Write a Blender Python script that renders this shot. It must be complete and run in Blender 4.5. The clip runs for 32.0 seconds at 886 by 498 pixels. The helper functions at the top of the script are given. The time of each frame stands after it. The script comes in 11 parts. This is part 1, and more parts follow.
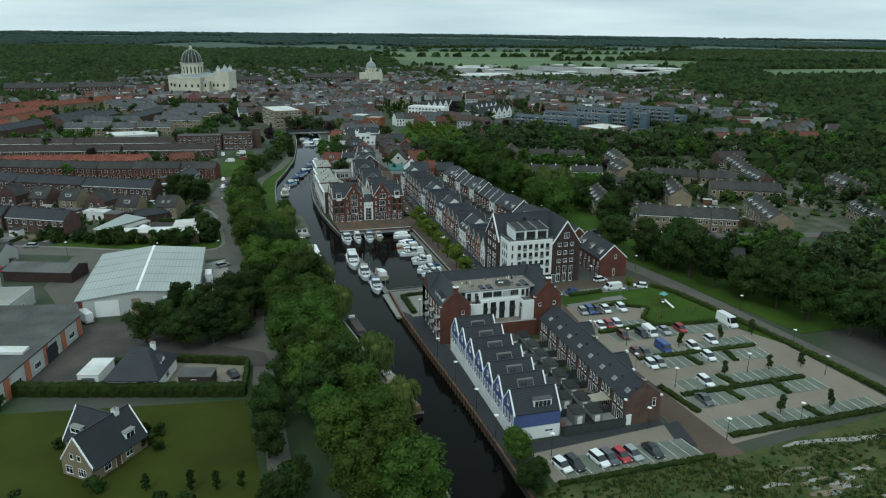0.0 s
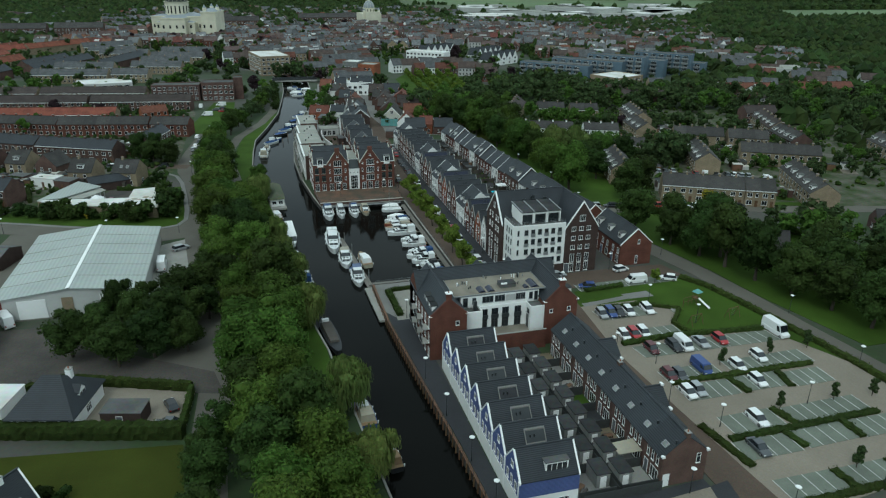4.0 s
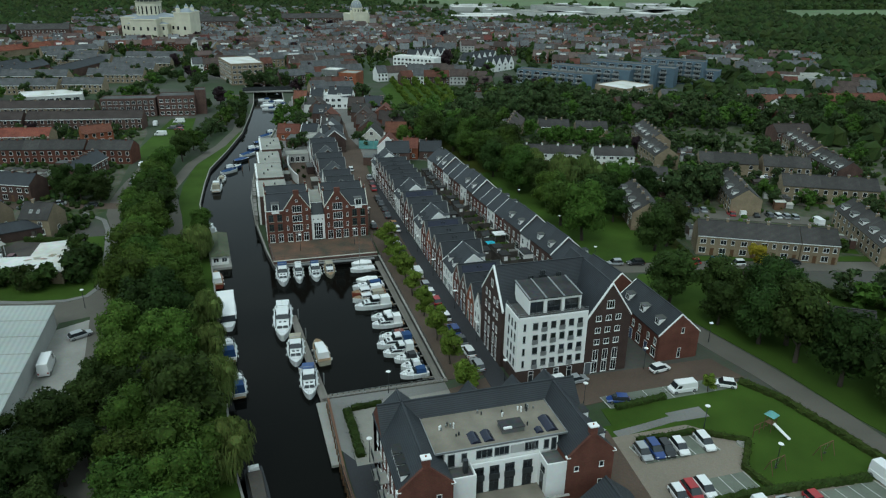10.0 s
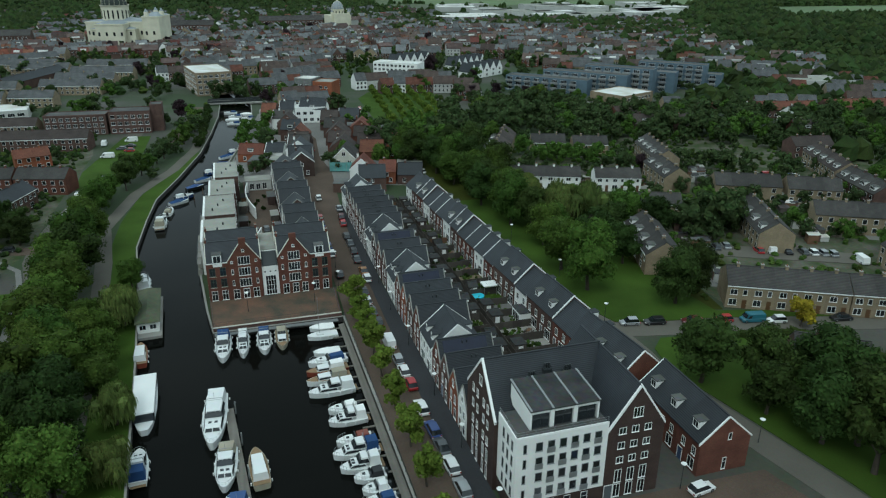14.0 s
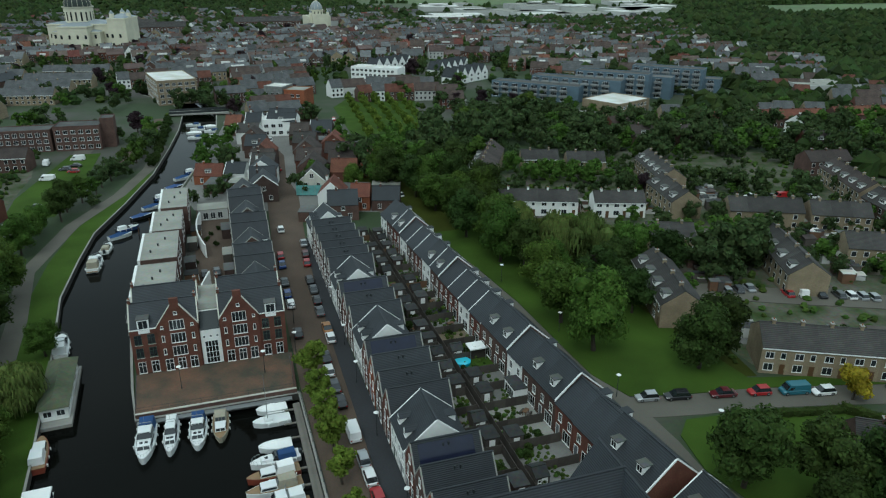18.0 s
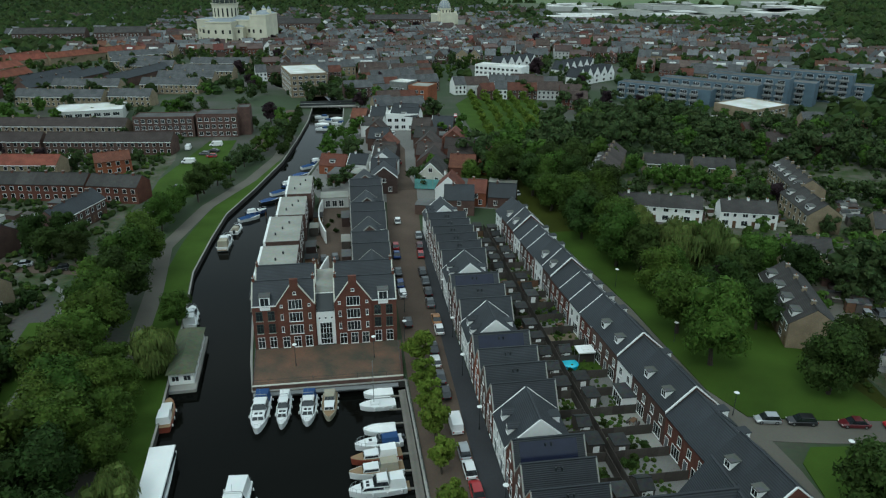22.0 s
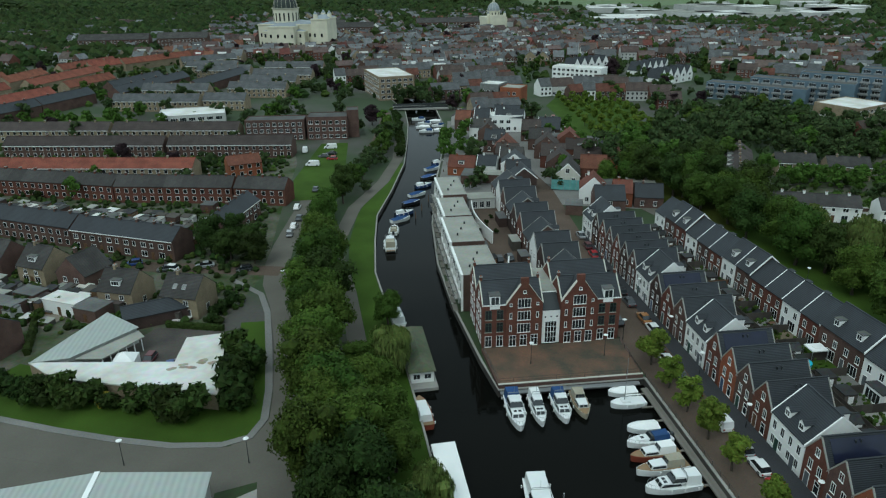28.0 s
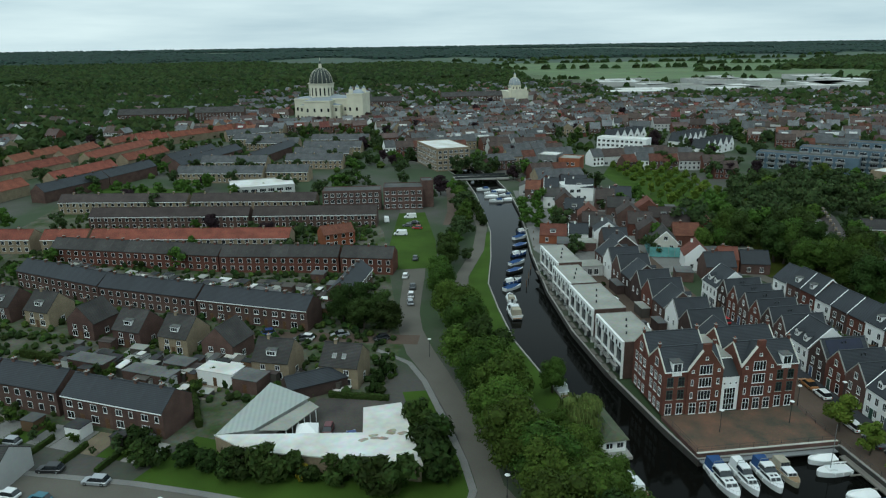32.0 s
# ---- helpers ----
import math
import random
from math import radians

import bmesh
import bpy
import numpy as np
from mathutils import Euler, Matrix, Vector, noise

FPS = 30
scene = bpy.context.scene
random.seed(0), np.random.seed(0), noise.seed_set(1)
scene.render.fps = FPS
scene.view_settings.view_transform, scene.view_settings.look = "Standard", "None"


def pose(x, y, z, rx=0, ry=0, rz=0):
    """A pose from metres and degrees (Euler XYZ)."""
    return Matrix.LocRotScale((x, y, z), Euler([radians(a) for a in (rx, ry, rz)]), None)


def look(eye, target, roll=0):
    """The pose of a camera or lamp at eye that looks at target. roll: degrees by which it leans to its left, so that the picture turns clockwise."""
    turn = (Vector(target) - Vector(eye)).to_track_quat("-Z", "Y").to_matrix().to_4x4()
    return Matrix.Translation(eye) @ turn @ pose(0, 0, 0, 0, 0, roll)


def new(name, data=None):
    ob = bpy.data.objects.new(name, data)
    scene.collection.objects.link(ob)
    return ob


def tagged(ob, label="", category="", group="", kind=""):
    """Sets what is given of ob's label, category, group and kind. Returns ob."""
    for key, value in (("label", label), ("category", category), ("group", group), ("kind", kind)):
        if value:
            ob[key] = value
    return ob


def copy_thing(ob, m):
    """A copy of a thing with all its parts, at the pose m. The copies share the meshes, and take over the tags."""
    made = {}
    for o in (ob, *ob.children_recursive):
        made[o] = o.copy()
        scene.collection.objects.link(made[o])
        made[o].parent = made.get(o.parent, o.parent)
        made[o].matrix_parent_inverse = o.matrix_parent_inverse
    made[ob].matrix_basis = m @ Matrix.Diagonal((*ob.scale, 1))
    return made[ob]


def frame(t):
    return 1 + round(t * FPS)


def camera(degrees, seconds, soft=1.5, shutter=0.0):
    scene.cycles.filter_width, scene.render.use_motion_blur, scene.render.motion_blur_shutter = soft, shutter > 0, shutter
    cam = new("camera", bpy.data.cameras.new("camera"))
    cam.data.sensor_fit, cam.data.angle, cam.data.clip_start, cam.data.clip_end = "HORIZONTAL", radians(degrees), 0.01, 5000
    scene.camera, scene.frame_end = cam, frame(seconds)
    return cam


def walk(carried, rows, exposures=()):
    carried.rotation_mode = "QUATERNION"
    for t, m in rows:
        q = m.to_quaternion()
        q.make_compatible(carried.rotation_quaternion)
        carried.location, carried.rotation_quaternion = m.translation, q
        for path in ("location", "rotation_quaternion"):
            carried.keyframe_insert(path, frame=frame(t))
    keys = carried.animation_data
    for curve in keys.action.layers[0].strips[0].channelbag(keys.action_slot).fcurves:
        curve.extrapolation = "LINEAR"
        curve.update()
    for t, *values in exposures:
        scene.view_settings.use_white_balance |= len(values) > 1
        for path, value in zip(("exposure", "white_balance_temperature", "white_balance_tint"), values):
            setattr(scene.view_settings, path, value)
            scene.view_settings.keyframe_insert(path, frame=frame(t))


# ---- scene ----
cam = camera(64.5, 32.0, 1.2)
PATH = [
    (0, (-30.281, -237.292, 69.347), (-29.765, -235.453, 68.754), 0.5),
    (1, (-27.323, -229.418, 69.701), (-26.813, -227.599, 69.047), 0.4),
    (2, (-24.474, -221.764, 69.673), (-23.973, -219.963, 68.961), 0.4),
    (3, (-21.722, -214.175, 69.568), (-21.226, -212.385, 68.827), 0.5),
    (3.5, (-20.542, -210.414, 69.663), (-20.046, -208.625, 68.918), 0.6),
    (5.5, (-15.738, -195.459, 69.541), (-15.245, -193.669, 68.797), 0.8),
    (6, (-14.571, -191.812, 69.454), (-14.078, -190.022, 68.71), 0.8),
    (7, (-12.569, -184.934, 69.621), (-12.076, -183.144, 68.876), 0.9),
    (8, (-10.167, -177.569, 69.62), (-9.675, -175.78, 68.874), 0.9),
    (9, (-7.6, -169.95, 70.082), (-7.099, -168.165, 69.332), 0.9),
    (10, (-4.661, -161.973, 70.028), (-4.149, -160.191, 69.278), 0.8),
    (11, (-1.61, -154.235, 70.194), (-1.091, -152.455, 69.444), 0.6),
    (12, (1.386, -146.094, 70.073), (1.913, -144.316, 69.324), 0.5),
    (13, (4.421, -137.866, 70.053), (4.953, -136.091, 69.301), 0.3),
    (14, (7.256, -129.914, 69.796), (7.794, -128.14, 69.044), 0.3),
    (14.5, (8.722, -126.2, 69.773), (9.262, -124.427, 69.022), 0.3),
    (16.5, (14.273, -110.114, 69.699), (14.822, -108.344, 68.946), 0.3),
    (17, (15.655, -106.391, 69.935), (16.205, -104.622, 69.181), 0.3),
    (17.5, (16.664, -103.875, 69.789), (17.222, -102.109, 69.034), 0.2),
    (18, (17.298, -102.83, 69.722), (17.872, -101.069, 68.967), 0.2),
    (18.5, (17.5, -102.811, 69.426), (18.097, -101.057, 68.671), 0.3),
    (19, (17.584, -103.099, 69.21), (18.201, -101.353, 68.455), 0.3),
    (20, (17.212, -103.13, 68.924), (17.867, -101.398, 68.169), 0.5),
    (21, (16.92, -102.833, 68.738), (17.487, -101.07, 67.983), 0.5),
    (21.5, (16.997, -102.754, 68.836), (17.409, -100.949, 68.078), 0.3),
    (22, (17.078, -102.738, 68.889), (17.342, -100.905, 68.133), 0.1),
    (22.5, (16.79, -102.476, 68.804), (16.974, -100.633, 68.049), 0.3),
    (23, (15.709, -102.229, 68.849), (15.887, -100.385, 68.093), 0.2),
    (23.5, (13.576, -102.143, 68.903), (13.76, -100.3, 68.148), 0.2),
    (24, (10.853, -101.815, 68.791), (11.043, -99.972, 68.037), 0.2),
    (25, (3.946, -101.216, 68.756), (4.147, -99.375, 68.002), 0.2),
    (25.5, (-0.135, -100.891, 68.81), (0.072, -99.05, 68.056), 0.1),
    (27.5, (-17.926, -98.875, 68.689), (-17.706, -97.035, 67.939), -0.4),
    (28, (-22.614, -98.412, 68.675), (-22.392, -96.571, 67.927), -0.6),
    (29, (-32.024, -97.46, 68.874), (-31.796, -95.603, 68.169), -0.8),
    (30, (-41.878, -96.305, 68.83), (-41.643, -94.43, 68.172), -0.8),
    (31, (-51.371, -95.387, 68.995), (-51.129, -93.498, 68.385), -0.8),
    (31.5, (-54.842, -95.033, 69.132), (-54.598, -93.137, 68.544), -0.8),
    (32, (-57.231, -94.949, 69.127), (-56.983, -93.046, 68.564), -0.8),
]
walk(cam, [(t, look(eye, target, roll)) for t, eye, target, roll in PATH], [(0, -0.24, 5720, -7), (32, -0.24, 5720, -7)])

# ---- world and light ----
SUN_ELEV, SUN_AZ = 52.0, 215.0
world = bpy.data.worlds.new("overcast")
scene.world = world
world.use_nodes = True
wn, wl = world.node_tree.nodes, world.node_tree.links
sky = wn.new("ShaderNodeTexSky")
sky.sky_type, sky.sun_disc = "NISHITA", False
sky.sun_elevation, sky.sun_rotation = radians(SUN_ELEV), radians(SUN_AZ)
sky.altitude, sky.air_density, sky.dust_density, sky.ozone_density = 60, 1.0, 4.0, 1.0
tc = wn.new("ShaderNodeTexCoord")
sepw = wn.new("ShaderNodeSeparateXYZ")
wl.new(tc.outputs["Generated"], sepw.inputs[0])
# cloud deck: flat noise stretched towards the horizon
divw = wn.new("ShaderNodeVectorMath")
divw.operation = "MULTIPLY"
divw.inputs[1].default_value = (1.6, 1.6, 14.0)
wl.new(tc.outputs["Generated"], divw.inputs[0])
cl = wn.new("ShaderNodeTexNoise")
cl.inputs["Scale"].default_value, cl.inputs["Detail"].default_value, cl.inputs["Roughness"].default_value = 1.7, 5.0, 0.55
wl.new(divw.outputs[0], cl.inputs["Vector"])
cr = wn.new("ShaderNodeValToRGB")
cr.color_ramp.elements[0].position, cr.color_ramp.elements[1].position = 0.3, 0.72
cr.color_ramp.elements[0].color, cr.color_ramp.elements[1].color = (7.4, 8.2, 8.8, 1), (11.2, 11.5, 11.5, 1)
wl.new(cl.outputs["Fac"], cr.inputs[0])
cm = wn.new("ShaderNodeMixRGB")
cm.inputs[0].default_value = 0.86
wl.new(sky.outputs[0], cm.inputs[1])
wl.new(cr.outputs[0], cm.inputs[2])
# an overcast sky is brighter overhead than at its rim
zen = wn.new("ShaderNodeMapRange")
zen.inputs["From Min"].default_value, zen.inputs["From Max"].default_value = 0.05, 0.9
zen.inputs["To Min"].default_value, zen.inputs["To Max"].default_value = 1.0, 1.15
wl.new(sepw.outputs[2], zen.inputs[0])
zm = wn.new("ShaderNodeMixRGB")
zm.blend_type, zm.inputs[0].default_value = "MULTIPLY", 1.0
wl.new(cm.outputs[0], zm.inputs[1])
wl.new(zen.outputs[0], zm.inputs[2])
wl.new(zm.outputs[0], wn["Background"].inputs[0])
wn["Background"].inputs[1].default_value = 0.1
sun = new("sun", bpy.data.lights.new("sun", "SUN"))
sun.data.energy, sun.data.angle, sun.data.color = 1.0, radians(20), (1.0, 0.97, 0.93)
sun.matrix_world = look((0, 0, 200), (math.sin(radians(SUN_AZ)) * -200 / math.tan(radians(SUN_ELEV)), math.cos(radians(SUN_AZ)) * -200 / math.tan(radians(SUN_ELEV)), 0))


# ---- materials ----
def mat(name, col, rough=0.8, var=0.25, scale=3.0, fine=25.0, bump=0.15, metal=0.0, tint=None, pattern="", rnd=0.0, spec=0.4, island=False):
    """A procedural surface: base colour varied at two scales, bump, and an optional brick or tile pattern."""
    m = bpy.data.materials.new(name)
    m.use_nodes = True
    n, l = m.node_tree.nodes, m.node_tree.links
    b = n["Principled BSDF"]
    b.inputs["Roughness"].default_value, b.inputs["Metallic"].default_value = rough, metal
    b.inputs["Specular IOR Level"].default_value = spec
    co = n.new("ShaderNodeTexCoord")
    n1, n2 = n.new("ShaderNodeTexNoise"), n.new("ShaderNodeTexNoise")
    for nn, s in ((n1, scale * 0.1), (n2, fine * 0.1)):
        nn.inputs["Scale"].default_value, nn.inputs["Detail"].default_value = s, 4.0
        l.new(co.outputs["Object"], nn.inputs["Vector"])
    rp = n.new("ShaderNodeValToRGB")
    c2 = tint or tuple(c * (1 - var) for c in col)
    rp.color_ramp.elements[0].color, rp.color_ramp.elements[1].color = (*c2, 1), (*col, 1)
    rp.color_ramp.elements[0].position, rp.color_ramp.elements[1].position = 0.33, 0.66
    l.new(n1.outputs["Fac"], rp.inputs[0])
    mx = n.new("ShaderNodeMixRGB")
    mx.blend_type, mx.inputs[0].default_value = "MULTIPLY", min(1.0, var * 1.6)
    l.new(rp.outputs[0], mx.inputs[1])
    l.new(n2.outputs["Color"], mx.inputs[2])
    br = n.new("ShaderNodeBrightContrast")
    br.inputs["Bright"].default_value = 0.0
    gain = n.new("ShaderNodeMixRGB")
    gain.blend_type, gain.inputs[0].default_value = "MULTIPLY", 1.0
    g = 1.0 + var * 0.8
    gain.inputs[2].default_value = (g, g, g, 1)
    l.new(mx.outputs[0], gain.inputs[1])
    out, height = gain.outputs[0], n2.outputs["Fac"]
    if pattern in ("brick", "pave"):
        sp, ad, cb = n.new("ShaderNodeSeparateXYZ"), n.new("ShaderNodeMath"), n.new("ShaderNodeCombineXYZ")
        l.new(co.outputs["Object"], sp.inputs[0])
        if pattern == "brick":
            l.new(sp.outputs[0], ad.inputs[0])
            l.new(sp.outputs[1], ad.inputs[1])
            l.new(ad.outputs[0], cb.inputs[0])
            l.new(sp.outputs[2], cb.inputs[1])
        else:
            l.new(sp.outputs[0], cb.inputs[0])
            l.new(sp.outputs[1], cb.inputs[1])
        bk = n.new("ShaderNodeTexBrick")
        bk.inputs["Scale"].default_value = 1.0
        bk.inputs["Brick Width"].default_value, bk.inputs["Row Height"].default_value = (0.22, 0.07) if pattern == "brick" else (0.3, 0.3)
        bk.inputs["Mortar Size"].default_value = 0.008
        bk.inputs["Color1"].default_value, bk.inputs["Color2"].default_value = (1.1, 1.1, 1.1, 1), (0.78, 0.78, 0.78, 1) if pattern == "brick" else (0.98, 0.98, 0.98, 1)
        bk.inputs["Mortar"].default_value = (0.75, 0.75, 0.75, 1)
        l.new(cb.outputs[0], bk.inputs["Vector"])
        m2 = n.new("ShaderNodeMixRGB")
        m2.blend_type, m2.inputs[0].default_value = "MULTIPLY", 0.8
        l.new(out, m2.inputs[1])
        l.new(bk.outputs["Color"], m2.inputs[2])
        out = m2.outputs[0]
    if pattern in ("tile", "seam"):
        wv = n.new("ShaderNodeTexWave")
        wv.bands_direction = "Z" if pattern == "tile" else "X"
        wv.inputs["Scale"].default_value = 1.5 if pattern == "tile" else 0.35
        wv.inputs["Distortion"].default_value, wv.inputs["Detail"].default_value = 0.4, 1.0
        l.new(co.outputs["Object"], wv.inputs["Vector"])
        m2 = n.new("ShaderNodeMixRGB")
        m2.blend_type, m2.inputs[0].default_value = "MULTIPLY", 0.4 if pattern == "tile" else 0.14
        l.new(out, m2.inputs[1])
        l.new(wv.outputs["Color"], m2.inputs[2])
        out, height = m2.outputs[0], wv.outputs["Fac"]
    if rnd:
        oi = n.new("ShaderNodeNewGeometry") if island else n.new("ShaderNodeObjectInfo")
        pick = oi.outputs["Random Per Island"] if island else oi.outputs["Random"]
        hs = n.new("ShaderNodeHueSaturation")
        mr, mr2 = n.new("ShaderNodeMapRange"), n.new("ShaderNodeMapRange")
        mr.inputs["To Min"].default_value, mr.inputs["To Max"].default_value = 0.5 - rnd * 0.06, 0.5 + rnd * 0.04
        mr2.inputs["To Min"].default_value, mr2.inputs["To Max"].default_value = 1 - rnd, 1 + rnd
        l.new(pick, mr.inputs[0])
        fr = n.new("ShaderNodeMath")
        fr.operation, fr.inputs[1].default_value = "MULTIPLY", 7.31
        fr2 = n.new("ShaderNodeMath")
        fr2.operation = "FRACT"
        l.new(pick, fr.inputs[0])
        l.new(fr.outputs[0], fr2.inputs[0])
        l.new(fr2.outputs[0], mr2.inputs[0])
        l.new(mr.outputs[0], hs.inputs["Hue"])
        l.new(mr2.outputs[0], hs.inputs["Value"])
        l.new(out, hs.inputs["Color"])
        out = hs.outputs[0]
    l.new(out, b.inputs["Base Color"])
    if "leaf" in name and not island:
        # each leaf spray differs a little from its neighbours
        gi, hv, mv = n.new("ShaderNodeNewGeometry"), n.new("ShaderNodeHueSaturation"), n.new("ShaderNodeMapRange")
        mv.inputs["To Min"].default_value, mv.inputs["To Max"].default_value = 0.72, 1.3
        l.new(gi.outputs["Random Per Island"], mv.inputs[0])
        l.new(mv.outputs[0], hv.inputs["Value"])
        l.new(out, hv.inputs["Color"])
        out = hv.outputs[0]
        l.new(out, b.inputs["Base Color"])
    if "leaf" in name or "woodland" in name or "canopy" in name:
        # thin leaves let part of the daylight through
        tr, ms = n.new("ShaderNodeBsdfTranslucent"), n.new("ShaderNodeMixShader")
        ms.inputs[0].default_value = 0.28
        l.new(out, tr.inputs["Color"])
        l.new(b.outputs[0], ms.inputs[1])
        l.new(tr.outputs[0], ms.inputs[2])
        l.new(ms.outputs[0], n["Material Output"].inputs["Surface"])
    if bump:
        bp = n.new("ShaderNodeBump")
        bp.inputs["Strength"].default_value, bp.inputs["Distance"].default_value = bump, 0.05
        l.new(height, bp.inputs["Height"])
        l.new(bp.outputs[0], b.inputs["Normal"])
    return m


BRICK_RED = mat("red_brick", (0.152, 0.064, 0.045), 0.9, 0.3, 4, 40, 0.1, pattern="brick", rnd=0.06, spec=0.2)
BRICK_ORANGE = mat("orange_brick", (0.30, 0.11, 0.055), 0.9, 0.3, 4, 40, 0.1, pattern="brick", rnd=0.1, spec=0.2)
BRICK_DARK = mat("dark_brick", (0.07, 0.047, 0.04), 0.9, 0.3, 4, 40, 0.1, pattern="brick", rnd=0.08, spec=0.2)
BRICK_BROWN = mat("brown_brick", (0.122, 0.076, 0.062), 0.9, 0.3, 4, 40, 0.1, pattern="brick", rnd=0.12, spec=0.2)
BRICK_BEIGE = mat("beige_brick", (0.30, 0.24, 0.16), 0.9, 0.25, 4, 40, 0.1, pattern="brick", rnd=0.1, spec=0.2)
PLASTER = mat("white_plaster", (0.78, 0.78, 0.75), 0.85, 0.1, 2, 20, 0.05)
PLASTER_GREY = mat("grey_plaster", (0.45, 0.45, 0.43), 0.85, 0.12, 2, 20, 0.05, rnd=0.1)
WHITE = mat("white_paint", (0.82, 0.82, 0.80), 0.5, 0.06, 3, 30, 0.02)
BLUE_CLAD = mat("blue_boards", (0.10, 0.135, 0.33), 0.7, 0.2, 3, 30, 0.1, pattern="tile")
TILE = mat("anthracite_roof_tile", (0.031, 0.036, 0.043), 0.6, 0.28, 3, 30, 0.5, pattern="tile", rnd=0.14)
TILE_BROWN = mat("brown_roof_tile", (0.082, 0.066, 0.06), 0.8, 0.3, 3, 30, 0.5, pattern="tile", rnd=0.16, spec=0.2)
TILE_GREY = mat("weathered_grey_roof_tile", (0.085, 0.08, 0.075), 0.8, 0.35, 3, 30, 0.5, pattern="tile", rnd=0.2, spec=0.2)
TILE_RED = mat("orange_clay_roof_tile", (0.21, 0.085, 0.056), 0.8, 0.3, 3, 30, 0.5, pattern="tile", rnd=0.12, spec=0.2)
# slate and brown town roofs: base colour lightened to imitate distance haze
SLATE_HAZED = mat("town_slate_roof", (0.175, 0.18, 0.183), 0.75, 0.35, 3, 30, 0.4, pattern="tile", rnd=0.5, spec=0.2, island=True)
TOWN_BROWN_HAZED = mat("town_brown_roof", (0.14, 0.105, 0.09), 0.8, 0.35, 3, 30, 0.4, pattern="tile", rnd=0.45, spec=0.2, island=True)
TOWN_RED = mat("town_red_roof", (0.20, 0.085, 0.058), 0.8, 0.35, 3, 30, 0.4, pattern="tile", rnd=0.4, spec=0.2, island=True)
FRAME_GREEN = mat("dark_green_frame_paint", (0.035, 0.065, 0.05), 0.45, 0.1, 3, 30, 0.0)
STONE_TRIM = mat("cream_stone_trim", (0.55, 0.53, 0.46), 0.85, 0.2, 3, 30, 0.05)
FELT_DARK = mat("dark_shed_felt", (0.055, 0.055, 0.055), 0.9, 0.45, 2.5, 15, 0.1, rnd=0.3, spec=0.2)
LEAF_MID = mat("mid_green_leaf", (0.060, 0.092, 0.032), 0.8, 0.35, 6, 40, 0.0, rnd=0.4, spec=0.1, island=True)
TILE_ORANGE = mat("pale_orange_roof_tile", (0.27, 0.095, 0.058), 0.8, 0.35, 3, 30, 0.4, pattern="tile", rnd=0.15, spec=0.2)
FELT = mat("grey_roofing_felt", (0.13, 0.13, 0.125), 0.9, 0.35, 1.5, 15, 0.1, rnd=0.2, spec=0.2)
FELT_LIGHT = mat("pale_roofing_felt", (0.32, 0.32, 0.28), 0.9, 0.25, 1.5, 15, 0.08, spec=0.2)
FELT_WHITE = mat("white_roof_membrane", (0.68, 0.69, 0.67), 0.7, 0.22, 1.2, 8, 0.05, tint=(0.5, 0.48, 0.42))
GRAVEL = mat("roof_gravel", (0.25, 0.225, 0.18), 0.95, 0.3, 3, 60, 0.3, spec=0.2)
METAL_ROOF = mat("grey_green_sheet_roof", (0.37, 0.40, 0.37), 0.5, 0.14, 0.8, 8, 0.25, metal=0.0, pattern="seam")
GLASS = mat("window_glass", (0.02, 0.024, 0.028), 0.07, 0.2, 5, 20, 0.0, rnd=0.3, spec=0.7)
GLASS_PALE = mat("curtained_glass", (0.28, 0.29, 0.28), 0.12, 0.3, 9, 20, 0.0, rnd=0.3, spec=0.7)
SOLAR = mat("solar_panel", (0.012, 0.015, 0.035), 0.15, 0.2, 5, 20, 0.0)
FRAME_DARK = mat("dark_frame_paint", (0.03, 0.034, 0.036), 0.4, 0.1, 3, 30, 0.0)
DOOR_MATS = [mat("door_paint_" + n, c, 0.4, 0.1, 3, 20, 0.02) for n, c in (("green", (0.03, 0.07, 0.05)), ("blue", (0.04, 0.07, 0.14)), ("grey", (0.10, 0.11, 0.12)), ("brown", (0.11, 0.06, 0.03)))]
ROAD_LIGHT = mat("worn_pale_road", (0.130, 0.120, 0.100), 0.9, 0.22, 0.8, 40, 0.1, spec=0.2)
YARD = mat("worn_brown_yard", (0.105, 0.092, 0.078), 0.9, 0.4, 1.2, 30, 0.1, tint=(0.06, 0.055, 0.05), spec=0.2)
ASPHALT_DARK = mat("dark_paving", (0.045, 0.046, 0.05), 0.85, 0.25, 0.8, 40, 0.1, pattern="pave", spec=0.2)
PAVING = mat("beige_paving", (0.235, 0.203, 0.16), 0.9, 0.18, 0.8, 40, 0.1, pattern="pave", spec=0.2)
PAVING_GREY = mat("grey_paving", (0.21, 0.205, 0.19), 0.9, 0.25, 0.8, 40, 0.1, pattern="pave", spec=0.2)
PAVING_PALE = mat("pale_slab_paving", (0.27, 0.26, 0.225), 0.9, 0.2, 0.8, 40, 0.1, pattern="pave", spec=0.2)
CLINKER = mat("red_clinker_paving", (0.112, 0.082, 0.062), 0.9, 0.3, 0.8, 40, 0.1, pattern="pave", spec=0.2)
DECK_BRICK = mat("mossy_red_brick_deck", (0.17, 0.095, 0.062), 0.85, 0.4, 2.2, 40, 0.1, tint=(0.07, 0.062, 0.045), pattern="pave", spec=0.25)
BAY = mat("parking_bay_grass_concrete", (0.165, 0.18, 0.145), 0.95, 0.25, 2, 60, 0.15, pattern="pave", spec=0.2)
LINE = mat("white_marking", (0.55, 0.55, 0.52), 0.8, 0.2, 5, 60, 0.0)
CONCRETE = mat("concrete", (0.33, 0.32, 0.29), 0.9, 0.25, 1.5, 30, 0.1, spec=0.2)
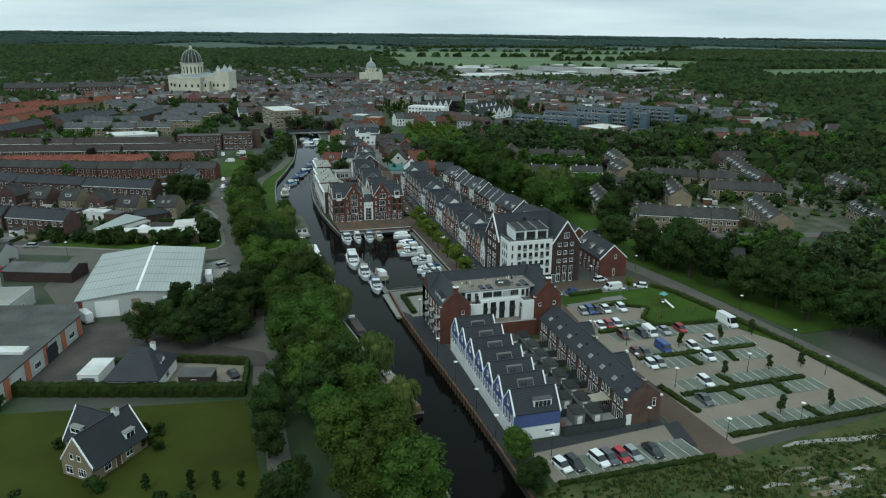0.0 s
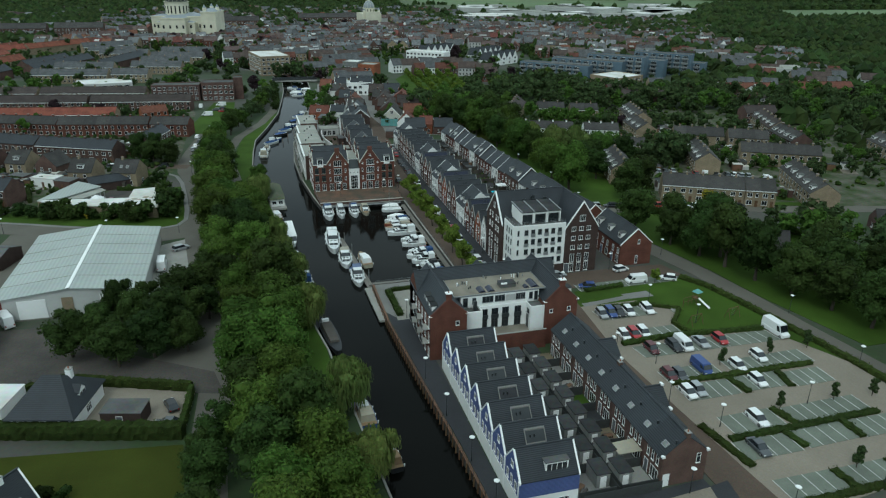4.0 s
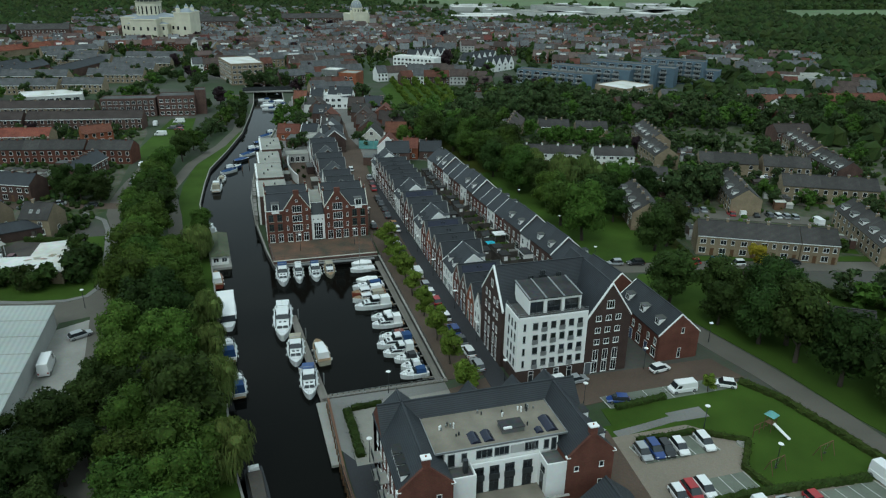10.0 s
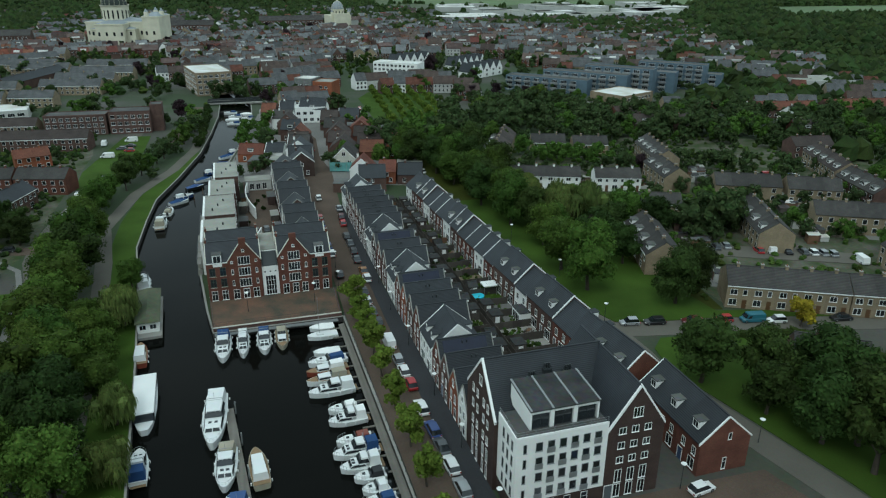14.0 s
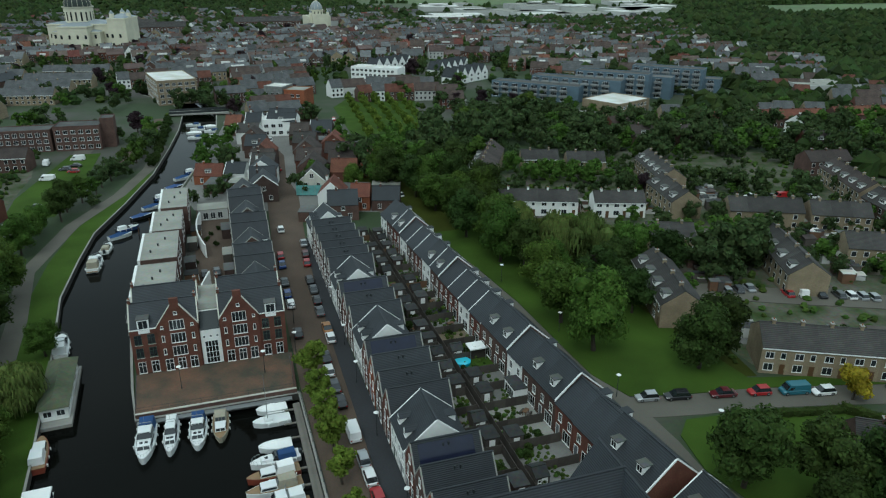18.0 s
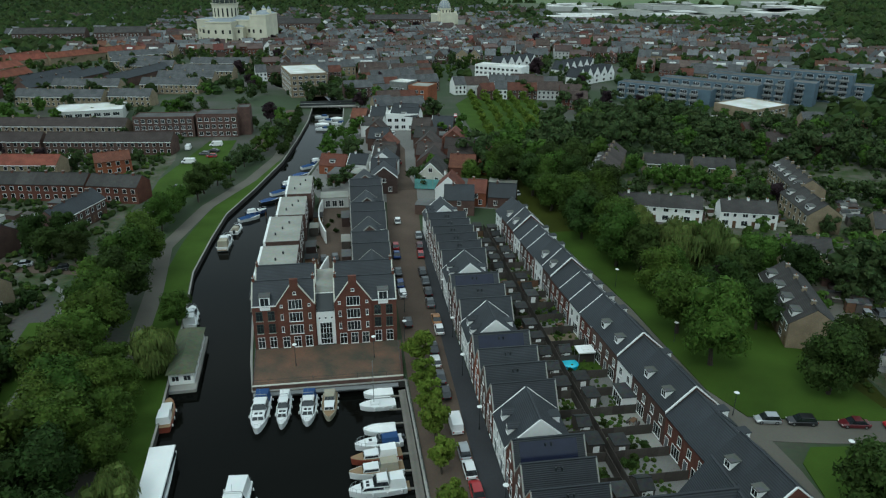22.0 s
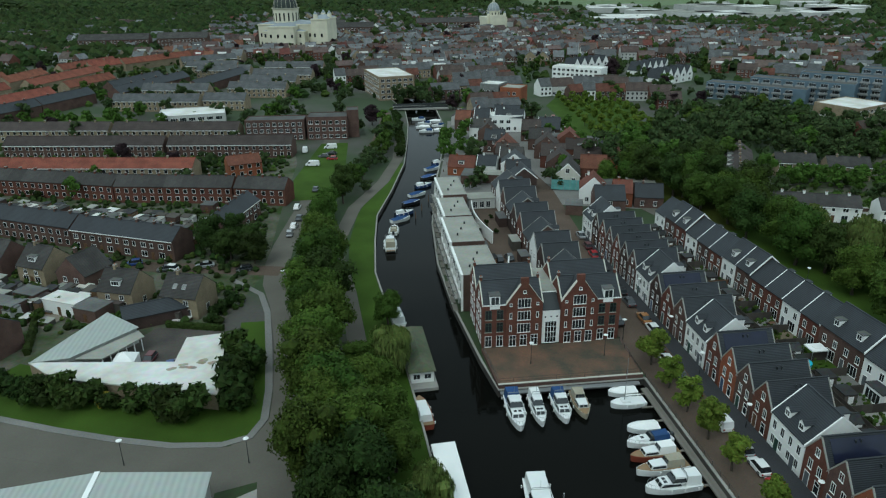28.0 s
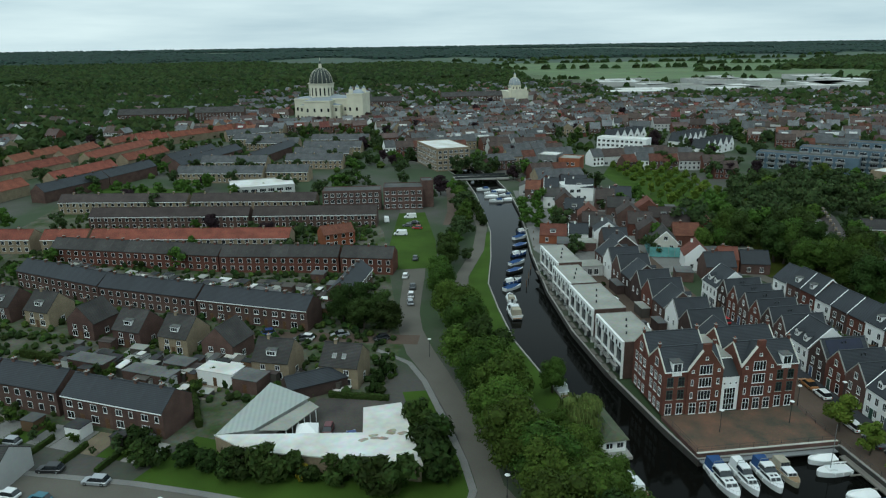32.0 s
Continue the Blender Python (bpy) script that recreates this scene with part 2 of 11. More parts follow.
STONE_DARK = mat("wet_quay_stone", (0.075, 0.068, 0.06), 0.8, 0.4, 3, 20, 0.3, pattern="brick")
WOOD_DECK = mat("weathered_decking", (0.20, 0.185, 0.16), 0.85, 0.25, 2, 30, 0.1, pattern="seam", spec=0.2)
WOOD_BROWN = mat("brown_timber", (0.15, 0.085, 0.045), 0.8, 0.3, 3, 30, 0.1, rnd=0.2)
WOOD_GREY = mat("grey_timber_fence", (0.085, 0.075, 0.065), 0.85, 0.3, 3, 30, 0.15, rnd=0.25, spec=0.2)
STEEL = mat("galvanised_steel", (0.32, 0.33, 0.33), 0.45, 0.15, 4, 30, 0.02, metal=0.6)
BLACK = mat("black_rubber", (0.015, 0.015, 0.015), 0.8, 0.2, 5, 30, 0.0)
GRASS = mat("mown_grass", (0.056, 0.098, 0.014), 0.95, 0.35, 0.9, 60, 0.3, spec=0.1)
GRASS_ROUGH = mat("rough_grass", (0.095, 0.098, 0.036), 0.95, 0.45, 2.2, 25, 0.6, tint=(0.04, 0.065, 0.02), spec=0.1)
GRASS_OLIVE = mat("dry_olive_lawn", (0.050, 0.060, 0.010), 0.95, 0.3, 0.9, 60, 0.3, spec=0.08)
SOIL = mat("sandy_soil", (0.20, 0.165, 0.11), 0.95, 0.3, 2, 30, 0.3, spec=0.2)
LEAF = mat("tree_leaf", (0.074, 0.124, 0.021), 0.75, 0.35, 6, 40, 0.0, rnd=0.32, spec=0.1)
LEAF_DARK = mat("dark_tree_leaf", (0.042, 0.070, 0.016), 0.75, 0.35, 6, 40, 0.0, rnd=0.3, spec=0.1)
LEAF_WILLOW = mat("willow_leaf", (0.14, 0.185, 0.05), 0.75, 0.35, 6, 40, 0.0, rnd=0.2, spec=0.1)
LEAF_LIME = mat("bright_young_leaf", (0.15, 0.21, 0.032), 0.75, 0.3, 6, 40, 0.0, rnd=0.2, spec=0.1)
LEAF_YELLOW = mat("yellow_leaf", (0.33, 0.27, 0.02), 0.75, 0.3, 6, 40, 0.0, rnd=0.15, spec=0.2)
LEAF_PURPLE = mat("copper_leaf", (0.035, 0.02, 0.024), 0.75, 0.3, 6, 40, 0.0, rnd=0.2, spec=0.2)
HEDGE = mat("clipped_hedge_leaf", (0.046, 0.068, 0.016), 0.9, 0.4, 8, 50, 0.8, rnd=0.2, spec=0.1)
CANOPY_DARK = mat("dark_wood_canopy", (0.040, 0.066, 0.018), 0.8, 0.3, 3, 14, 0.0, rnd=0.4, spec=0.1, island=True)
CANOPY_LIGHT = mat("light_wood_canopy", (0.070, 0.115, 0.024), 0.8, 0.3, 3, 14, 0.0, rnd=0.35, spec=0.1, island=True)
BARK = mat("bark", (0.07, 0.055, 0.042), 0.95, 0.3, 6, 30, 0.3)

WATER = bpy.data.materials.new("dark_canal_water")
WATER.use_nodes = True
_n, _l = WATER.node_tree.nodes, WATER.node_tree.links
_b = _n["Principled BSDF"]
_b.inputs["Base Color"].default_value = (0.0035, 0.0037, 0.003, 1)
_b.inputs["Roughness"].default_value, _b.inputs["IOR"].default_value = 0.06, 1.33
_b.inputs["Specular IOR Level"].default_value = 0.07
_t, _no, _bp = _n.new("ShaderNodeTexCoord"), _n.new("ShaderNodeTexNoise"), _n.new("ShaderNodeBump")
_no.inputs["Scale"].default_value, _no.inputs["Detail"].default_value = 1.3, 3.0
_bp.inputs["Strength"].default_value, _bp.inputs["Distance"].default_value = 0.12, 0.05
_l.new(_t.outputs["Object"], _no.inputs["Vector"])
_l.new(_no.outputs["Fac"], _bp.inputs["Height"])
_l.new(_bp.outputs[0], _b.inputs["Normal"])

# ground: meadow and town soil, mixed at two scales
GARDEN_MIX = mat("mixed_garden_ground", (0.125, 0.118, 0.095), 0.95, 0.4, 1.6, 12, 0.2, tint=(0.04, 0.062, 0.018), spec=0.1)
GROUND = bpy.data.materials.new("open_ground")
GROUND.use_nodes = True
_n, _l = GROUND.node_tree.nodes, GROUND.node_tree.links
_b = _n["Principled BSDF"]
_b.inputs["Roughness"].default_value = 0.95
_t = _n.new("ShaderNodeTexCoord")
_n1, _n2, _vo = _n.new("ShaderNodeTexNoise"), _n.new("ShaderNodeTexNoise"), _n.new("ShaderNodeTexVoronoi")
_n1.inputs["Scale"].default_value, _n2.inputs["Scale"].default_value, _vo.inputs["Scale"].default_value = 0.02, 1.2, 0.0045
_n1.inputs["Detail"].default_value = _n2.inputs["Detail"].default_value = 5.0
_r1, _r2 = _n.new("ShaderNodeValToRGB"), _n.new("ShaderNodeValToRGB")
_r1.color_ramp.elements[0].color, _r1.color_ramp.elements[1].color = (0.034, 0.058, 0.016, 1), (0.085, 0.08, 0.068, 1)
_r1.color_ramp.elements[0].position, _r1.color_ramp.elements[1].position = 0.45, 0.6
_r2.color_ramp.elements[0].color, _r2.color_ramp.elements[1].color = (0.05, 0.085, 0.03, 1), (0.11, 0.14, 0.05, 1)
_mx, _mm = _n.new("ShaderNodeMixRGB"), _n.new("ShaderNodeMixRGB")
_sp, _mr = _n.new("ShaderNodeSeparateXYZ"), _n.new("ShaderNodeMapRange")
for _s in (_n1, _n2, _vo, _sp):
    _l.new(_t.outputs["Object"], _s.inputs[0])
_l.new(_n1.outputs["Fac"], _r1.inputs[0])
_l.new(_vo.outputs["Color"], _r2.inputs[0])
_l.new(_sp.outputs[1], _mr.inputs[0])
_mr.inputs["From Min"].default_value, _mr.inputs["From Max"].default_value = 1000, 1300
_l.new(_mr.outputs[0], _mx.inputs[0])
_l.new(_r1.outputs[0], _mx.inputs[1])
_l.new(_r2.outputs[0], _mx.inputs[2])
_mm.blend_type, _mm.inputs[0].default_value = "MULTIPLY", 0.5
_l.new(_mx.outputs[0], _mm.inputs[1])
_l.new(_n2.outputs["Color"], _mm.inputs[2])
_l.new(_mm.outputs[0], _b.inputs["Base Color"])


# ---- mesh tools ----
class Mesh:
    """Gathers vertices and faces; made into one mesh object."""

    def __init__(self):
        self.v, self.f, self.m, self.mats = [], [], [], []

    def slot(self, material):
        if material not in self.mats:
            self.mats.append(material)
        return self.mats.index(material)

    def face(self, pts, material):
        k = len(self.v)
        self.v += [tuple(p) for p in pts]
        self.f.append(tuple(range(k, k + len(pts))))
        self.m.append(self.slot(material))

    def box(self, x0, y0, z0, x1, y1, z1, material):
        k, s = len(self.v), self.slot(material)
        self.v += [(x0, y0, z0), (x1, y0, z0), (x1, y1, z0), (x0, y1, z0), (x0, y0, z1), (x1, y0, z1), (x1, y1, z1), (x0, y1, z1)]
        for q in ((0, 3, 2, 1), (4, 5, 6, 7), (0, 1, 5, 4), (1, 2, 6, 5), (2, 3, 7, 6), (3, 0, 4, 7)):
            self.f.append(tuple(k + i for i in q))
            self.m.append(s)

    def prism(self, poly, z0, z1, material):
        """An upright prism over a plan polygon."""
        if sum(a[0] * b[1] - b[0] * a[1] for a, b in zip(poly, poly[1:] + poly[:1])) < 0:
            poly = poly[::-1]
        k, n, s = len(self.v), len(poly), self.slot(material)
        self.v += [(x, y, z0) for x, y in poly] + [(x, y, z1) for x, y in poly]
        self.f += [tuple(range(k + n, k + 2 * n)), tuple(range(k + n - 1, k - 1, -1))]
        self.f += [(k + i, k + (i + 1) % n, k + n + (i + 1) % n, k + n + i) for i in range(n)]
        self.m += [s] * (n + 2)

    def solid(self, pts, off, material):
        """A slab: a flat polygon in space and its copy moved by off."""
        n, k, s = len(pts), len(self.v), self.slot(material)
        self.v += [tuple(p) for p in pts] + [tuple(a + b for a, b in zip(p, off)) for p in pts]
        self.f += [tuple(range(k, k + n)), tuple(range(k + 2 * n - 1, k + n - 1, -1))]
        self.f += [(k + i, k + n + i, k + n + (i + 1) % n, k + (i + 1) % n) for i in range(n)]
        self.m += [s] * (n + 2)

    def tube(self, a, b, r0, r1, material, sides=6):
        a, b = Vector(a), Vector(b)
        q = (b - a).to_track_quat("Z", "Y").to_matrix()
        k, s = len(self.v), self.slot(material)
        for p, r in ((a, r0), (b, r1)):
            self.v += [tuple(p + q @ Vector((r * math.cos(i * 6.2832 / sides), r * math.sin(i * 6.2832 / sides), 0))) for i in range(sides)]
        self.f += [(k + i, k + (i + 1) % sides, k + sides + (i + 1) % sides, k + sides + i) for i in range(sides)]
        self.f += [tuple(range(k + sides, k + 2 * sides)), tuple(range(k + sides - 1, k - 1, -1))]
        self.m += [s] * (sides + 2)

    def loft(self, rings, material, cap=True, closed=True):
        k, n, s = len(self.v), len(rings[0]), self.slot(material)
        for r in rings:
            self.v += [tuple(p) for p in r]
        for j in range(len(rings) - 1):
            for i in range(n if closed else n - 1):
                self.f.append((k + j * n + i, k + j * n + (i + 1) % n, k + (j + 1) * n + (i + 1) % n, k + (j + 1) * n + i))
                self.m.append(s)
        if cap:
            self.f += [tuple(range(k + n - 1, k - 1, -1)), tuple(range(k + (len(rings) - 1) * n, k + len(rings) * n))]
            self.m += [s, s]

    def data(self, name, fix=True, smooth=False):
        me = bpy.data.meshes.new(name)
        me.from_pydata(self.v, [], self.f)
        for m in self.mats:
            me.materials.append(m)
        me.polygons.foreach_set("material_index", self.m)
        if smooth:
            me.polygons.foreach_set("use_smooth", [True] * len(self.f))
        if fix and len(self.f) < 3000:
            bm = bmesh.new()
            bm.from_mesh(me)
            bmesh.ops.recalc_face_normals(bm, faces=bm.faces)
            bm.to_mesh(me)
            bm.free()
        me.update()
        return me


def part(name, mesh, parent=None, m=None, label=""):
    """Links a Mesh (or mesh data) as one object under a thing or a part."""
    ob = new(name, mesh.data(name) if isinstance(mesh, Mesh) else mesh)
    if parent:
        ob.parent = parent
    if m:
        ob.matrix_basis = m
    return tagged(ob, label)


def thing(name, label, category, group="", kind="", m=None, mesh=None):
    ob = part(name, mesh, None, m) if mesh else new(name)
    if m:
        ob.matrix_basis = m
    return tagged(ob, label, category, group, kind)


def slab(name, poly, z0, z1, material, label, category="ground", kind="structure"):
    s = Mesh()
    s.prism(list(poly), z0, z1, material)
    return thing(name, label, category, kind=kind, mesh=s)


def ribbon(pts, width):
    """The plan outline of a strip of that width along a line."""
    left, right = [], []
    for i, p in enumerate(pts):
        a, b = Vector(pts[max(i - 1, 0)]), Vector(pts[min(i + 1, len(pts) - 1)])
        d = (b - a).normalized()
        w = (width[i] if isinstance(width, (list, tuple)) else width) / 2
        left.append((p[0] - d.y * w, p[1] + d.x * w))
        right.append((p[0] + d.y * w, p[1] - d.x * w))
    return left, right


def strip(name, pts, width, z0, z1, material, label, category="road", kind="structure"):
    left, right = ribbon(pts, width)
    s = Mesh()
    for i in range(len(pts) - 1):
        quad = [right[i], right[i + 1], left[i + 1], left[i]]
        s.loft([[(*p, z0) for p in quad], [(*p, z1) for p in quad]], material)
    return thing(name, label, category, kind=kind, mesh=s)

# ---- large structure: ground, canal, quays, roads ----
LEFT_BANK = [(-2, -420), (-4, -140), (-8.7, -85), (-11, -70), (-15, -2), (-17.5, 30), (-20.3, 58), (-19.6, 80), (-18.3, 100), (-12.5, 125), (-6, 158), (-2, 195), (1, 230), (2, 262), (-4, 300), (-20, 330)]
RIGHT_BANK = [(14, -420), (8.3, -137), (7.6, -120), (6.2, -98), (5.0, -77), (5.0, -57.3), (26.4, -57.0), (26.2, -30), (25.8, 4.0), (-0.8, 3.8), (-2.1, 14.6), (-4.2, 38.9), (-4.7, 61), (-2.9, 90), (2.3, 128.5), (8, 160), (13, 190), (17, 225), (18, 262), (12, 305), (0, 340)]
FAR = 4900
WATER_Z = -1.25


def ground_sheet():
    bm = bmesh.new()
    rim = [(-FAR, -FAR), (-2, -FAR)] + LEFT_BANK + [(-25, 345)] + RIGHT_BANK[::-1] + [(14, -FAR), (FAR, -FAR), (FAR, FAR), (-FAR, FAR)]
    vs = [bm.verts.new((x, y, 0)) for x, y in rim]
    es = [bm.edges.new((vs[i], vs[(i + 1) % len(vs)])) for i in range(len(vs))]
    bmesh.ops.triangle_fill(bm, use_beauty=True, use_dissolve=False, edges=es)
    for f in bm.faces:
        if f.normal.z < 0:
            f.normal_flip()
    me = bpy.data.meshes.new("ground")
    bm.to_mesh(me)
    bm.free()
    me.materials.append(GROUND)
    return me


thing("ground", "flat green and brown lowland ground reaching the horizon", "ground", kind="structure", mesh=ground_sheet())
# land that rises towards the sight line of the horizon, as the far plain does; distance haze is mixed into its green
PLAIN_HAZED = mat("hazed_plain", (0.062, 0.095, 0.056), 0.95, 0.4, 0.02, 0.2, 0.0, tint=(0.045, 0.07, 0.05))
_h = Mesh()
_h.solid([(-FAR, 2300, 0.0), (FAR, 2300, 0.0), (FAR, FAR, 40.0), (-FAR, FAR, 40.0)], (0, 0, -8), PLAIN_HAZED)
_h.solid([(-4000, 500, 0.0), (-3000, 500, 0.0), (-3000, 2300, 8), (-4800, 2300, 40.0)], (0, 0, -8), PLAIN_HAZED)
thing("backdrop", "far green plain with distance haze in its colour", "backdrop", kind="structure", mesh=_h)
w = Mesh()
w.prism([(-40, -600), (60, -600), (60, 400), (-60, 400)], WATER_Z - 2, WATER_Z, WATER)
thing("water", "still black canal water with faint reflections", "water", kind="structure", mesh=w)


def quay(name, pts, z_top, thick, material, cap, label):
    left, right = ribbon(pts, thick)
    s = Mesh()
    for i in range(len(pts) - 1):
        q = [right[i], right[i + 1], left[i + 1], left[i]]
        s.loft([[(*p, -3.0) for p in q], [(*p, z_top - 0.15) for p in q]], material)
        s.loft([[(*p, z_top - 0.15) for p in q], [(*p, z_top) for p in q]], cap)
    return thing(name, label, "quay wall", kind="structure", mesh=s)


quay("quay_wall_west", LEFT_BANK, 0.12, 0.35, STONE_DARK, CONCRETE, "low weathered bank edging along the canal")
quay("quay_wall_south", RIGHT_BANK[:6], 0.2, 0.4, STONE_DARK, WOOD_BROWN, "dark quay wall with a timber coping and piles")
quay("quay_wall_basin", RIGHT_BANK[5:9], 0.2, 0.45, STONE_DARK, CONCRETE, "dark marina basin wall with a concrete coping")
quay("quay_wall_north", RIGHT_BANK[8:], 0.2, 0.45, STONE_DARK, CONCRETE, "dark brick quay wall below the waterfront houses")

# roads, pavements, grass (each lies a little above the next)
slab("lawn_bank_west", [(-8.9, -150), (-8.9, -85), (-11.2, -70), (-15.2, -2), (-17.8, 30), (-20.6, 58), (-19.9, 80), (-18.6, 100), (-12.8, 125), (-6.3, 158), (-11, 160), (-18, 128), (-24, 102), (-26.5, 80), (-27, 50), (-25, 10), (-22, -40), (-19, -90), (-17, -150)], 0.0, 0.0165, GRASS, "strip of mown grass along the canal bank", "grass")
strip("road_canal_path", [(-29, -240), (-28.5, -150), (-29.5, -110), (-26, -75), (-22.5, -50), (-22.5, -20), (-23.5, 5), (-25.5, 30), (-27, 48), (-30.5, 75), (-25, 108), (-15, 135), (-8, 165), (-5, 200)], [4, 4, 4, 4, 3.6, 3.6, 3.6, 3.8, 4, 4, 4, 4, 4, 4], 0.0, 0.0210, ROAD_LIGHT, "narrow grey asphalt path below the trees", "path")
strip("promenade_west", [(-20, 172), (-15, 195), (-11, 225), (-8, 258)], 4.6, 0.0, 0.0275, CLINKER, "red brick promenade along the canal bank", "path")
strip("road_left_main", [(-180, 27), (-120, 14.5), (-95, 6.6), (-82, 2.0), (-70, -2.4), (-60, -6.0), (-50, -9.0), (-42, -9.6), (-36, -8.6)], [7, 7.4, 8, 8.4, 8.2, 7.6, 7.0, 7.4, 6], 0.0, 0.0255, ROAD_LIGHT, "grey asphalt street with worn kerb lines", "road")
strip("road_left_north", [(-37.8, -12), (-37.4, -2), (-37.4, 8), (-38.6, 25), (-41, 43), (-43.4, 55), (-44.4, 68), (-43.8, 80), (-41.8, 95), (-39.6, 110), (-37, 130), (-35.4, 165), (-34, 200), (-30, 240)], [5, 4.4, 4.6, 5.0, 5.4, 6.5, 6, 5.6, 6, 6.5, 6.5, 6.5, 6.5, 6.5], 0.0, 0.0300, ROAD_LIGHT, "grey asphalt street along the houses", "road")
strip("road_left_close", [(-43, 62), (-60, 66), (-95, 74), (-125, 88), (-165, 112)], 5.5, 0.0, 0.0345, CLINKER, "brick-paved residential street with parked cars", "road")
strip("pavement_left_corner", [(-120, 18.9), (-95, 11.2), (-84.2, 7.0), (-73.5, 2.4), (-63.4, -1.4), (-54.2, -4.2), (-46.4, -5.1), (-42.2, -3.6), (-40.4, 0.8), (-40.6, 9.5), (-42, 23.5), (-44, 40), (-46.4, 49.4), (-54, 58.4)], 1.3, 0.0, 0.12, PAVING_GREY, "grey slab pavement round the corner lawn", "pavement")
slab("lawn_corner", [(-96, 12), (-84, 7.6), (-73.3, 3.0), (-63.3, -0.9), (-54.2, -3.7), (-46.6, -4.6), (-42.6, -3.2), (-41.0, 0.8), (-41.2, 9.5), (-42.6, 23.5), (-44, 36), (-49, 36), (-47, 12), (-52, 7), (-88, 25)], 0.0, 0.0390, GRASS, "mown lawn round the flat-roofed building", "grass")
slab("lawn_quay_houses", [(-45, 118), (-31, 118), (-28, 150), (-27, 195), (-38, 195), (-46, 140)], 0.0, 0.0435, GRASS, "open mown lawn beside the street", "grass")
slab("yard_hall", [(-47, -20), (-36, -14), (-34, -46), (-46, -52)], 0.0, 0.0480, CONCRETE, "concrete slab yard beside the hall", "yard")
slab("road_grove_turn", [(-44, -84), (-38, -77), (-29, -76), (-26.8, -84), (-27.2, -108), (-33, -108), (-32.4, -93.6), (-40, -90)], 0.0, 0.0548, ROAD_LIGHT, "worn asphalt turning beside the grove", "road")
slab("yard_hall_front", [(-86, -1.5), (-60, -5), (-45, -5.6), (-39.5, 1.5), (-35, 1.5), (-31, -12), (-45.5, -16), (-45.5, -57), (-76, -58), (-88, -30)], 0.0, 0.0142, ROAD_LIGHT, "worn asphalt apron round the hall", "yard")
slab("road_hall_lane", [(-40.6, -7), (-31, -7), (-29, -60), (-30, -88), (-34, -88), (-36, -50)], 0.0, 0.0525, ROAD_LIGHT, "worn asphalt lane", "road")
slab("yard_industrial", [(-110, -60), (-60, -62), (-50, -75), (-30, -88), (-28, -96), (-54, -88), (-66, -99), (-82, -92), (-110, -96)], 0.0, 0.0570, YARD, "worn asphalt yard with patches and stains", "yard")
slab("lawn_villa", [(-110, -99), (-34, -109), (-31, -150), (-110, -150)], 0.0, 0.0615, GRASS_OLIVE, "large mown garden lawn", "grass")
slab("garden_black_house", [(-66, -97), (-54, -86), (-33, -94), (-34, -106)], 0.0, 0.0660, PAVING, "beige paved garden with planting beds", "yard")

# right side
slab("street_quay", [(26.8, -57), (36, -57), (36.2, 20), (37, 80), (40, 118), (30, 118), (27, 60), (26.5, 20), (26.2, 5)], 0.0, 0.0705, CLINKER, "red-brown clinker street along the basin", "road")
slab("pavement_quay_east", [(33.6, -62), (37.5, -62), (37.2, 20), (38.4, 78), (36.2, 78), (34.2, 20), (33.8, -20)], 0.0, 0.12, ASPHALT_DARK, "dark paved pavement before the houses", "pavement")
slab("promenade_south", [(8.8, -142), (8.0, -120), (6.6, -98), (5.4, -77), (5.4, -57.6), (15, -57.6), (10.6, -77), (11.0, -136), (12, -142)], 0.0, 0.0750, ASPHALT_DARK, "dark paved promenade along the quay", "pavement")
slab("boardwalk_south", [(5.0, -57.7), (5.2, -72), (6.9, -75), (7.2, -61.4), (26, -60.4), (26, -57.7)], 0.0, 0.0772, PAVING_GREY, "grey decked walk along the landing", "pavement")
slab("terrace_south", [(7.0, -76.4), (7.0, -61.2), (26, -60.2), (26, -72), (15.5, -76.4)], 0.0, 0.0795, PAVING_PALE, "pale paved terrace at the basin", "pavement")
slab("yard_left_rows", [(-176, 66), (-95, 21), (-54, 34), (-47, 60), (-47, 112), (-46, 165), (-52, 212), (-190, 235), (-190, 120)], 0.0, 0.0105, GARDEN_MIX, "worn paving, soil and green between the terraces", "pavement")
slab("yard_suburb", [(108, -14), (160, -36), (240, -58), (262, 100), (180, 140), (112, 120), (106, 74)], 0.0, 0.0112, GARDEN_MIX, "gardens, soil and paths between suburban houses", "pavement")
slab("road_front", [(26, -60), (36, -57.5), (36, -62.2), (62, -62.2), (78, -62.6), (80, -70), (62, -69.5), (47, -70.8), (26, -70.5)], 0.0, 0.0840, CLINKER, "brown brick-paved street before the apartments", "road")
strip("road_east", [(58, 116), (66, 82), (70.4, 60), (72.2, 41.5), (73.8, 25), (74.2, 7), (74.4, -6), (76.6, -16), (77.4, -28), (77.6, -36), (79.6, -45), (82, -56), (85, -70), (87.2, -85), (88.6, -100), (91, -118), (95, -150), (100, -260)], [4, 4.5, 5, 5, 5, 5, 5.4, 7.5, 7, 5.6, 5.4, 5.6, 5.4, 5.4, 5.5, 5.5, 5.5, 5.5], 0.0, 0.0885, ROAD_LIGHT, "grey asphalt road along the trees", "road")
strip("road_east_back", [(76, -17), (84, -19), (90, -20.2), (100, -21.6), (117, -25.8), (126, -28.4), (160, -37), (230, -52)], 5.8, 0.0, 0.0930, ROAD_LIGHT, "grey asphalt street with parked cars", "road")
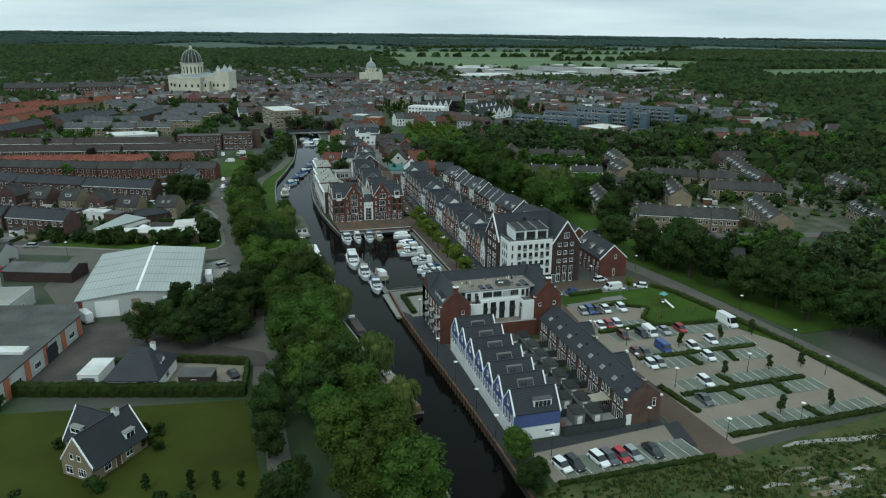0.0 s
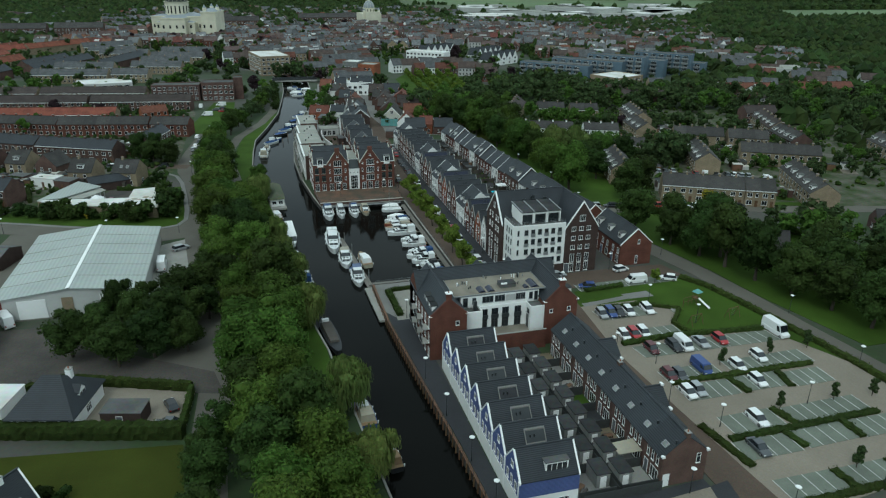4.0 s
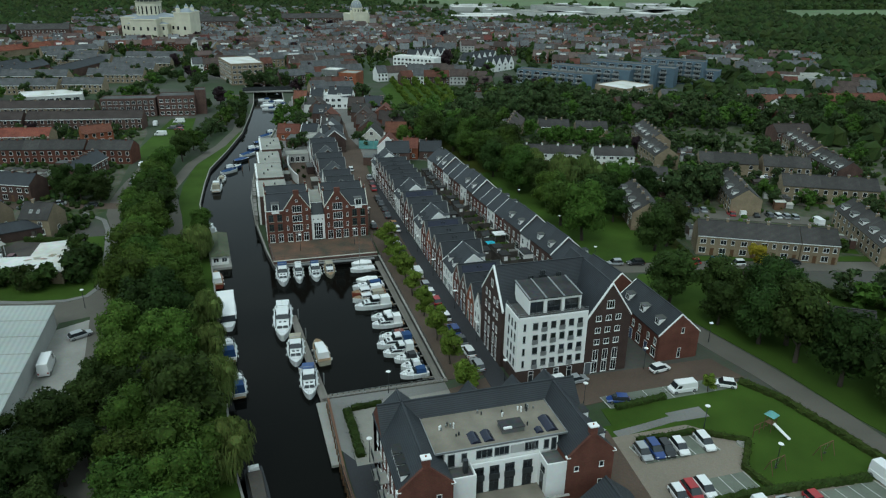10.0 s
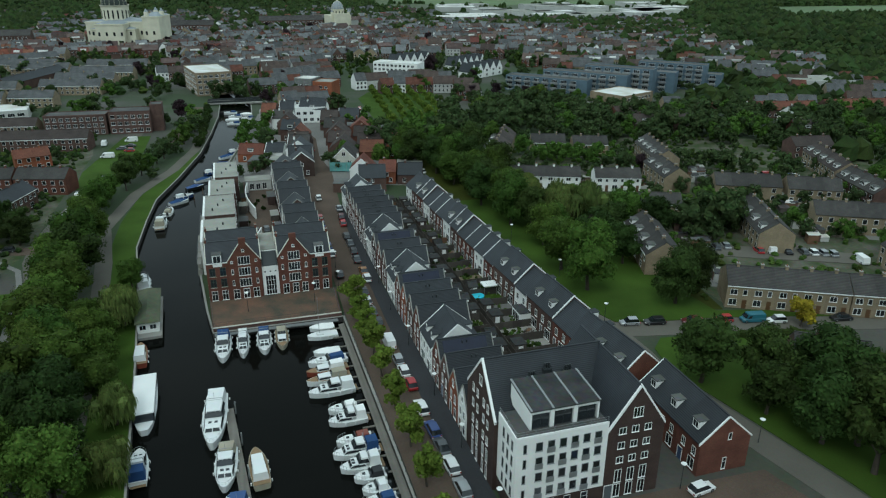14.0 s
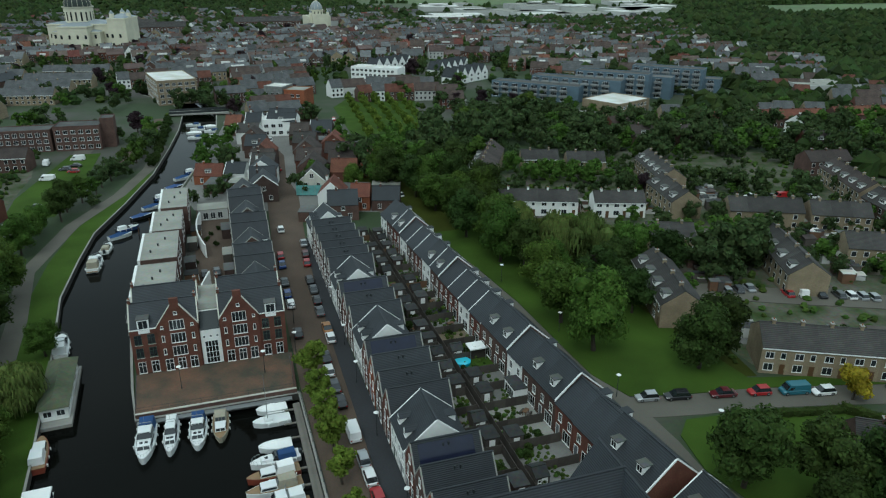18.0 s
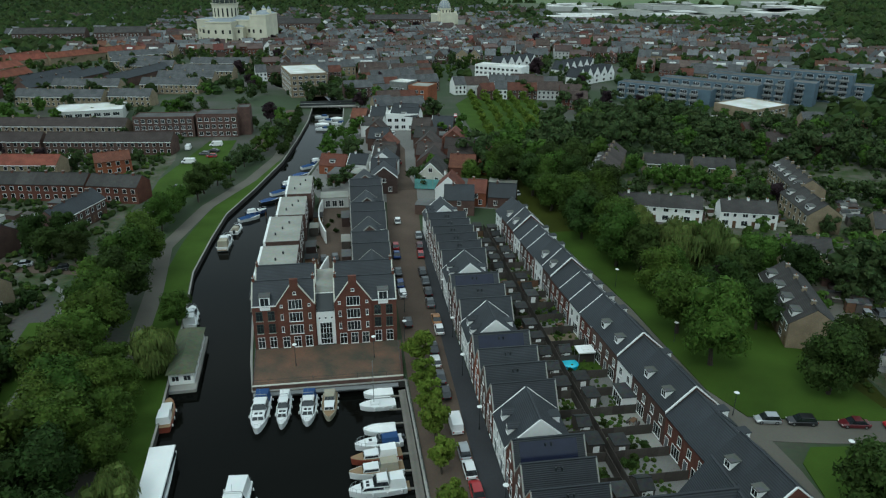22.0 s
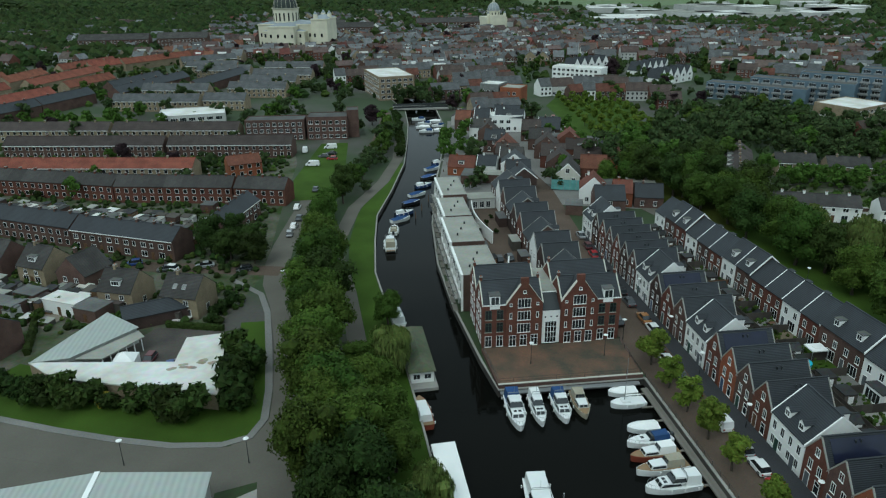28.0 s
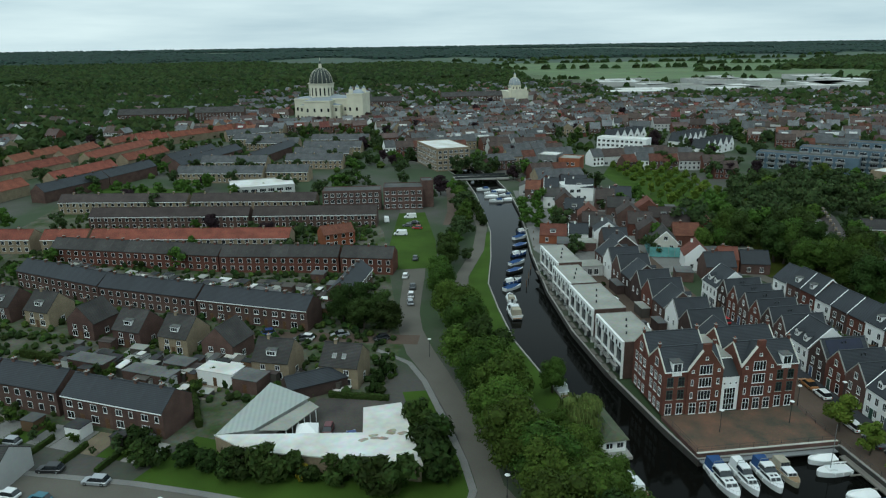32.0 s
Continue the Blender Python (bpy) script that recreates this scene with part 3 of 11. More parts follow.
slab("lawn_play", [(49, -78.5), (49.5, -72.5), (63, -71.5), (78.5, -71), (81.5, -76), (86, -96), (88, -108), (87, -114), (80.5, -98.5), (60, -97), (61.5, -92), (68, -86.5), (68.5, -79)], 0.0, 0.0975, GRASS, "mown play lawn with hedges", "grass")
slab("lawn_play_edge", [(46, -80.4), (46, -77), (70, -77), (70, -86.4), (61.2, -80.4)], 0.0, 0.0968, GRASS, "mown strip beside the play lawn", "grass")
slab("lawn_suburb", [(95, -13), (106, -16), (112, 20), (108, 74), (94, 74)], 0.0, 0.0962, GRASS_OLIVE, "shaded grass between the road and the houses", "grass")
slab("path_play_court", [(59.4, -76.3), (66.2, -76.0), (66.4, -79.0), (60.2, -78.9)], 0.0, 0.1035, PAVING_GREY, "pale paved sitting place on the lawn", "path")
strip("path_play", [(48.5, -79.4), (54, -78.8), (60.4, -77.9)], 1.6, 0.0, 0.1020, PAVING_GREY, "pale paved path across the lawn", "path")
slab("parking_lot", [(46, -80), (61, -80), (68, -86), (61, -97), (80.5, -99), (87.5, -114), (89.5, -142), (47, -147), (43.5, -126), (43.5, -98)], 0.0, 0.1065, PAVING, "beige paved car park", "parking")
strip("lane_terrace", [(45.6, -78), (43.5, -100), (44, -120), (44.6, -137), (45.2, -147), (45.6, -151)], [4.2, 4.5, 5.5, 6.5, 6.8, 6.8], 0.0, 0.1110, CLINKER, "brown brick lane behind the terrace", "road")
slab("pavement_house_ends", [(10.6, -137.2), (33, -136.9), (40.3, -136.5), (40.4, -138.4), (13, -140.8), (10.6, -141.4)], 0.0, 0.1128, ASPHALT_DARK, "dark paved strip along the end walls", "pavement")
slab("pavement_lane_end", [(40.3, -138.1), (43.6, -137.6), (42.2, -145.9), (38.8, -145.9)], 0.0, 0.1185, ASPHALT_DARK, "dark paved strip at the end of the lane", "pavement")
slab("parking_front", [(13, -140.6), (40.4, -138.2), (42, -149.5), (13.5, -149)], 0.0, 0.1155, PAVING, "beige paved car park at the end of the houses", "parking")
slab("verge_rough", [(9.2, -152), (10, -149.5), (47, -150), (90, -144.5), (98, -210), (9, -210)], 0.0, 0.1200, GRASS_ROUGH, "rough grass with sandy bare patches", "grass")
slab("lawn_belt", [(71, 71), (62.5, 108), (60, 140), (72, 170), (96, 165), (94, 71)], 0.0, 0.0955, GRASS_OLIVE, "shaded grass below the belt of trees", "grass")
slab("lawn_east", [(80.2, -14.6), (77.4, -6.4), (76.9, 7), (76.5, 25), (74.9, 41.5), (70.6, 72), (96, 72), (100, 20), (104, -16), (126, -22), (160, -30), (158, -33), (124, -24.6), (105, -19.6), (88, -16.6)], 0.0, 0.1245, GRASS, "mown grass beside the road below large trees", "grass")
slab("lawn_corner_east", [(85.5, -23.4), (82.1, -26.7), (80.6, -34.7), (82.6, -43.1), (85.2, -55), (88.2, -69), (90.4, -86), (96, -110), (125, -110), (130, -60), (122, -34), (100, -25)], 0.0, 0.1290, GRASS, "grass below the trees at the road corner", "grass")

# ---- builders for buildings ----
_cache = {}


def window_data(w, h, cols, rows, frame, glass):
    key = ("win", round(w, 2), round(h, 2), cols, rows, frame.name, glass.name)
    if key not in _cache:
        f, p, t = Mesh(), Mesh(), 0.07
        f.box(-w / 2, -0.05, 0, -w / 2 + t, 0.02, h, frame)
        f.box(w / 2 - t, -0.05, 0, w / 2, 0.02, h, frame)
        f.box(-w / 2 + t, -0.05, h - t, w / 2 - t, 0.02, h, frame)
        f.box(-w / 2 - 0.05, -0.1, -0.06, w / 2 + 0.05, 0.02, 0, frame)
        f.box(-w / 2 + t, -0.05, 0, w / 2 - t, 0.02, t, frame)
        for i in range(1, cols):
            x = -w / 2 + w * i / cols
            f.box(x - 0.03, -0.045, t, x + 0.03, 0.02, h - t, frame)
        for i in range(1, rows):
            z = h * i / rows if rows != 2 else h * 0.66
            f.box(-w / 2 + t, -0.04, z - 0.03, w / 2 - t, 0.02, z + 0.03, frame)
        p.box(-w / 2 + t / 2, -0.02, t / 2, w / 2 - t / 2, 0.01, h - t / 2, glass)
        _cache[key] = (f.data("window"), p.data("pane"))
    return _cache[key]


def window(parent, m, w, h, cols=1, rows=1, frame=None, glass=None, split=True):
    f, p = window_data(w, h, cols, rows, frame or WHITE, glass or GLASS)
    top = parent.parent or parent
    if (top.matrix_basis @ m).translation.y > 66 or abs((top.matrix_basis @ m).translation.x) > 74:
        # far windows: frame and glass in one mesh
        key = ("far", f.name, p.name)
        if key not in _cache:
            bm = bmesh.new()
            bm.from_mesh(f)
            k = len(bm.faces)
            bm.from_mesh(p)
            bm.faces.ensure_lookup_table()
            for q in bm.faces[k:]:
                q.material_index = 1
            me = bpy.data.meshes.new("window")
            bm.to_mesh(me)
            bm.free()
            me.materials.append(frame or WHITE)
            me.materials.append(glass or GLASS)
            _cache[key] = me
        return part("window", _cache[key], parent, m)
    ob = part("window", f, parent, m)
    part("pane", p, ob)
    return ob


def far_away(m):
    return abs(m.translation.x) > 118 or m.translation.y > 112


def far_windows(parent, spots):
    """The windows of a far house, too small to pick apart, as one part."""
    s = Mesh()
    for m, args in spots:
        w, h, c, r, fr, gl = (tuple(args) + (None, None, 1, 1, None, None)[len(args):])[:6]
        for me, mt in zip(window_data(w, h, c, r, fr or WHITE, gl or GLASS), (fr or WHITE, gl or GLASS)):
            k, sl = len(s.v), s.slot(mt)
            s.v += [tuple(m @ v.co) for v in me.vertices]
            s.f += [tuple(k + i for i in p.vertices) for p in me.polygons]
            s.m += [sl] * len(me.polygons)
    if s.v:
        tagged(part("windows", s.data("windows", fix=False), parent), kind="stuff")


def door(parent, m, w=1.0, h=2.3, material=None, frame=None):
    key = ("door", w, h, (material or DOOR_MATS[2]).name)
    if key not in _cache:
        f, p = Mesh(), Mesh()
        fr = frame or WHITE
        f.box(-w / 2 - 0.08, -0.06, 0, -w / 2, 0.02, h + 0.08, fr)
        f.box(w / 2, -0.06, 0, w / 2 + 0.08, 0.02, h + 0.08, fr)
        f.box(-w / 2, -0.06, h, w / 2, 0.02, h + 0.08, fr)
        p.box(-w / 2, -0.03, 0.02, w / 2, 0.01, h, material or DOOR_MATS[2])
        p.box(w / 2 - 0.15, -0.07, 1.0, w / 2 - 0.08, -0.03, 1.12, STEEL)
        _cache[key] = (f.data("door_frame"), p.data("door"))
    f, p = _cache[key]
    ob = part("door", p, parent, m)
    top = parent.parent or parent
    if top.matrix_basis.translation.y < 60 and abs(top.matrix_basis.translation.x) < 70:
        part("door_frame", f, ob)
    return ob


def face_pose(face, w, d, u, z):
    """A pose on one face of a w by d house: S front, N back, W and E sides; u runs along the wall."""
    if face == "S":
        return pose(u, 0, z)
    if face == "N":
        return pose(u, d, z, 0, 0, 180)
    if face == "W":
        return pose(0, u, z, 0, 0, -90)
    return pose(w, u, z, 0, 0, 90)


def gable_shell(w, d, eave, ridge, axis, wall, gable_wall=None):
    s = Mesh()
    gw = gable_wall or wall
    if axis == "x":
        c = d / 2
        s.face([(0, 0, 0), (w, 0, 0), (w, 0, eave), (0, 0, eave)], wall)
        s.face([(w, d, 0), (0, d, 0), (0, d, eave), (w, d, eave)], wall)
        s.face([(0, d, 0), (0, 0, 0), (0, 0, eave), (0, c, ridge), (0, d, eave)], gw)
        s.face([(w, 0, 0), (w, d, 0), (w, d, eave), (w, c, ridge), (w, 0, eave)], gw)
    else:
        c = w / 2
        s.face([(0, d, 0), (0, 0, 0), (0, 0, eave), (0, d, eave)], wall)
        s.face([(w, 0, 0), (w, d, 0), (w, d, eave), (w, 0, eave)], wall)
        s.face([(0, 0, 0), (w, 0, 0), (w, 0, eave), (c, 0, ridge), (0, 0, eave)], gw)
        s.face([(w, d, 0), (0, d, 0), (0, d, eave), (c, d, ridge), (w, d, eave)], gw)
    return s


def gable_roof(w, d, eave, ridge, axis, roof, over=0.2, ends=0.0, th=0.16):
    s = Mesh()
    span = (d if axis == "x" else w) / 2
    k = (ridge - eave) / span
    lo, o = eave - over * k, (0, 0, th)
    if axis == "x":
        s.solid([(-ends, -over, lo), (w + ends, -over, lo), (w + ends, span, ridge), (-ends, span, ridge)], o, roof)
        s.solid([(w + ends, d + over, lo), (-ends, d + over, lo), (-ends, span, ridge), (w + ends, span, ridge)], o, roof)
        s.box(-ends, span - 0.14, ridge + th - 0.08, w + ends, span + 0.14, ridge + th + 0.06, roof)
    else:
        s.solid([(-over, d + ends, lo), (-over, -ends, lo), (span, -ends, ridge), (span, d + ends, ridge)], o, roof)
        s.solid([(w + over, -ends, lo), (w + over, d + ends, lo), (span, d + ends, ridge), (span, -ends, ridge)], o, roof)
        s.box(span - 0.14, -ends, ridge + th - 0.08, span + 0.14, d + ends, ridge + th + 0.06, roof)
    return s


def verge(w, d, eave, ridge, axis, at, material, wide=0.2, proud=0.22, over=0.22):
    """A coping along one gable edge; at: 0 or 1, which end."""
    s = Mesh()
    span = (d if axis == "x" else w) / 2
    k = (ridge - eave) / span
    lo = eave - over * k
    e = (-0.06 if at == 0 else (w if axis == "x" else d) - wide + 0.06)
    for a, b in ((-over, span), (span * 2 + over, span)):
        if axis == "x":
            q = [(e, a, lo - 0.1), (e + wide, a, lo - 0.1), (e + wide, b, ridge - 0.1), (e, b, ridge - 0.1)]
        else:
            q = [(a, e, lo - 0.1), (a, e + wide, lo - 0.1), (b, e + wide, ridge - 0.1), (b, e, ridge - 0.1)]
        s.solid(q, (0, 0, proud + 0.1), material)
    return s


def dormer(parent, m, w=1.5, h=1.5, depth=2.2, side=None, roof=None, cols=2, pent=False):
    """A dormer that faces -y in its own frame; its foot lies at the pose."""
    side, roof = side or WHITE, roof or TILE
    key = ("dormer", w, h, depth, side.name, roof.name, pent)
    if key not in _cache:
        s, r = Mesh(), Mesh()
        s.box(-w / 2, 0, -0.4, w / 2, depth, h, side)
        if pent:
            z = 0.55 * w
            s.face([(-w / 2, 0, h), (w / 2, 0, h), (0, 0, h + z * 0.8)], side)
            for a in (-1, 1):
                r.solid([(a * (w / 2 + 0.15), -0.15, h - 0.08), (0, -0.15, h + z * 0.8), (0, depth + 1.2, h + z * 0.8), (a * (w / 2 + 0.15), depth, h - 0.08)], (0, 0, 0.12), roof)
        else:
            r.box(-w / 2 - 0.12, -0.15, h, w / 2 + 0.12, depth + 0.2, h + 0.13, roof)
        _cache[key] = (s.data("dormer"), r.data("dormer_roof"))
    a, b = _cache[key]
    ob = part("dormer", a, parent, m)
    part("dormer_roof", b, ob)
    f, p = window_data(w - 0.3, h - 0.35, cols, 1, WHITE, GLASS)
    part("dormer_window", f, ob, pose(0, -0.01, 0.2))
    part("dormer_pane", p, ob, pose(0, -0.012, 0.2))
    return ob


def chimney_data(w, d, h, material):
    key = ("chim", w, d, round(h, 2), material.name)
    if key not in _cache:
        s = Mesh()
        s.box(-w / 2, -d / 2, 0, w / 2, d / 2, h, material)
        s.box(-w / 2 - 0.06, -d / 2 - 0.06, h, w / 2 + 0.06, d / 2 + 0.06, h + 0.1, CONCRETE)
        s.tube((0, 0, h + 0.1), (0, 0, h + 0.4), 0.12, 0.1, BRICK_ORANGE, 8)
        _cache[key] = s.data("chimney")
    return _cache[key]


def skylight(parent, m, w=0.9, l=1.2):
    key = ("sky", w, l)
    if key not in _cache:
        s, p = Mesh(), Mesh()
        s.box(-w / 2, -l / 2, 0, w / 2, l / 2, 0.1, STEEL)
        p.box(-w / 2 + 0.08, -l / 2 + 0.08, 0.1, w / 2 - 0.08, l / 2 - 0.08, 0.115, GLASS_PALE)
        _cache[key] = (s.data("skylight"), p.data("skylight_pane"))
    a, b = _cache[key]
    ob = part("skylight", a, parent, m)
    part("skylight_pane", b, ob)


def axis_turn(m):
    return abs((math.degrees(m.to_euler().z) + 180) % 360 - 180)


def house(name, label, m, w, d, eave, ridge, axis="x", wall=None, roof=None, wins=(), doors=(), chims=(), dorms=(), skies=(), verges=(), gable_wall=None, group="", category="house", over=0.2, verge_mat=None, wide=0.19, sockle=None):
    wall, roof = wall or BRICK_RED, roof or TILE
    ob = thing(name, label, category, group, m=m)
    part("wall", gable_shell(w, d, eave, ridge, axis, wall, gable_wall), ob)
    part("roof", gable_roof(w, d, eave, ridge, axis, roof, over), ob)
    for at in verges:
        part("verge", verge(w, d, eave, ridge, axis, at, verge_mat or WHITE, wide), ob)
    east, spots = m.translation.x > 20, []
    for f, u, z, ww, hh, *rest in wins:
        if f == "N" or f == ("E" if east else "W") and axis_turn(m) < 40 and not (-10 < m.translation.x < 20):
            continue
        c, r = (rest + [1, 1])[:2] if len(rest) < 2 else rest[:2]
        if far_away(m):
            spots.append((face_pose(f, w, d, u, z), (ww, hh, c, r, *rest[2:])))
        else:
            window(ob, face_pose(f, w, d, u, z), ww, hh, c, r, *(rest[2:]))
    far_windows(ob, spots)
    for f, u, *rest in doors:
        if f == "E" and east or f == "N":
            continue
        door(ob, face_pose(f, w, d, u, 0), *rest)
    for x, y, z, h in chims:
        part("chimney", chimney_data(0.6, 0.8, h, wall), ob, pose(x, y, z))
    span = (d if axis == "x" else w) / 2
    k = (ridge - eave) / span
    for f, u, up, *rest in dorms:
        z = eave + k * up
        mm = {"S": pose(u, up, z), "N": pose(u, d - up, z, 0, 0, 180), "W": pose(up, u, z, 0, 0, -90), "E": pose(w - up, u, z, 0, 0, 90)}[f]
        dormer(ob, mm, *rest)
    a = math.degrees(math.atan(k))
    for f, u, up in skies:
        z = eave + k * up + 0.17
        mm = {"S": pose(u, up, z, a), "N": pose(u, d - up, z, a, 0, 180), "W": pose(up, u, z) @ pose(0, 0, 0, 0, -a, 0), "E": pose(w - up, u, z) @ pose(0, 0, 0, 0, a, 0)}[f]
        skylight(ob, mm)
    return ob


def flat_house(name, label, m, w, d, h, wall, roof, wins=(), doors=(), parapet=0.35, group="", category="building", cap=None):
    ob = thing(name, label, category, group, m=m)
    s = Mesh()
    s.box(0, 0, 0, w, d, h, wall)
    part("wall", s, ob)
    s = Mesh()
    if h < 3.3:
        # sheds carry a plain slab roof with a small overhang
        s.box(-0.12, -0.12, h, w + 0.12, d + 0.12, h + 0.14, roof)
    else:
        s.box(0.25, 0.25, h, w - 0.25, d - 0.25, h + 0.06, roof)
    part("roof", s, ob)
    if parapet and h >= 3.3:
        s = Mesh()
        for b in ((0, 0, w, 0.25), (0, d - 0.25, w, d), (0, 0.25, 0.25, d - 0.25), (w - 0.25, 0.25, w, d - 0.25)):
            s.box(b[0], b[1], h, b[2], b[3], h + parapet, cap or wall)
        part("parapet", s, ob)
    if far_away(m):
        far_windows(ob, [(face_pose(f, w, d, u, z), (ww, hh, *rest)) for f, u, z, ww, hh, *rest in wins])
        wins = ()
    for f, u, z, ww, hh, *rest in wins:
        window(ob, face_pose(f, w, d, u, z), ww, hh, *rest)
    for f, u, *rest in doors:
        door(ob, face_pose(f, w, d, u, 0), *rest)
    return ob

# ---- trees ----
def crown_data(seed, radius, height, blobs, leaves, leaf, material, style="round"):
    """A crown: overlapping leafy lumps, each with a solid heart and many small leaf clumps on and round it."""
    rnd = random.Random(seed)
    s = Mesh()
    lumps = []
    for i in range(blobs):
        a, t = rnd.uniform(0, 6.283), rnd.random()
        zz = height * (0.12 + 0.76 * ((i + 0.5) / blobs))
        prof = math.sin(math.pi * min(1, (zz / height) * 0.82 + 0.14)) ** 0.7
        if style == "tall":
            prof *= 0.8
        rr = radius * prof * math.sqrt(t) * 0.72
        lumps.append((rr * math.cos(a), rr * math.sin(a), zz, radius * rnd.uniform(0.3, 0.46) * (0.7 + 0.3 * prof)))
    slot = s.slot(material)
    ico = [(0, 0, 1), (0.894, 0, 0.447), (0.276, 0.851, 0.447), (-0.724, 0.526, 0.447), (-0.724, -0.526, 0.447), (0.276, -0.851, 0.447), (0.724, 0.526, -0.447), (-0.276, 0.851, -0.447), (-0.894, 0, -0.447), (-0.276, -0.851, -0.447), (0.724, -0.526, -0.447), (0, 0, -1)]
    icf = [(0, 1, 2), (0, 2, 3), (0, 3, 4), (0, 4, 5), (0, 5, 1), (1, 6, 2), (2, 7, 3), (3, 8, 4), (4, 9, 5), (5, 10, 1), (6, 7, 2), (7, 8, 3), (8, 9, 4), (9, 10, 5), (10, 6, 1), (11, 7, 6), (11, 8, 7), (11, 9, 8), (11, 10, 9), (11, 6, 10)]
    for x, y, z, r in lumps:
        k = len(s.v)
        for p in ico:
            q = r * rnd.uniform(0.62, 0.82)
            s.v.append((x + p[0] * q, y + p[1] * q, z + p[2] * q * 0.85))
        s.f += [tuple(k + i for i in f) for f in icf]
        s.m += [slot] * 20
    per = leaves // blobs
    for x, y, z, r in lumps:
        for _ in range(per):
            u, a = rnd.uniform(-0.75, 1), rnd.uniform(0, 6.283)
            c = math.sqrt(1 - u * u)
            n = Vector((c * math.cos(a), c * math.sin(a), u))
            p = Vector((x, y, z)) + Vector((n.x, n.y, n.z * 0.85)) * r * rnd.uniform(0.74, 1.12)
            n = (n + Vector((rnd.gauss(0, 0.5), rnd.gauss(0, 0.5), rnd.gauss(0.25, 0.4)))).normalized()
            e1 = n.orthogonal().normalized()
            e1.rotate(Matrix.Rotation(rnd.uniform(0, 6.283), 3, n))
            e2 = n.cross(e1)
            l = leaf * rnd.uniform(0.6, 1.35)
            k = len(s.v)
            if style == "willow":
                e1, e2, hang = Vector((math.cos(a + 1.57), math.sin(a + 1.57), 0)), Vector((0, 0, 1)), rnd.uniform(1.6, 3.4)
                s.v += [tuple(p + e1 * l * 0.26), tuple(p - e1 * l * 0.26), tuple(p - e1 * l * 0.1 - e2 * l * hang + n * 0.25), tuple(p + e1 * l * 0.1 - e2 * l * hang + n * 0.25)]
            elif style != "willow" and leaf > 0.2:
                s.v += [tuple(p - e1 * l * 0.7), tuple(p + e1 * l * 0.7 - e2 * l * 0.2 - n * l * 0.2), tuple(p + e2 * l * 0.75 - n * l * 0.15)]
                s.f.append((k, k + 1, k + 2))
                s.m.append(slot)
                continue
            else:
                s.v += [tuple(p - e1 * l * 0.62), tuple(p - e2 * l * 0.4 + n * l * 0.12), tuple(p + e1 * l * 0.62), tuple(p + e2 * l * 0.4 + n * l * 0.12)]
            s.f.append((k, k + 1, k + 2, k + 3))
            s.m.append(slot)
    me = s.data("crown", fix=False)
    return me


def trunk_data(seed, height, r):
    rnd = random.Random(seed)
    s = Mesh()
    lean = (rnd.uniform(-0.2, 0.2), rnd.uniform(-0.2, 0.2))
    top = (lean[0], lean[1], height)
    s.tube((0, 0, -0.1), top, r, r * 0.65, BARK, 8)
    for i in range(4):
        a = i * 1.57 + rnd.uniform(-0.4, 0.4)
        b = (top[0] + math.cos(a) * height * 0.4, top[1] + math.sin(a) * height * 0.4, height * rnd.uniform(1.35, 1.7))
        s.tube((top[0], top[1], height * 0.95), b, r * 0.5, r * 0.18, BARK, 5)
    s.tube(top, (top[0], top[1], height * 1.8), r * 0.6, r * 0.15, BARK, 5)
    return s.data("trunk")


TREES = {}


def tree_kind(key, n, radius, height, trunk, material, blobs, leaves, leaf, style="round"):
    TREES[key] = [(crown_data(hash_seed(key, i), radius, height, blobs, leaves, leaf, material, style), trunk_data(i, trunk, max(0.09, radius * 0.075)), trunk) for i in range(n)]


def hash_seed(key, i):
    return sum(ord(c) for c in key) * 31 + i


tree_kind("broad", 5, 4.6, 8.5, 2.6, LEAF, 34, 7000, 0.34)
tree_kind("dark", 4, 4.8, 9.0, 2.6, LEAF_DARK, 28, 4600, 0.42)
tree_kind("willow", 3, 3.9, 6.6, 1.8, LEAF_WILLOW, 20, 3800, 0.4, "willow")
tree_kind("young", 3, 1.9, 3.6, 1.5, LEAF_LIME, 14, 1700, 0.28)
tree_kind("small", 3, 1.15, 3.3, 0.9, LEAF_MID, 12, 1200, 0.22, "tall")
tree_kind("column", 2, 0.95, 3.9, 0.25, LEAF_DARK, 11, 1300, 0.24, "tall")
tree_kind("copper", 2, 4.8, 9.0, 2.4, LEAF_PURPLE, 18, 1500, 0.7)
tree_kind("yellow", 1, 2.6, 4.6, 0.9, LEAF_YELLOW, 14, 1500, 0.42)
tree_kind("shrub", 3, 1.6, 2.1, 0.2, LEAF_DARK, 8, 420, 0.36)
tree_kind("farbroad", 3, 5.0, 8.5, 1.6, LEAF_MID, 10, 330, 1.0, "far")
tree_kind("farlight", 2, 4.6, 8.0, 1.6, LEAF, 10, 330, 0.98, "far")
tree_kind("townbroad", 3, 5.0, 8.5, 1.6, LEAF_MID, 6, 130, 1.4, "far")
tree_kind("townlight", 2, 4.6, 8.0, 1.6, LEAF, 6, 130, 1.4, "far")
TREE_LABEL = {"broad": "full leafy green tree", "dark": "dense dark green tree", "willow": "drooping yellow-green weeping willow", "young": "young bright green street tree", "small": "small upright young green tree", "column": "clipped dark green column yew", "copper": "dark purple copper beech tree", "yellow": "bright yellow-green leafy tree", "shrub": "dense green shrub", "farbroad": "dense green town tree", "farlight": "light green town tree", "townbroad": "dense green town tree", "townlight": "light green town tree"}
_trng = random.Random(5)


_far_trees = {}
_count = [0]


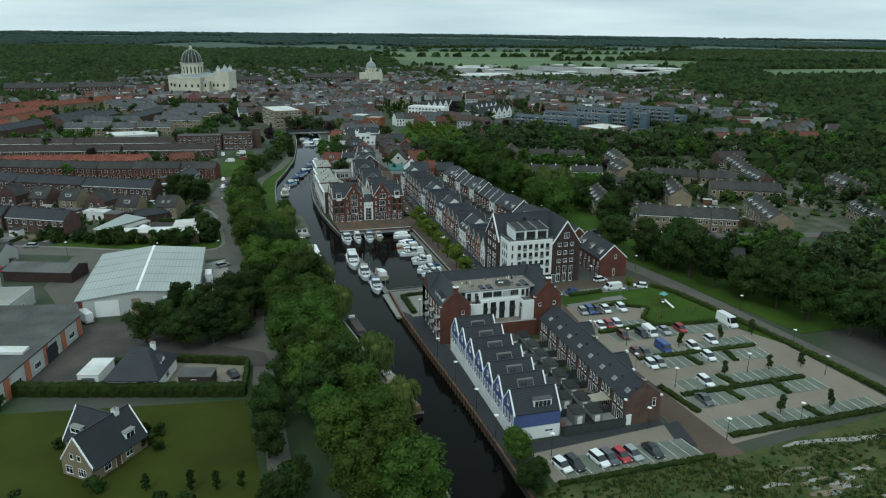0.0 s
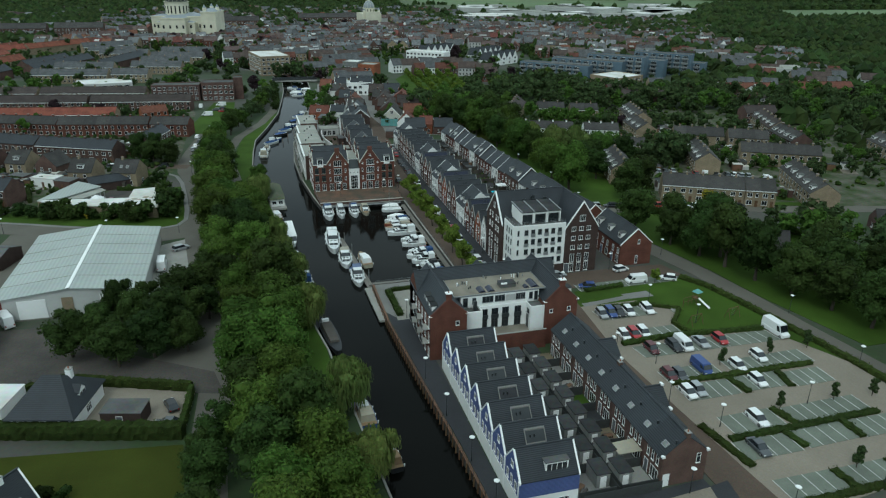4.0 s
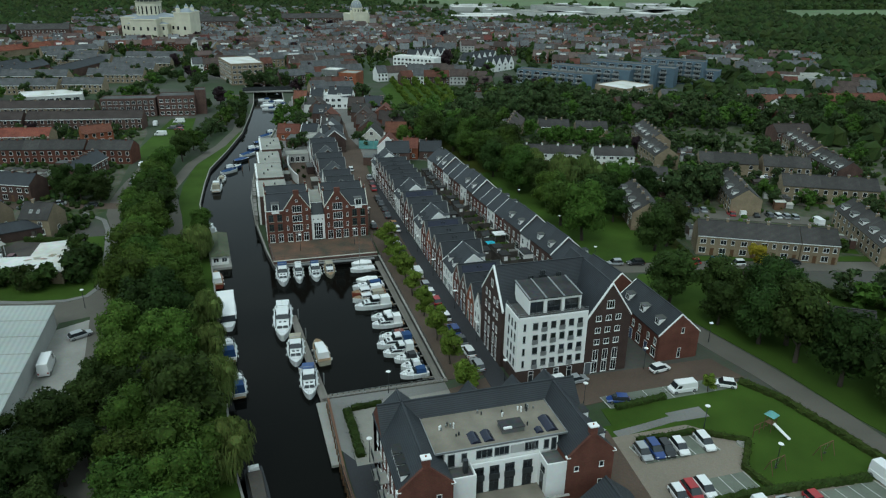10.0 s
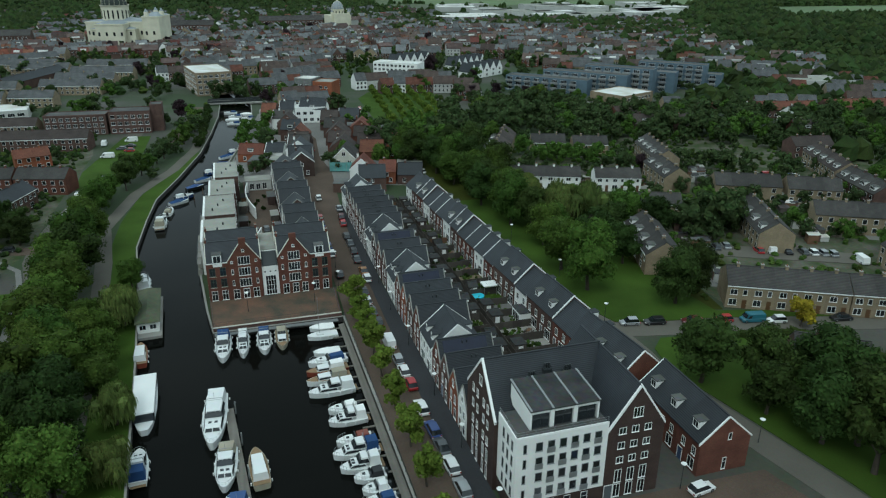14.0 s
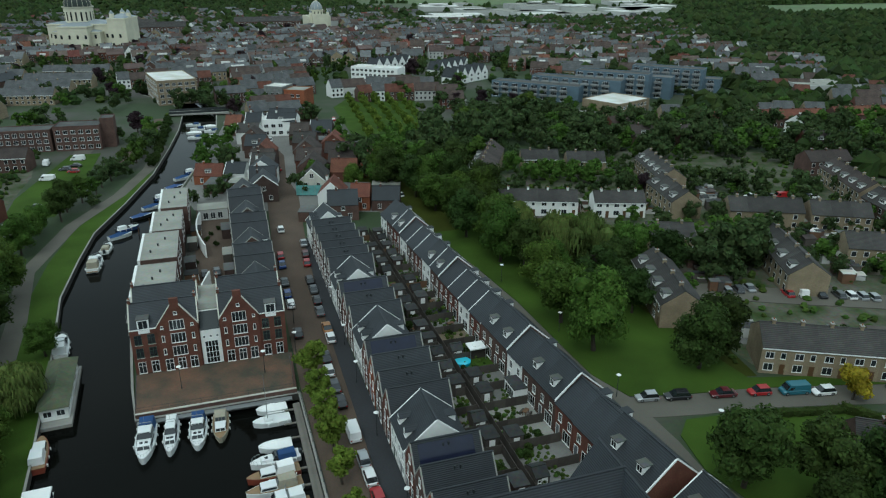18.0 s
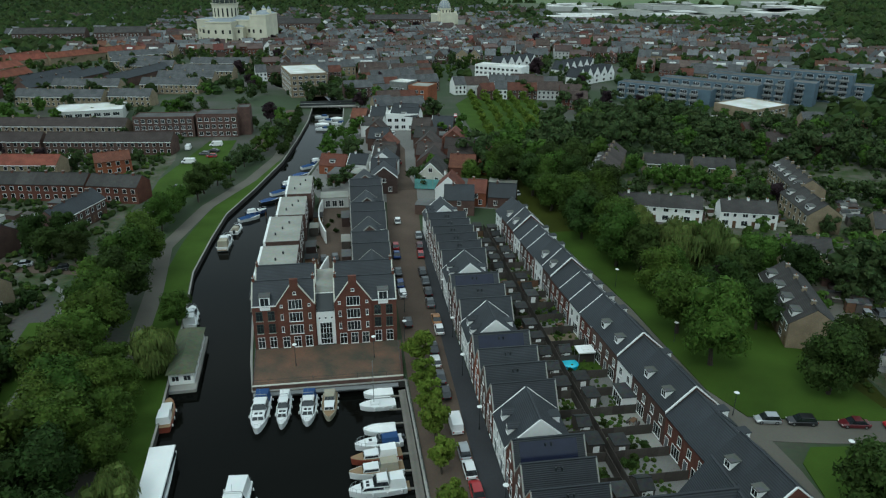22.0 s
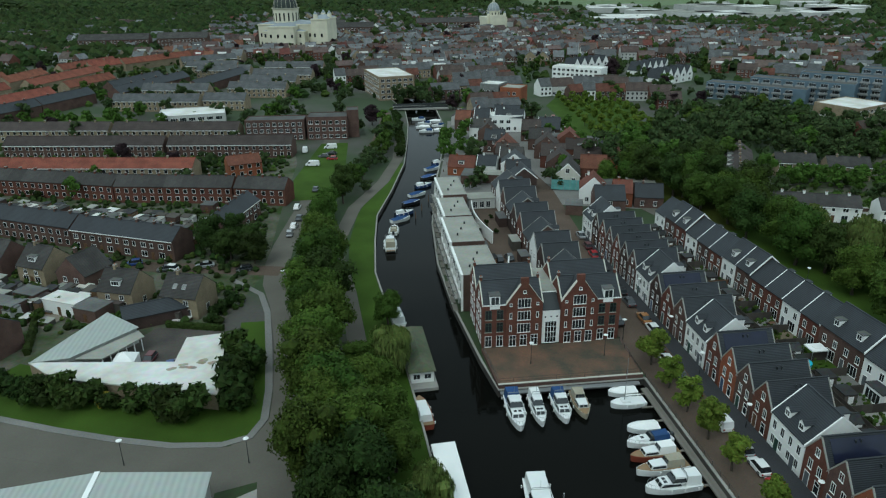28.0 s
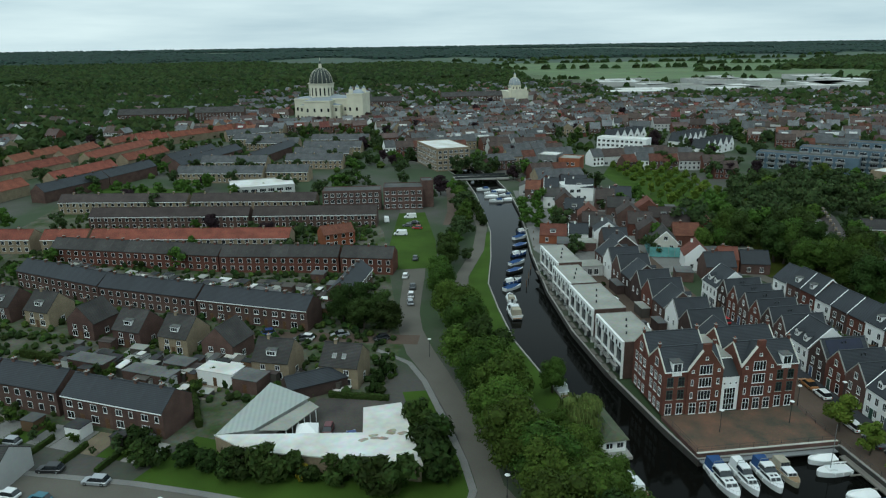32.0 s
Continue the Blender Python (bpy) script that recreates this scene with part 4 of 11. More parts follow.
def tree(key, x, y, size=1.0, z=0.0, where="on grass", group=""):
    if key in ("broad", "dark") and (y > 125 or x > (120 if group == "wood beside the road" else 160)):
        key, size = ("farlight" if key == "broad" else "farbroad"), size * 0.98
    if key in ("farbroad", "farlight") and (y > 330 or size < 0.45):
        key = key.replace("far", "town")
    crown, trunk, th = TREES[key][_trng.randrange(len(TREES[key]))]
    s = size * _trng.uniform(0.9, 1.1)
    m = pose(x, y, z, 0, 0, _trng.uniform(0, 360))
    cm = Matrix.Translation((0, 0, th * 0.8 * s)) @ Matrix.Diagonal((s * _trng.uniform(0.9, 1.12), s * _trng.uniform(0.9, 1.12), s * _trng.uniform(0.9, 1.1), 1))
    if key.startswith(("far", "town")) or key == "young" and y > 215 or key == "shrub" and where == "in the back gardens":
        # far trees beyond a countable number are gathered into one leafy mass
        _count[0] += 1
        if _count[0] > 30 or not key.startswith(("far", "town")):
            _far_trees.setdefault(key, []).append((crown, m @ cm))
            return None
    if key == "shrub":
        ob = part("shrub", crown, None, m @ cm)
        return tagged(ob, TREE_LABEL[key] + " " + where, "shrub", group)
    ob = thing("tree", TREE_LABEL[key] + " " + where, "tree", group, m=m)
    part("trunk", trunk, ob, Matrix.Diagonal((s, s, s, 1)))
    part("crown", crown, ob, cm)
    return ob


def gather_far_trees():
    for key, lot in _far_trees.items():
        vs, fs, base = [], [], 0
        for crown, m in lot:
            n = len(crown.vertices)
            co = np.empty(n * 3)
            crown.vertices.foreach_get("co", co)
            mm = np.array(m)
            vs.append(co.reshape(-1, 3) @ mm[:3, :3].T + mm[:3, 3])
            fs += [tuple(base + i for i in p.vertices) for p in crown.polygons]
            base += n
        me = bpy.data.meshes.new("town_trees")
        me.from_pydata(np.concatenate(vs).tolist(), [], fs)
        me.materials.append(TREES[key][0][0].materials[0])
        ob = part("town_trees", me)
        tagged(ob, "many leafy trees between far houses and gardens", "trees", kind="stuff")

# ---- marina buildings ----
FRAME_GREY = mat("grey_frame_paint", (0.2, 0.21, 0.21), 0.45, 0.1, 3, 30, 0.0)
def brick_warehouse():
    """The quayside apartment block: two parallel gabled ranges with two tall front gables and a white middle bay."""
    W, D, E, R = 26.8, 14.4, 9.0, 12.4
    ob = thing("apartment_building", "red brick waterfront apartment building with two stone-edged front gables", "building", m=pose(-1.4, 17.2, 0.9))
    s = Mesh()
    h = D / 2
    for x0, x1 in ((0, 11.6), (15.1, W)):
        for y0 in (0, h):
            s.face([(x0, y0, 0), (x0, y0, E), (x0, y0 + h / 2, R), (x0, y0 + h, E), (x0, y0 + h, 0)], BRICK_RED)
            s.face([(x1, y0, 0), (x1, y0 + h, 0), (x1, y0 + h, E), (x1, y0 + h / 2, R), (x1, y0, E)], BRICK_RED)
        s.face([(x0, 0, 0), (x1, 0, 0), (x1, 0, E), (x0, 0, E)], BRICK_RED)
        s.face([(x1, D, 0), (x0, D, 0), (x0, D, E), (x1, D, E)], BRICK_RED)
    part("wall", s, ob)
    for x0, x1 in ((0, 11.6), (15.1, W)):
        for y0 in (0, h):
            part("roof", gable_roof(x1 - x0, h, E, R, "x", TILE, 0.12), ob, pose(x0, y0, 0))
        for y0 in (0, h):
            for at in (0, 1):
                part("verge", verge(x1 - x0, h, E, R, "x", at, STONE_TRIM, 0.22, 0.24, 0.12), ob, pose(x0, y0, 0))
    # middle bay
    s = Mesh()
    s.box(11.6, 0.15, 0, 15.1, D, 6.9, PLASTER)
    s.box(11.6, 3.2, 6.9, 15.1, D, 9.4, PLASTER)
    s.box(11.6, 3.6, 9.4, 15.1, D, 9.6, FELT_LIGHT)
    part("stair_bay", s, ob, label="white plastered middle bay with a flat roof")
    s = Mesh()
    s.solid([(11.7, 0.2, 6.95), (15.0, 0.2, 6.95), (15.0, 3.25, 9.3), (11.7, 3.25, 9.3)], (0, 0, 0.08), FRAME_DARK)
    part("glass_roof", s, ob, label="dark sloping glass roof")
    window(ob, pose(13.35, 0.15, 0.1), 2.3, 4.6, 4, 4)
    for x in (12.2, 13.35, 14.5):
        window(ob, pose(x, 0.15, 5.4), 0.45, 0.5)
    # front gables
    for cx in (7.95, 18.65):
        g, zp = 3.45, 12.9
        s = Mesh()
        s.solid([(cx - g, -0.3, 0), (cx + g, -0.3, 0), (cx + g, -0.3, E), (cx + 0.75, -0.3, zp), (cx - 0.75, -0.3, zp), (cx - g, -0.3, E)], (0, 0.5, 0), BRICK_RED)
        s.box(cx - 0.75, -0.3, zp, cx + 0.75, 0.3, zp + 1.3, BRICK_RED)
        gob = part("front_gable", s, ob)
        for a in (-1, 1):
            t = Mesh()
            t.solid([(cx + a * (g + 0.1), -0.38, E - 0.1), (cx + a * 0.75, -0.38, zp), (cx + a * 0.75, 0.28, zp), (cx + a * (g + 0.1), 0.28, E - 0.1)], (0, 0, 0.13), STONE_TRIM)
            part("coping", t, gob)
        r = Mesh()
        for a in (-1, 1):
            r.solid([(cx + a * g, 0.2, E), (cx, 0.2, zp - 0.1), (cx, 3.4, zp - 0.1), (cx + a * g, 0.2 + 0.01, E)], (0, 0, 0.12), TILE)
        part("gable_roof", r, gob)
        for z in (3.3, 5.9, 8.5):
            window(ob, pose(cx, -0.3, z - 0.35), 2.5, 1.9, 4, 1)
        for z in (3.4, 6.0, 8.6):
            for a in (-2.55, 2.55):
                window(ob, pose(cx + a, -0.3, z), 0.5, 1.2 if z < 8 else 0.55)
        window(ob, pose(cx, -0.3, 11.1), 0.6, 0.6)
        for a in (-2.1, 0, 2.1):
            window(ob, pose(cx + a, -0.3, 0.1), 1.35, 2.3, 2, 2)
    for x in (1.2, 3.4, 23.2, 25.4):
        window(ob, pose(x, 0, 0.1), 1.3, 2.3, 2, 2)
        for z in (3.3, 5.9):
            window(ob, pose(x, 0, z), 1.25, 1.9, 2, 2, FRAME_GREEN)
            s = Mesh()
            s.box(x - 0.7, -0.1, z - 0.16, x + 0.7, 0.0, z - 0.06, STONE_TRIM)
            part("sill", s, ob)
    for x in (2.4, 24.3):
        dormer(ob, pose(x, -0.05, E - 0.55), 1.9, 2.3, 2.4, WHITE, FELT, 2)
    for x0 in (0, 22.3):
        s = Mesh()
        s.box(x0 - 0.05, -0.18, E - 0.2, x0 + 4.55, 0.0, E + 0.02, WHITE)
        part("gutter", s, ob)
    # sides
    for f in ("W",):
        for yc in (h / 2, 1.5 * h):
            for z in (0.4, 3.4, 6.0):
                for u in (-1.9, 0, 1.9):
                    window(ob, face_pose(f, W, D, yc + u, z), 1.1, 1.7, 2, 2)
            window(ob, face_pose(f, W, D, yc, 8.8), 1.3, 1.6, 2, 1)
    for x in (0.3, 11.3, 15.4, W - 0.3):
        for y in (h / 2, 1.5 * h):
            part("chimney", chimney_data(0.45, 0.5, 0.75, BRICK_RED), ob, pose(x, y, R + 0.05))


brick_warehouse()

# raised deck before it
s = Mesh()
s.prism([(-0.8, 4.2), (25.4, 4.0), (26.0, 17.0), (-1.5, 17.0)], 0.1, 0.9, BRICK_BROWN)
s.prism([(-0.6, 4.5), (25.1, 4.3), (25.7, 16.9), (-1.3, 16.9)], 0.9, 0.94, DECK_BRICK)
for x, y, dx in ((-0.8, 4.05, 26.2),):
    s.box(x, y, 0.9, x + dx, y + 0.4, 1.02, STONE_TRIM)
deck = thing("quay_terrace", "raised red-brown paved terrace with a railing above the basin", "terrace", mesh=s)
s = Mesh()
s.prism([(-0.6, 2.7), (24.4, 2.5), (24.4, 3.55), (-0.6, 3.75)], -0.25, -0.05, STEEL)
part("ledge", s, deck, label="pale steel ledge below the terrace edge")


def railing(name, pts, z, label, h=1.0, step=2.4, material=None, thick=0.025):
    """A railing with posts and two rails along a line."""
    material = material or STEEL
    ob = thing(name, label, "railing")
    for a, b in zip(pts, pts[1:]):
        a, b = Vector(a), Vector(b)
        n = max(1, int((b - a).length / step))
        s = Mesh()
        s.box(-thick, -thick, 0, thick, thick, h, material)
        pd = s.data("post")
        for i in range(n + 1):
            p = a.lerp(b, i / n)
            part("post", pd, ob, pose(p.x, p.y, z))
        for k in (h, h * 0.5):
            s = Mesh()
            s.tube((*a, z + k), (*b, z + k), thick, thick, material, 5)
            part("rail", s, ob)
    return ob


railing("terrace_railing", [(-1.3, 16), (-0.6, 4.5), (25.0, 4.3), (25.4, 16)], 0.94, "thin dark railing round the raised terrace", material=FRAME_DARK)
railing("quay_railing", [(8.1, -137), (7.4, -120), (6.0, -98), (4.9, -77)], 0.2, "dark steel railing along the quay", material=FRAME_DARK)
railing("basin_railing", [(26.5, -56), (26.3, -30), (25.8, 4)], 0.2, "dark steel railing along the basin street", material=FRAME_DARK)
railing("basin_railing_south", [(5.4, -58.0), (14, -57.8), (25.5, -57.6)], 0.2, "pale steel railing beside the landing", material=STEEL)


def white_block():
    """White plastered apartment block with dark brick gables and a rooftop row of glazed dormers."""
    ob = thing("apartment_block", "white plastered apartment block with dark brick gables and dark roof", "building")
    # dark brick ranges: a west gable (ridge along x) and a front gable (ridge along y)
    part("wall", gable_shell(16.6, 11.4, 11.5, 18.2, "x", BRICK_DARK), ob, pose(37.4, -55.2, 0))
    part("roof", gable_roof(18.5, 11.4, 11.5, 18.2, "x", TILE, 0.1), ob, pose(37.4, -55.2, 0))
    part("verge", verge(18.5, 11.4, 11.5, 18.2, "x", 0, WHITE, 0.35, 0.35, 0.1), ob, pose(37.4, -55.2, 0))
    part("wall", gable_shell(8.7, 14, 11.5, 18.0, "y", BRICK_DARK), ob, pose(51.4, -61.5, 0))
    part("roof", gable_roof(8.7, 17.6, 11.5, 18.0, "y", TILE, 0.1), ob, pose(51.4, -61.5, 0))
    part("verge", verge(8.7, 17.6, 11.5, 18.0, "y", 0, WHITE, 0.3, 0.35, 0.1), ob, pose(51.4, -61.5, 0))
    s = Mesh()
    s.box(38, -61.5, 2.6, 51.4, -55.2, 13, PLASTER)
    part("white_wall", s, ob)
    s = Mesh()
    s.box(38.05, -61.45, 0, 51.4, -55.2, 2.6, BRICK_DARK)
    part("plinth", s, ob, label="dark brick ground floor")
    s = Mesh()
    s.box(38, -61.5, 13, 51.4, -61.3, 13.25, WHITE)
    s.box(38, -61.3, 13, 38.2, -55.2, 13.25, WHITE)
    s.box(38.2, -61.3, 13, 51.4, -55.2, 13.06, FELT)
    part("balcony_floor", s, ob)
    rob = railing("roof_railing", [(38.1, -55.4), (38.1, -61.4), (51.3, -61.4)], 13.25, "pale steel railing round the roof terrace", 0.8)
    rob.parent = ob
    del rob["label"], rob["category"]
    # glazed row of dormers under one flat roof of dark felt with pale ribs
    for a, b, c in ((40.5, 40.75, 0), (43.35, 43.95, 1), (46.75, 47.35, 1), (50.3, 50.55, 0)):
        s = Mesh()
        s.solid([(a, -60.0, 13.06), (a, -53.2, 13.06), (a, -53.2, 16.3), (a, -60.0, 15.9)], (b - a, 0, 0), PLASTER)
        part("dormer_cheek", s, ob)
    s = Mesh()
    s.solid([(40.4, -60.2, 15.9), (50.65, -60.2, 15.9), (50.65, -52.8, 16.35), (40.4, -52.8, 16.35)], (0, 0, 0.16), FELT_DARK)
    dm = part("dormer_roof", s, ob, label="dark stained felt roof with pale ribs")
    for x in (40.55, 43.65, 47.05, 50.45):
        s = Mesh()
        s.solid([(x - 0.14, -60.22, 16.05), (x + 0.14, -60.22, 16.05), (x + 0.14, -52.9, 16.5), (x - 0.14, -52.9, 16.5)], (0, 0, 0.14), STEEL)
        part("roof_rib", s, dm)
    s = Mesh()
    s.box(40.75, -59.9, 15.35, 50.3, -59.7, 15.95, PLASTER)
    part("lintel", s, ob)
    for x in (42.05, 45.35, 48.8):
        window(ob, pose(x, -59.75, 13.1), 2.5, 2.25, 2, 1, FRAME_DARK)
    for x, y, z in ((44.0, -52.0, 15.6), (46.6, -51.4, 16.2), (49.6, -52.0, 15.8)):
        s = Mesh()
        for k in (-0.3, 0.05, 0.4):
            s.tube((k, 0, -0.3), (k, 0, 1.1), 0.17, 0.15, FRAME_DARK, 7)
        s.box(-0.6, -0.4, -0.5, 0.7, 0.4, 0.25, FRAME_DARK)
        part("flue_group", s, ob, pose(x, y, z), "black flue pipes on a box")
    for r, z in enumerate((3.3, 5.8, 8.3, 10.7)):
        for i in range(6):
            tall = (i + r) % 2 == 0
            x = 41.5 + 1.72 * i - 0.06 * r
            window(ob, pose(x, -61.5, z - (0.45 if tall else 0)), 1.02, 1.85 if tall else 1.4, 1, 1, FRAME_GREY if i % 3 else STEEL)
            if tall:
                s = Mesh()
                s.box(x - 0.58, -61.62, z - 0.5, x + 0.58, -61.52, z + 0.35, STEEL)
                part("window_railing", s, ob)
        window(ob, pose(39.3, -61.5, z), 0.5, 1.4, 1, 1, FRAME_GREY)
        for y in (-60.3, -58.8, -57.3):
            window(ob, pose(38, y, z, 0, 0, -90), 0.62, 1.5, 1, 1, FRAME_GREY)
    for x in (41, 43.5, 46, 48.6):
        window(ob, pose(x, -61.45, 0.1), 1.0, 2.2, 1, 2)
    for z, hh in ((0.2, 2.2), (2.7, 2.2), (6.0, 1.1), (8.4, 1.1), (10.8, 1.1)):
        for x in (53.6, 55.55, 57.5):
            window(ob, pose(x, -61.5, z), 1.1, hh, 2, 1)
    window(ob, pose(55.7, -61.5, 13.2), 1.5, 1.6, 3, 1)
    door(ob, pose(52.3, -61.5, 0), 1.2, 2.4, DOOR_MATS[2])
    for z, hh in ((0.2, 2.2), (3.0, 2.2), (6.0, 1.3), (8.8, 1.3), (11.4, 1.3)):
        for y in (-52.6, -51.0, -48.4, -46.6):
            window(ob, pose(37.4, y, z, 0, 0, -90), 0.8, hh, 2, 1)
    window(ob, pose(37.4, -49.5, 14.2, 0, 0, -90), 1.1, 1.5, 2, 1)


white_block()


def l_block():
    """Brick apartment building round a raised court with white inner facades."""
    ob = thing("apartment_building", "red brick apartment building with dark roof and white inner facade", "building")
    part("wall", gable_shell(7.1, 17.4, 9.2, 12.6, "y", BRICK_RED), ob, pose(9.6, -94.0, 0))
    part("roof", gable_roof(7.1, 17.4, 9.2, 12.6, "y", TILE, 0.15), ob, pose(9.6, -94.0, 0))
    part("wall", gable_shell(6.8, 16.7, 9.2, 12.5, "y", BRICK_RED), ob, pose(32.9, -93.3, 0))
    part("roof", gable_roof(6.8, 16.7, 9.2, 12.5, "y", TILE, 0.15), ob, pose(32.9, -93.3, 0))
    part("wall", gable_shell(30.1, 6.4, 9.2, 12.6, "x", BRICK_RED), ob, pose(9.6, -83.0, 0))
    part("roof", gable_roof(30.1, 6.4, 9.2, 12.6, "x", TILE, 0.15), ob, pose(9.6, -83.0, 0))
    for x in (13.15, 24.0, 31.0):
        # small north gables break the long roof
        s = Mesh()
        for a in (-1, 1):
            s.solid([(x + a * 2.4, -76.7, 9.6), (x, -76.7, 12.5), (x, -79.8, 12.5), (x + a * 2.4, -76.8, 9.6)], (0, 0, 0.14), TILE)
        part("cross_roof", s, ob)
    for x, y, w in ((9.6, -94.0, 7.1), (32.9, -93.3, 6.8)):
        part("verge", verge(w, 13, 9.2, 12.55, "y", 0, BRICK_RED, 0.35, 0.3, 0.1), ob, pose(x, y, 0))
        part("chimney", chimney_data(1.0, 0.8, 1.1, BRICK_RED), ob, pose(x + w / 2, y + 0.4, 12.5))
        s = Mesh()
        s.box(-0.65, -0.5, 0, 0.65, 0.5, 0.18, WHITE)
        part("chimney_cap", s, ob, pose(x + w / 2, y + 0.4, 13.62))
        for u in (0.0, w):
            s = Mesh()
            s.box(-0.3, -0.12, 0, 0.3, 0.5, 0.14, WHITE)
            part("kneeler", s, ob, pose(x + u, y, 9.22), "white stone kneeler at the gable foot")
        for z in (1.0, 4.0, 7.0):
            window(ob, pose(x + w * 0.74, y, z), 0.7, 0.9)
    window(ob, pose(34.2, -93.3, 6.9), 0.7, 0.8)
    # upper white storey, set back, under the flat roof
    s = Mesh()
    s.box(16.7, -89.8, 8.2, 32.9, -82.6, 10.6, PLASTER)
    part("upper_white_wall", s, ob)
    s = Mesh()
    s.box(15.4, -89.7, 10.6, 34.2, -81.6, 10.72, GRAVEL)
    part("roof_terrace", s, ob, label="mossy gravel flat roof with vents and roof lights")
    s = Mesh()
    for b in ((15.3, -89.86, 34.3, -89.7), (15.3, -81.6, 34.3, -81.5), (15.3, -89.7, 15.4, -81.6), (34.2, -89.7, 34.3, -81.6)):
        s.box(b[0], b[1], 10.55, b[2], b[3], 10.82, STEEL)
    part("parapet", s, ob)
    # court facade and the two white wings
    s = Mesh()
    s.box(20.3, -90.25, 0, 30.0, -83.2, 8.15, PLASTER)
    s.box(20.3, -90.25, 8.15, 30.0, -90.05, 8.35, WHITE)
    part("court_wall", s, ob)
    for x0, x1, y0 in ((16.7, 20.3, -92.5), (30.0, 33.2, -93.0)):
        s = Mesh()
        s.box(x0, y0, 0, x1, -86, 8.0, PLASTER)
        for b in ((x0, y0, x1, y0 + 0.2), (x0, y0 + 0.2, x0 + 0.2, -89.9), (x1 - 0.2, y0 + 0.2, x1, -89.9)):
            s.box(b[0], b[1], 8.0, b[2], b[3], 8.55, PLASTER)
        part("white_wing", s, ob)
        s = Mesh()
        s.box(x0 + 0.2, y0 + 0.2, 8.0, x1 - 0.2, -89.85, 8.08, FELT)
        part("balcony_floor", s, ob, label="dark felt roof balcony")
    s = Mesh()
    s.box(18.9, -91.3, 8.08, 19.5, -90.7, 10.1, FRAME_DARK)
    part("flue", s, ob, label="dark square flue")
    s = Mesh()
    s.box(16.7, -94.4, 0, 33.0, -94.1, 4.0, BRICK_RED)
    s.box(20.3, -94.1, 0, 30.0, -90.25, 3.4, BRICK_RED)
    s.box(20.3, -94.1, 3.4, 30.0, -90.27, 3.48, GRAVEL)
    s.box(16.7, -94.46, 4.0, 33.0, -94.04, 4.1, CONCRETE)
    part("podium", s, ob, label="red brick podium with a mossy court on top")
    for x in (21.4, 23.6, 25.8, 28.4):
        window(ob, pose(x, -90.26, 3.6), 1.35, 4.1, 2, 3, FRAME_DARK)
        s = Mesh()
        s.box(x - 0.75, -90.5, 5.55, x + 0.75, -90.28, 6.4, FRAME_DARK)
        part("glass_balustrade", s, ob, label="dark glass balustrade")
    for x, w_, n, z, h_ in ((17.6, 1.0, 1, 8.3, 2.0), (19.4, 0.8, 1, 8.9, 1.3), (22.2, 2.3, 3, 8.9, 1.35), (24.7, 2.1, 3, 8.9, 1.35), (29.0, 2.0, 4, 8.9, 1.35), (31.2, 0.8, 1, 8.7, 1.5), (32.3, 0.8, 1, 8.3, 2.0)):
        window(ob, pose(x, -89.82, z), w_, h_, n, 1, FRAME_GREY)
    s = Mesh()
    s.box(26.0, -89.9, 8.9, 27.9, -89.8, 10.2, PLASTER_GREY)
    part("shutter_panel", s, ob, label="closed pale roller blind")
    window(ob, pose(29.98, -91.6, 3.7, 0, 0, -90), 1.0, 2.6, 1, 2, FRAME_DARK)
    window(ob, pose(29.98, -91.8, 6.7, 0, 0, -90), 1.2, 0.9, 2, 1, FRAME_DARK)
    for x0, x1, y0, y1 in ((20.6, 22.1, -89.0, -86.7), (22.5, 24.0, -89.0, -86.7), (30.0, 31.2, -89.0, -87.9), (31.5, 33.3, -89.0, -85.6)):
        s = Mesh()
        rings = [[(x0 + (x1 - x0) * k / 6, y, 10.72 + 0.42 * math.sin(math.pi * k / 6)) for k in range(7)] for y in (y0, y1)]
        s.loft(rings, SOLAR, cap=True, closed=True)
        part("barrel_rooflight", s, ob, label="dark barrel-shaped roof light")
    s = Mesh()
    s.box(25.4, -88.0, 10.72, 28.6, -86.0, 11.5, FELT)
    s.box(25.3, -88.1, 11.5, 28.7, -85.9, 11.6, FELT_DARK)
    part("roof_unit", s, ob)
    s = Mesh()
    s.box(25.5, -88.2, 11.6, 26.7, -87.9, 11.85, WHITE)
    part("roof_duct", s, ob)
    rv = random.Random(8)
    for cx, cy, n in ((18.4, -84.6, 7), (30.6, -83.4, 7), (20.5, -86.5, 2), (24.5, -82.6, 2), (29.3, -86.8, 2), (28.0, -83.6, 3)):
        for _ in range(n):
            s = Mesh()
            s.tube((0, 0, 0), (0, 0, rv.uniform(0.35, 0.9)), rv.uniform(0.08, 0.16), 0.12, rv.choice((STEEL, FRAME_DARK, WHITE)), 7)
            part("roof_vent", s, ob, pose(cx + rv.uniform(-1.4, 1.4), cy + rv.uniform(-0.5, 0.5), 10.72))
    for u in (-92.0, -89.8, -87.6):
        dormer(ob, pose(10.2, u, 9.2, 0, 0, -90), 1.7, 1.7, 2.2, WHITE, FELT_DARK, 2)
    for u in (-90.5, -85.5):
        dormer(ob, pose(39.1, u, 9.2, 0, 0, 90), 1.8, 1.7, 2.2, WHITE, FELT_DARK, 2)
    for z in (0.4, 3.4, 6.4):
        for y in (-92.6, -90, -87.5, -85, -82.5, -80):
            window(ob, pose(9.6, y, z, 0, 0, -90), 1.1, 1.9, 2, 2)
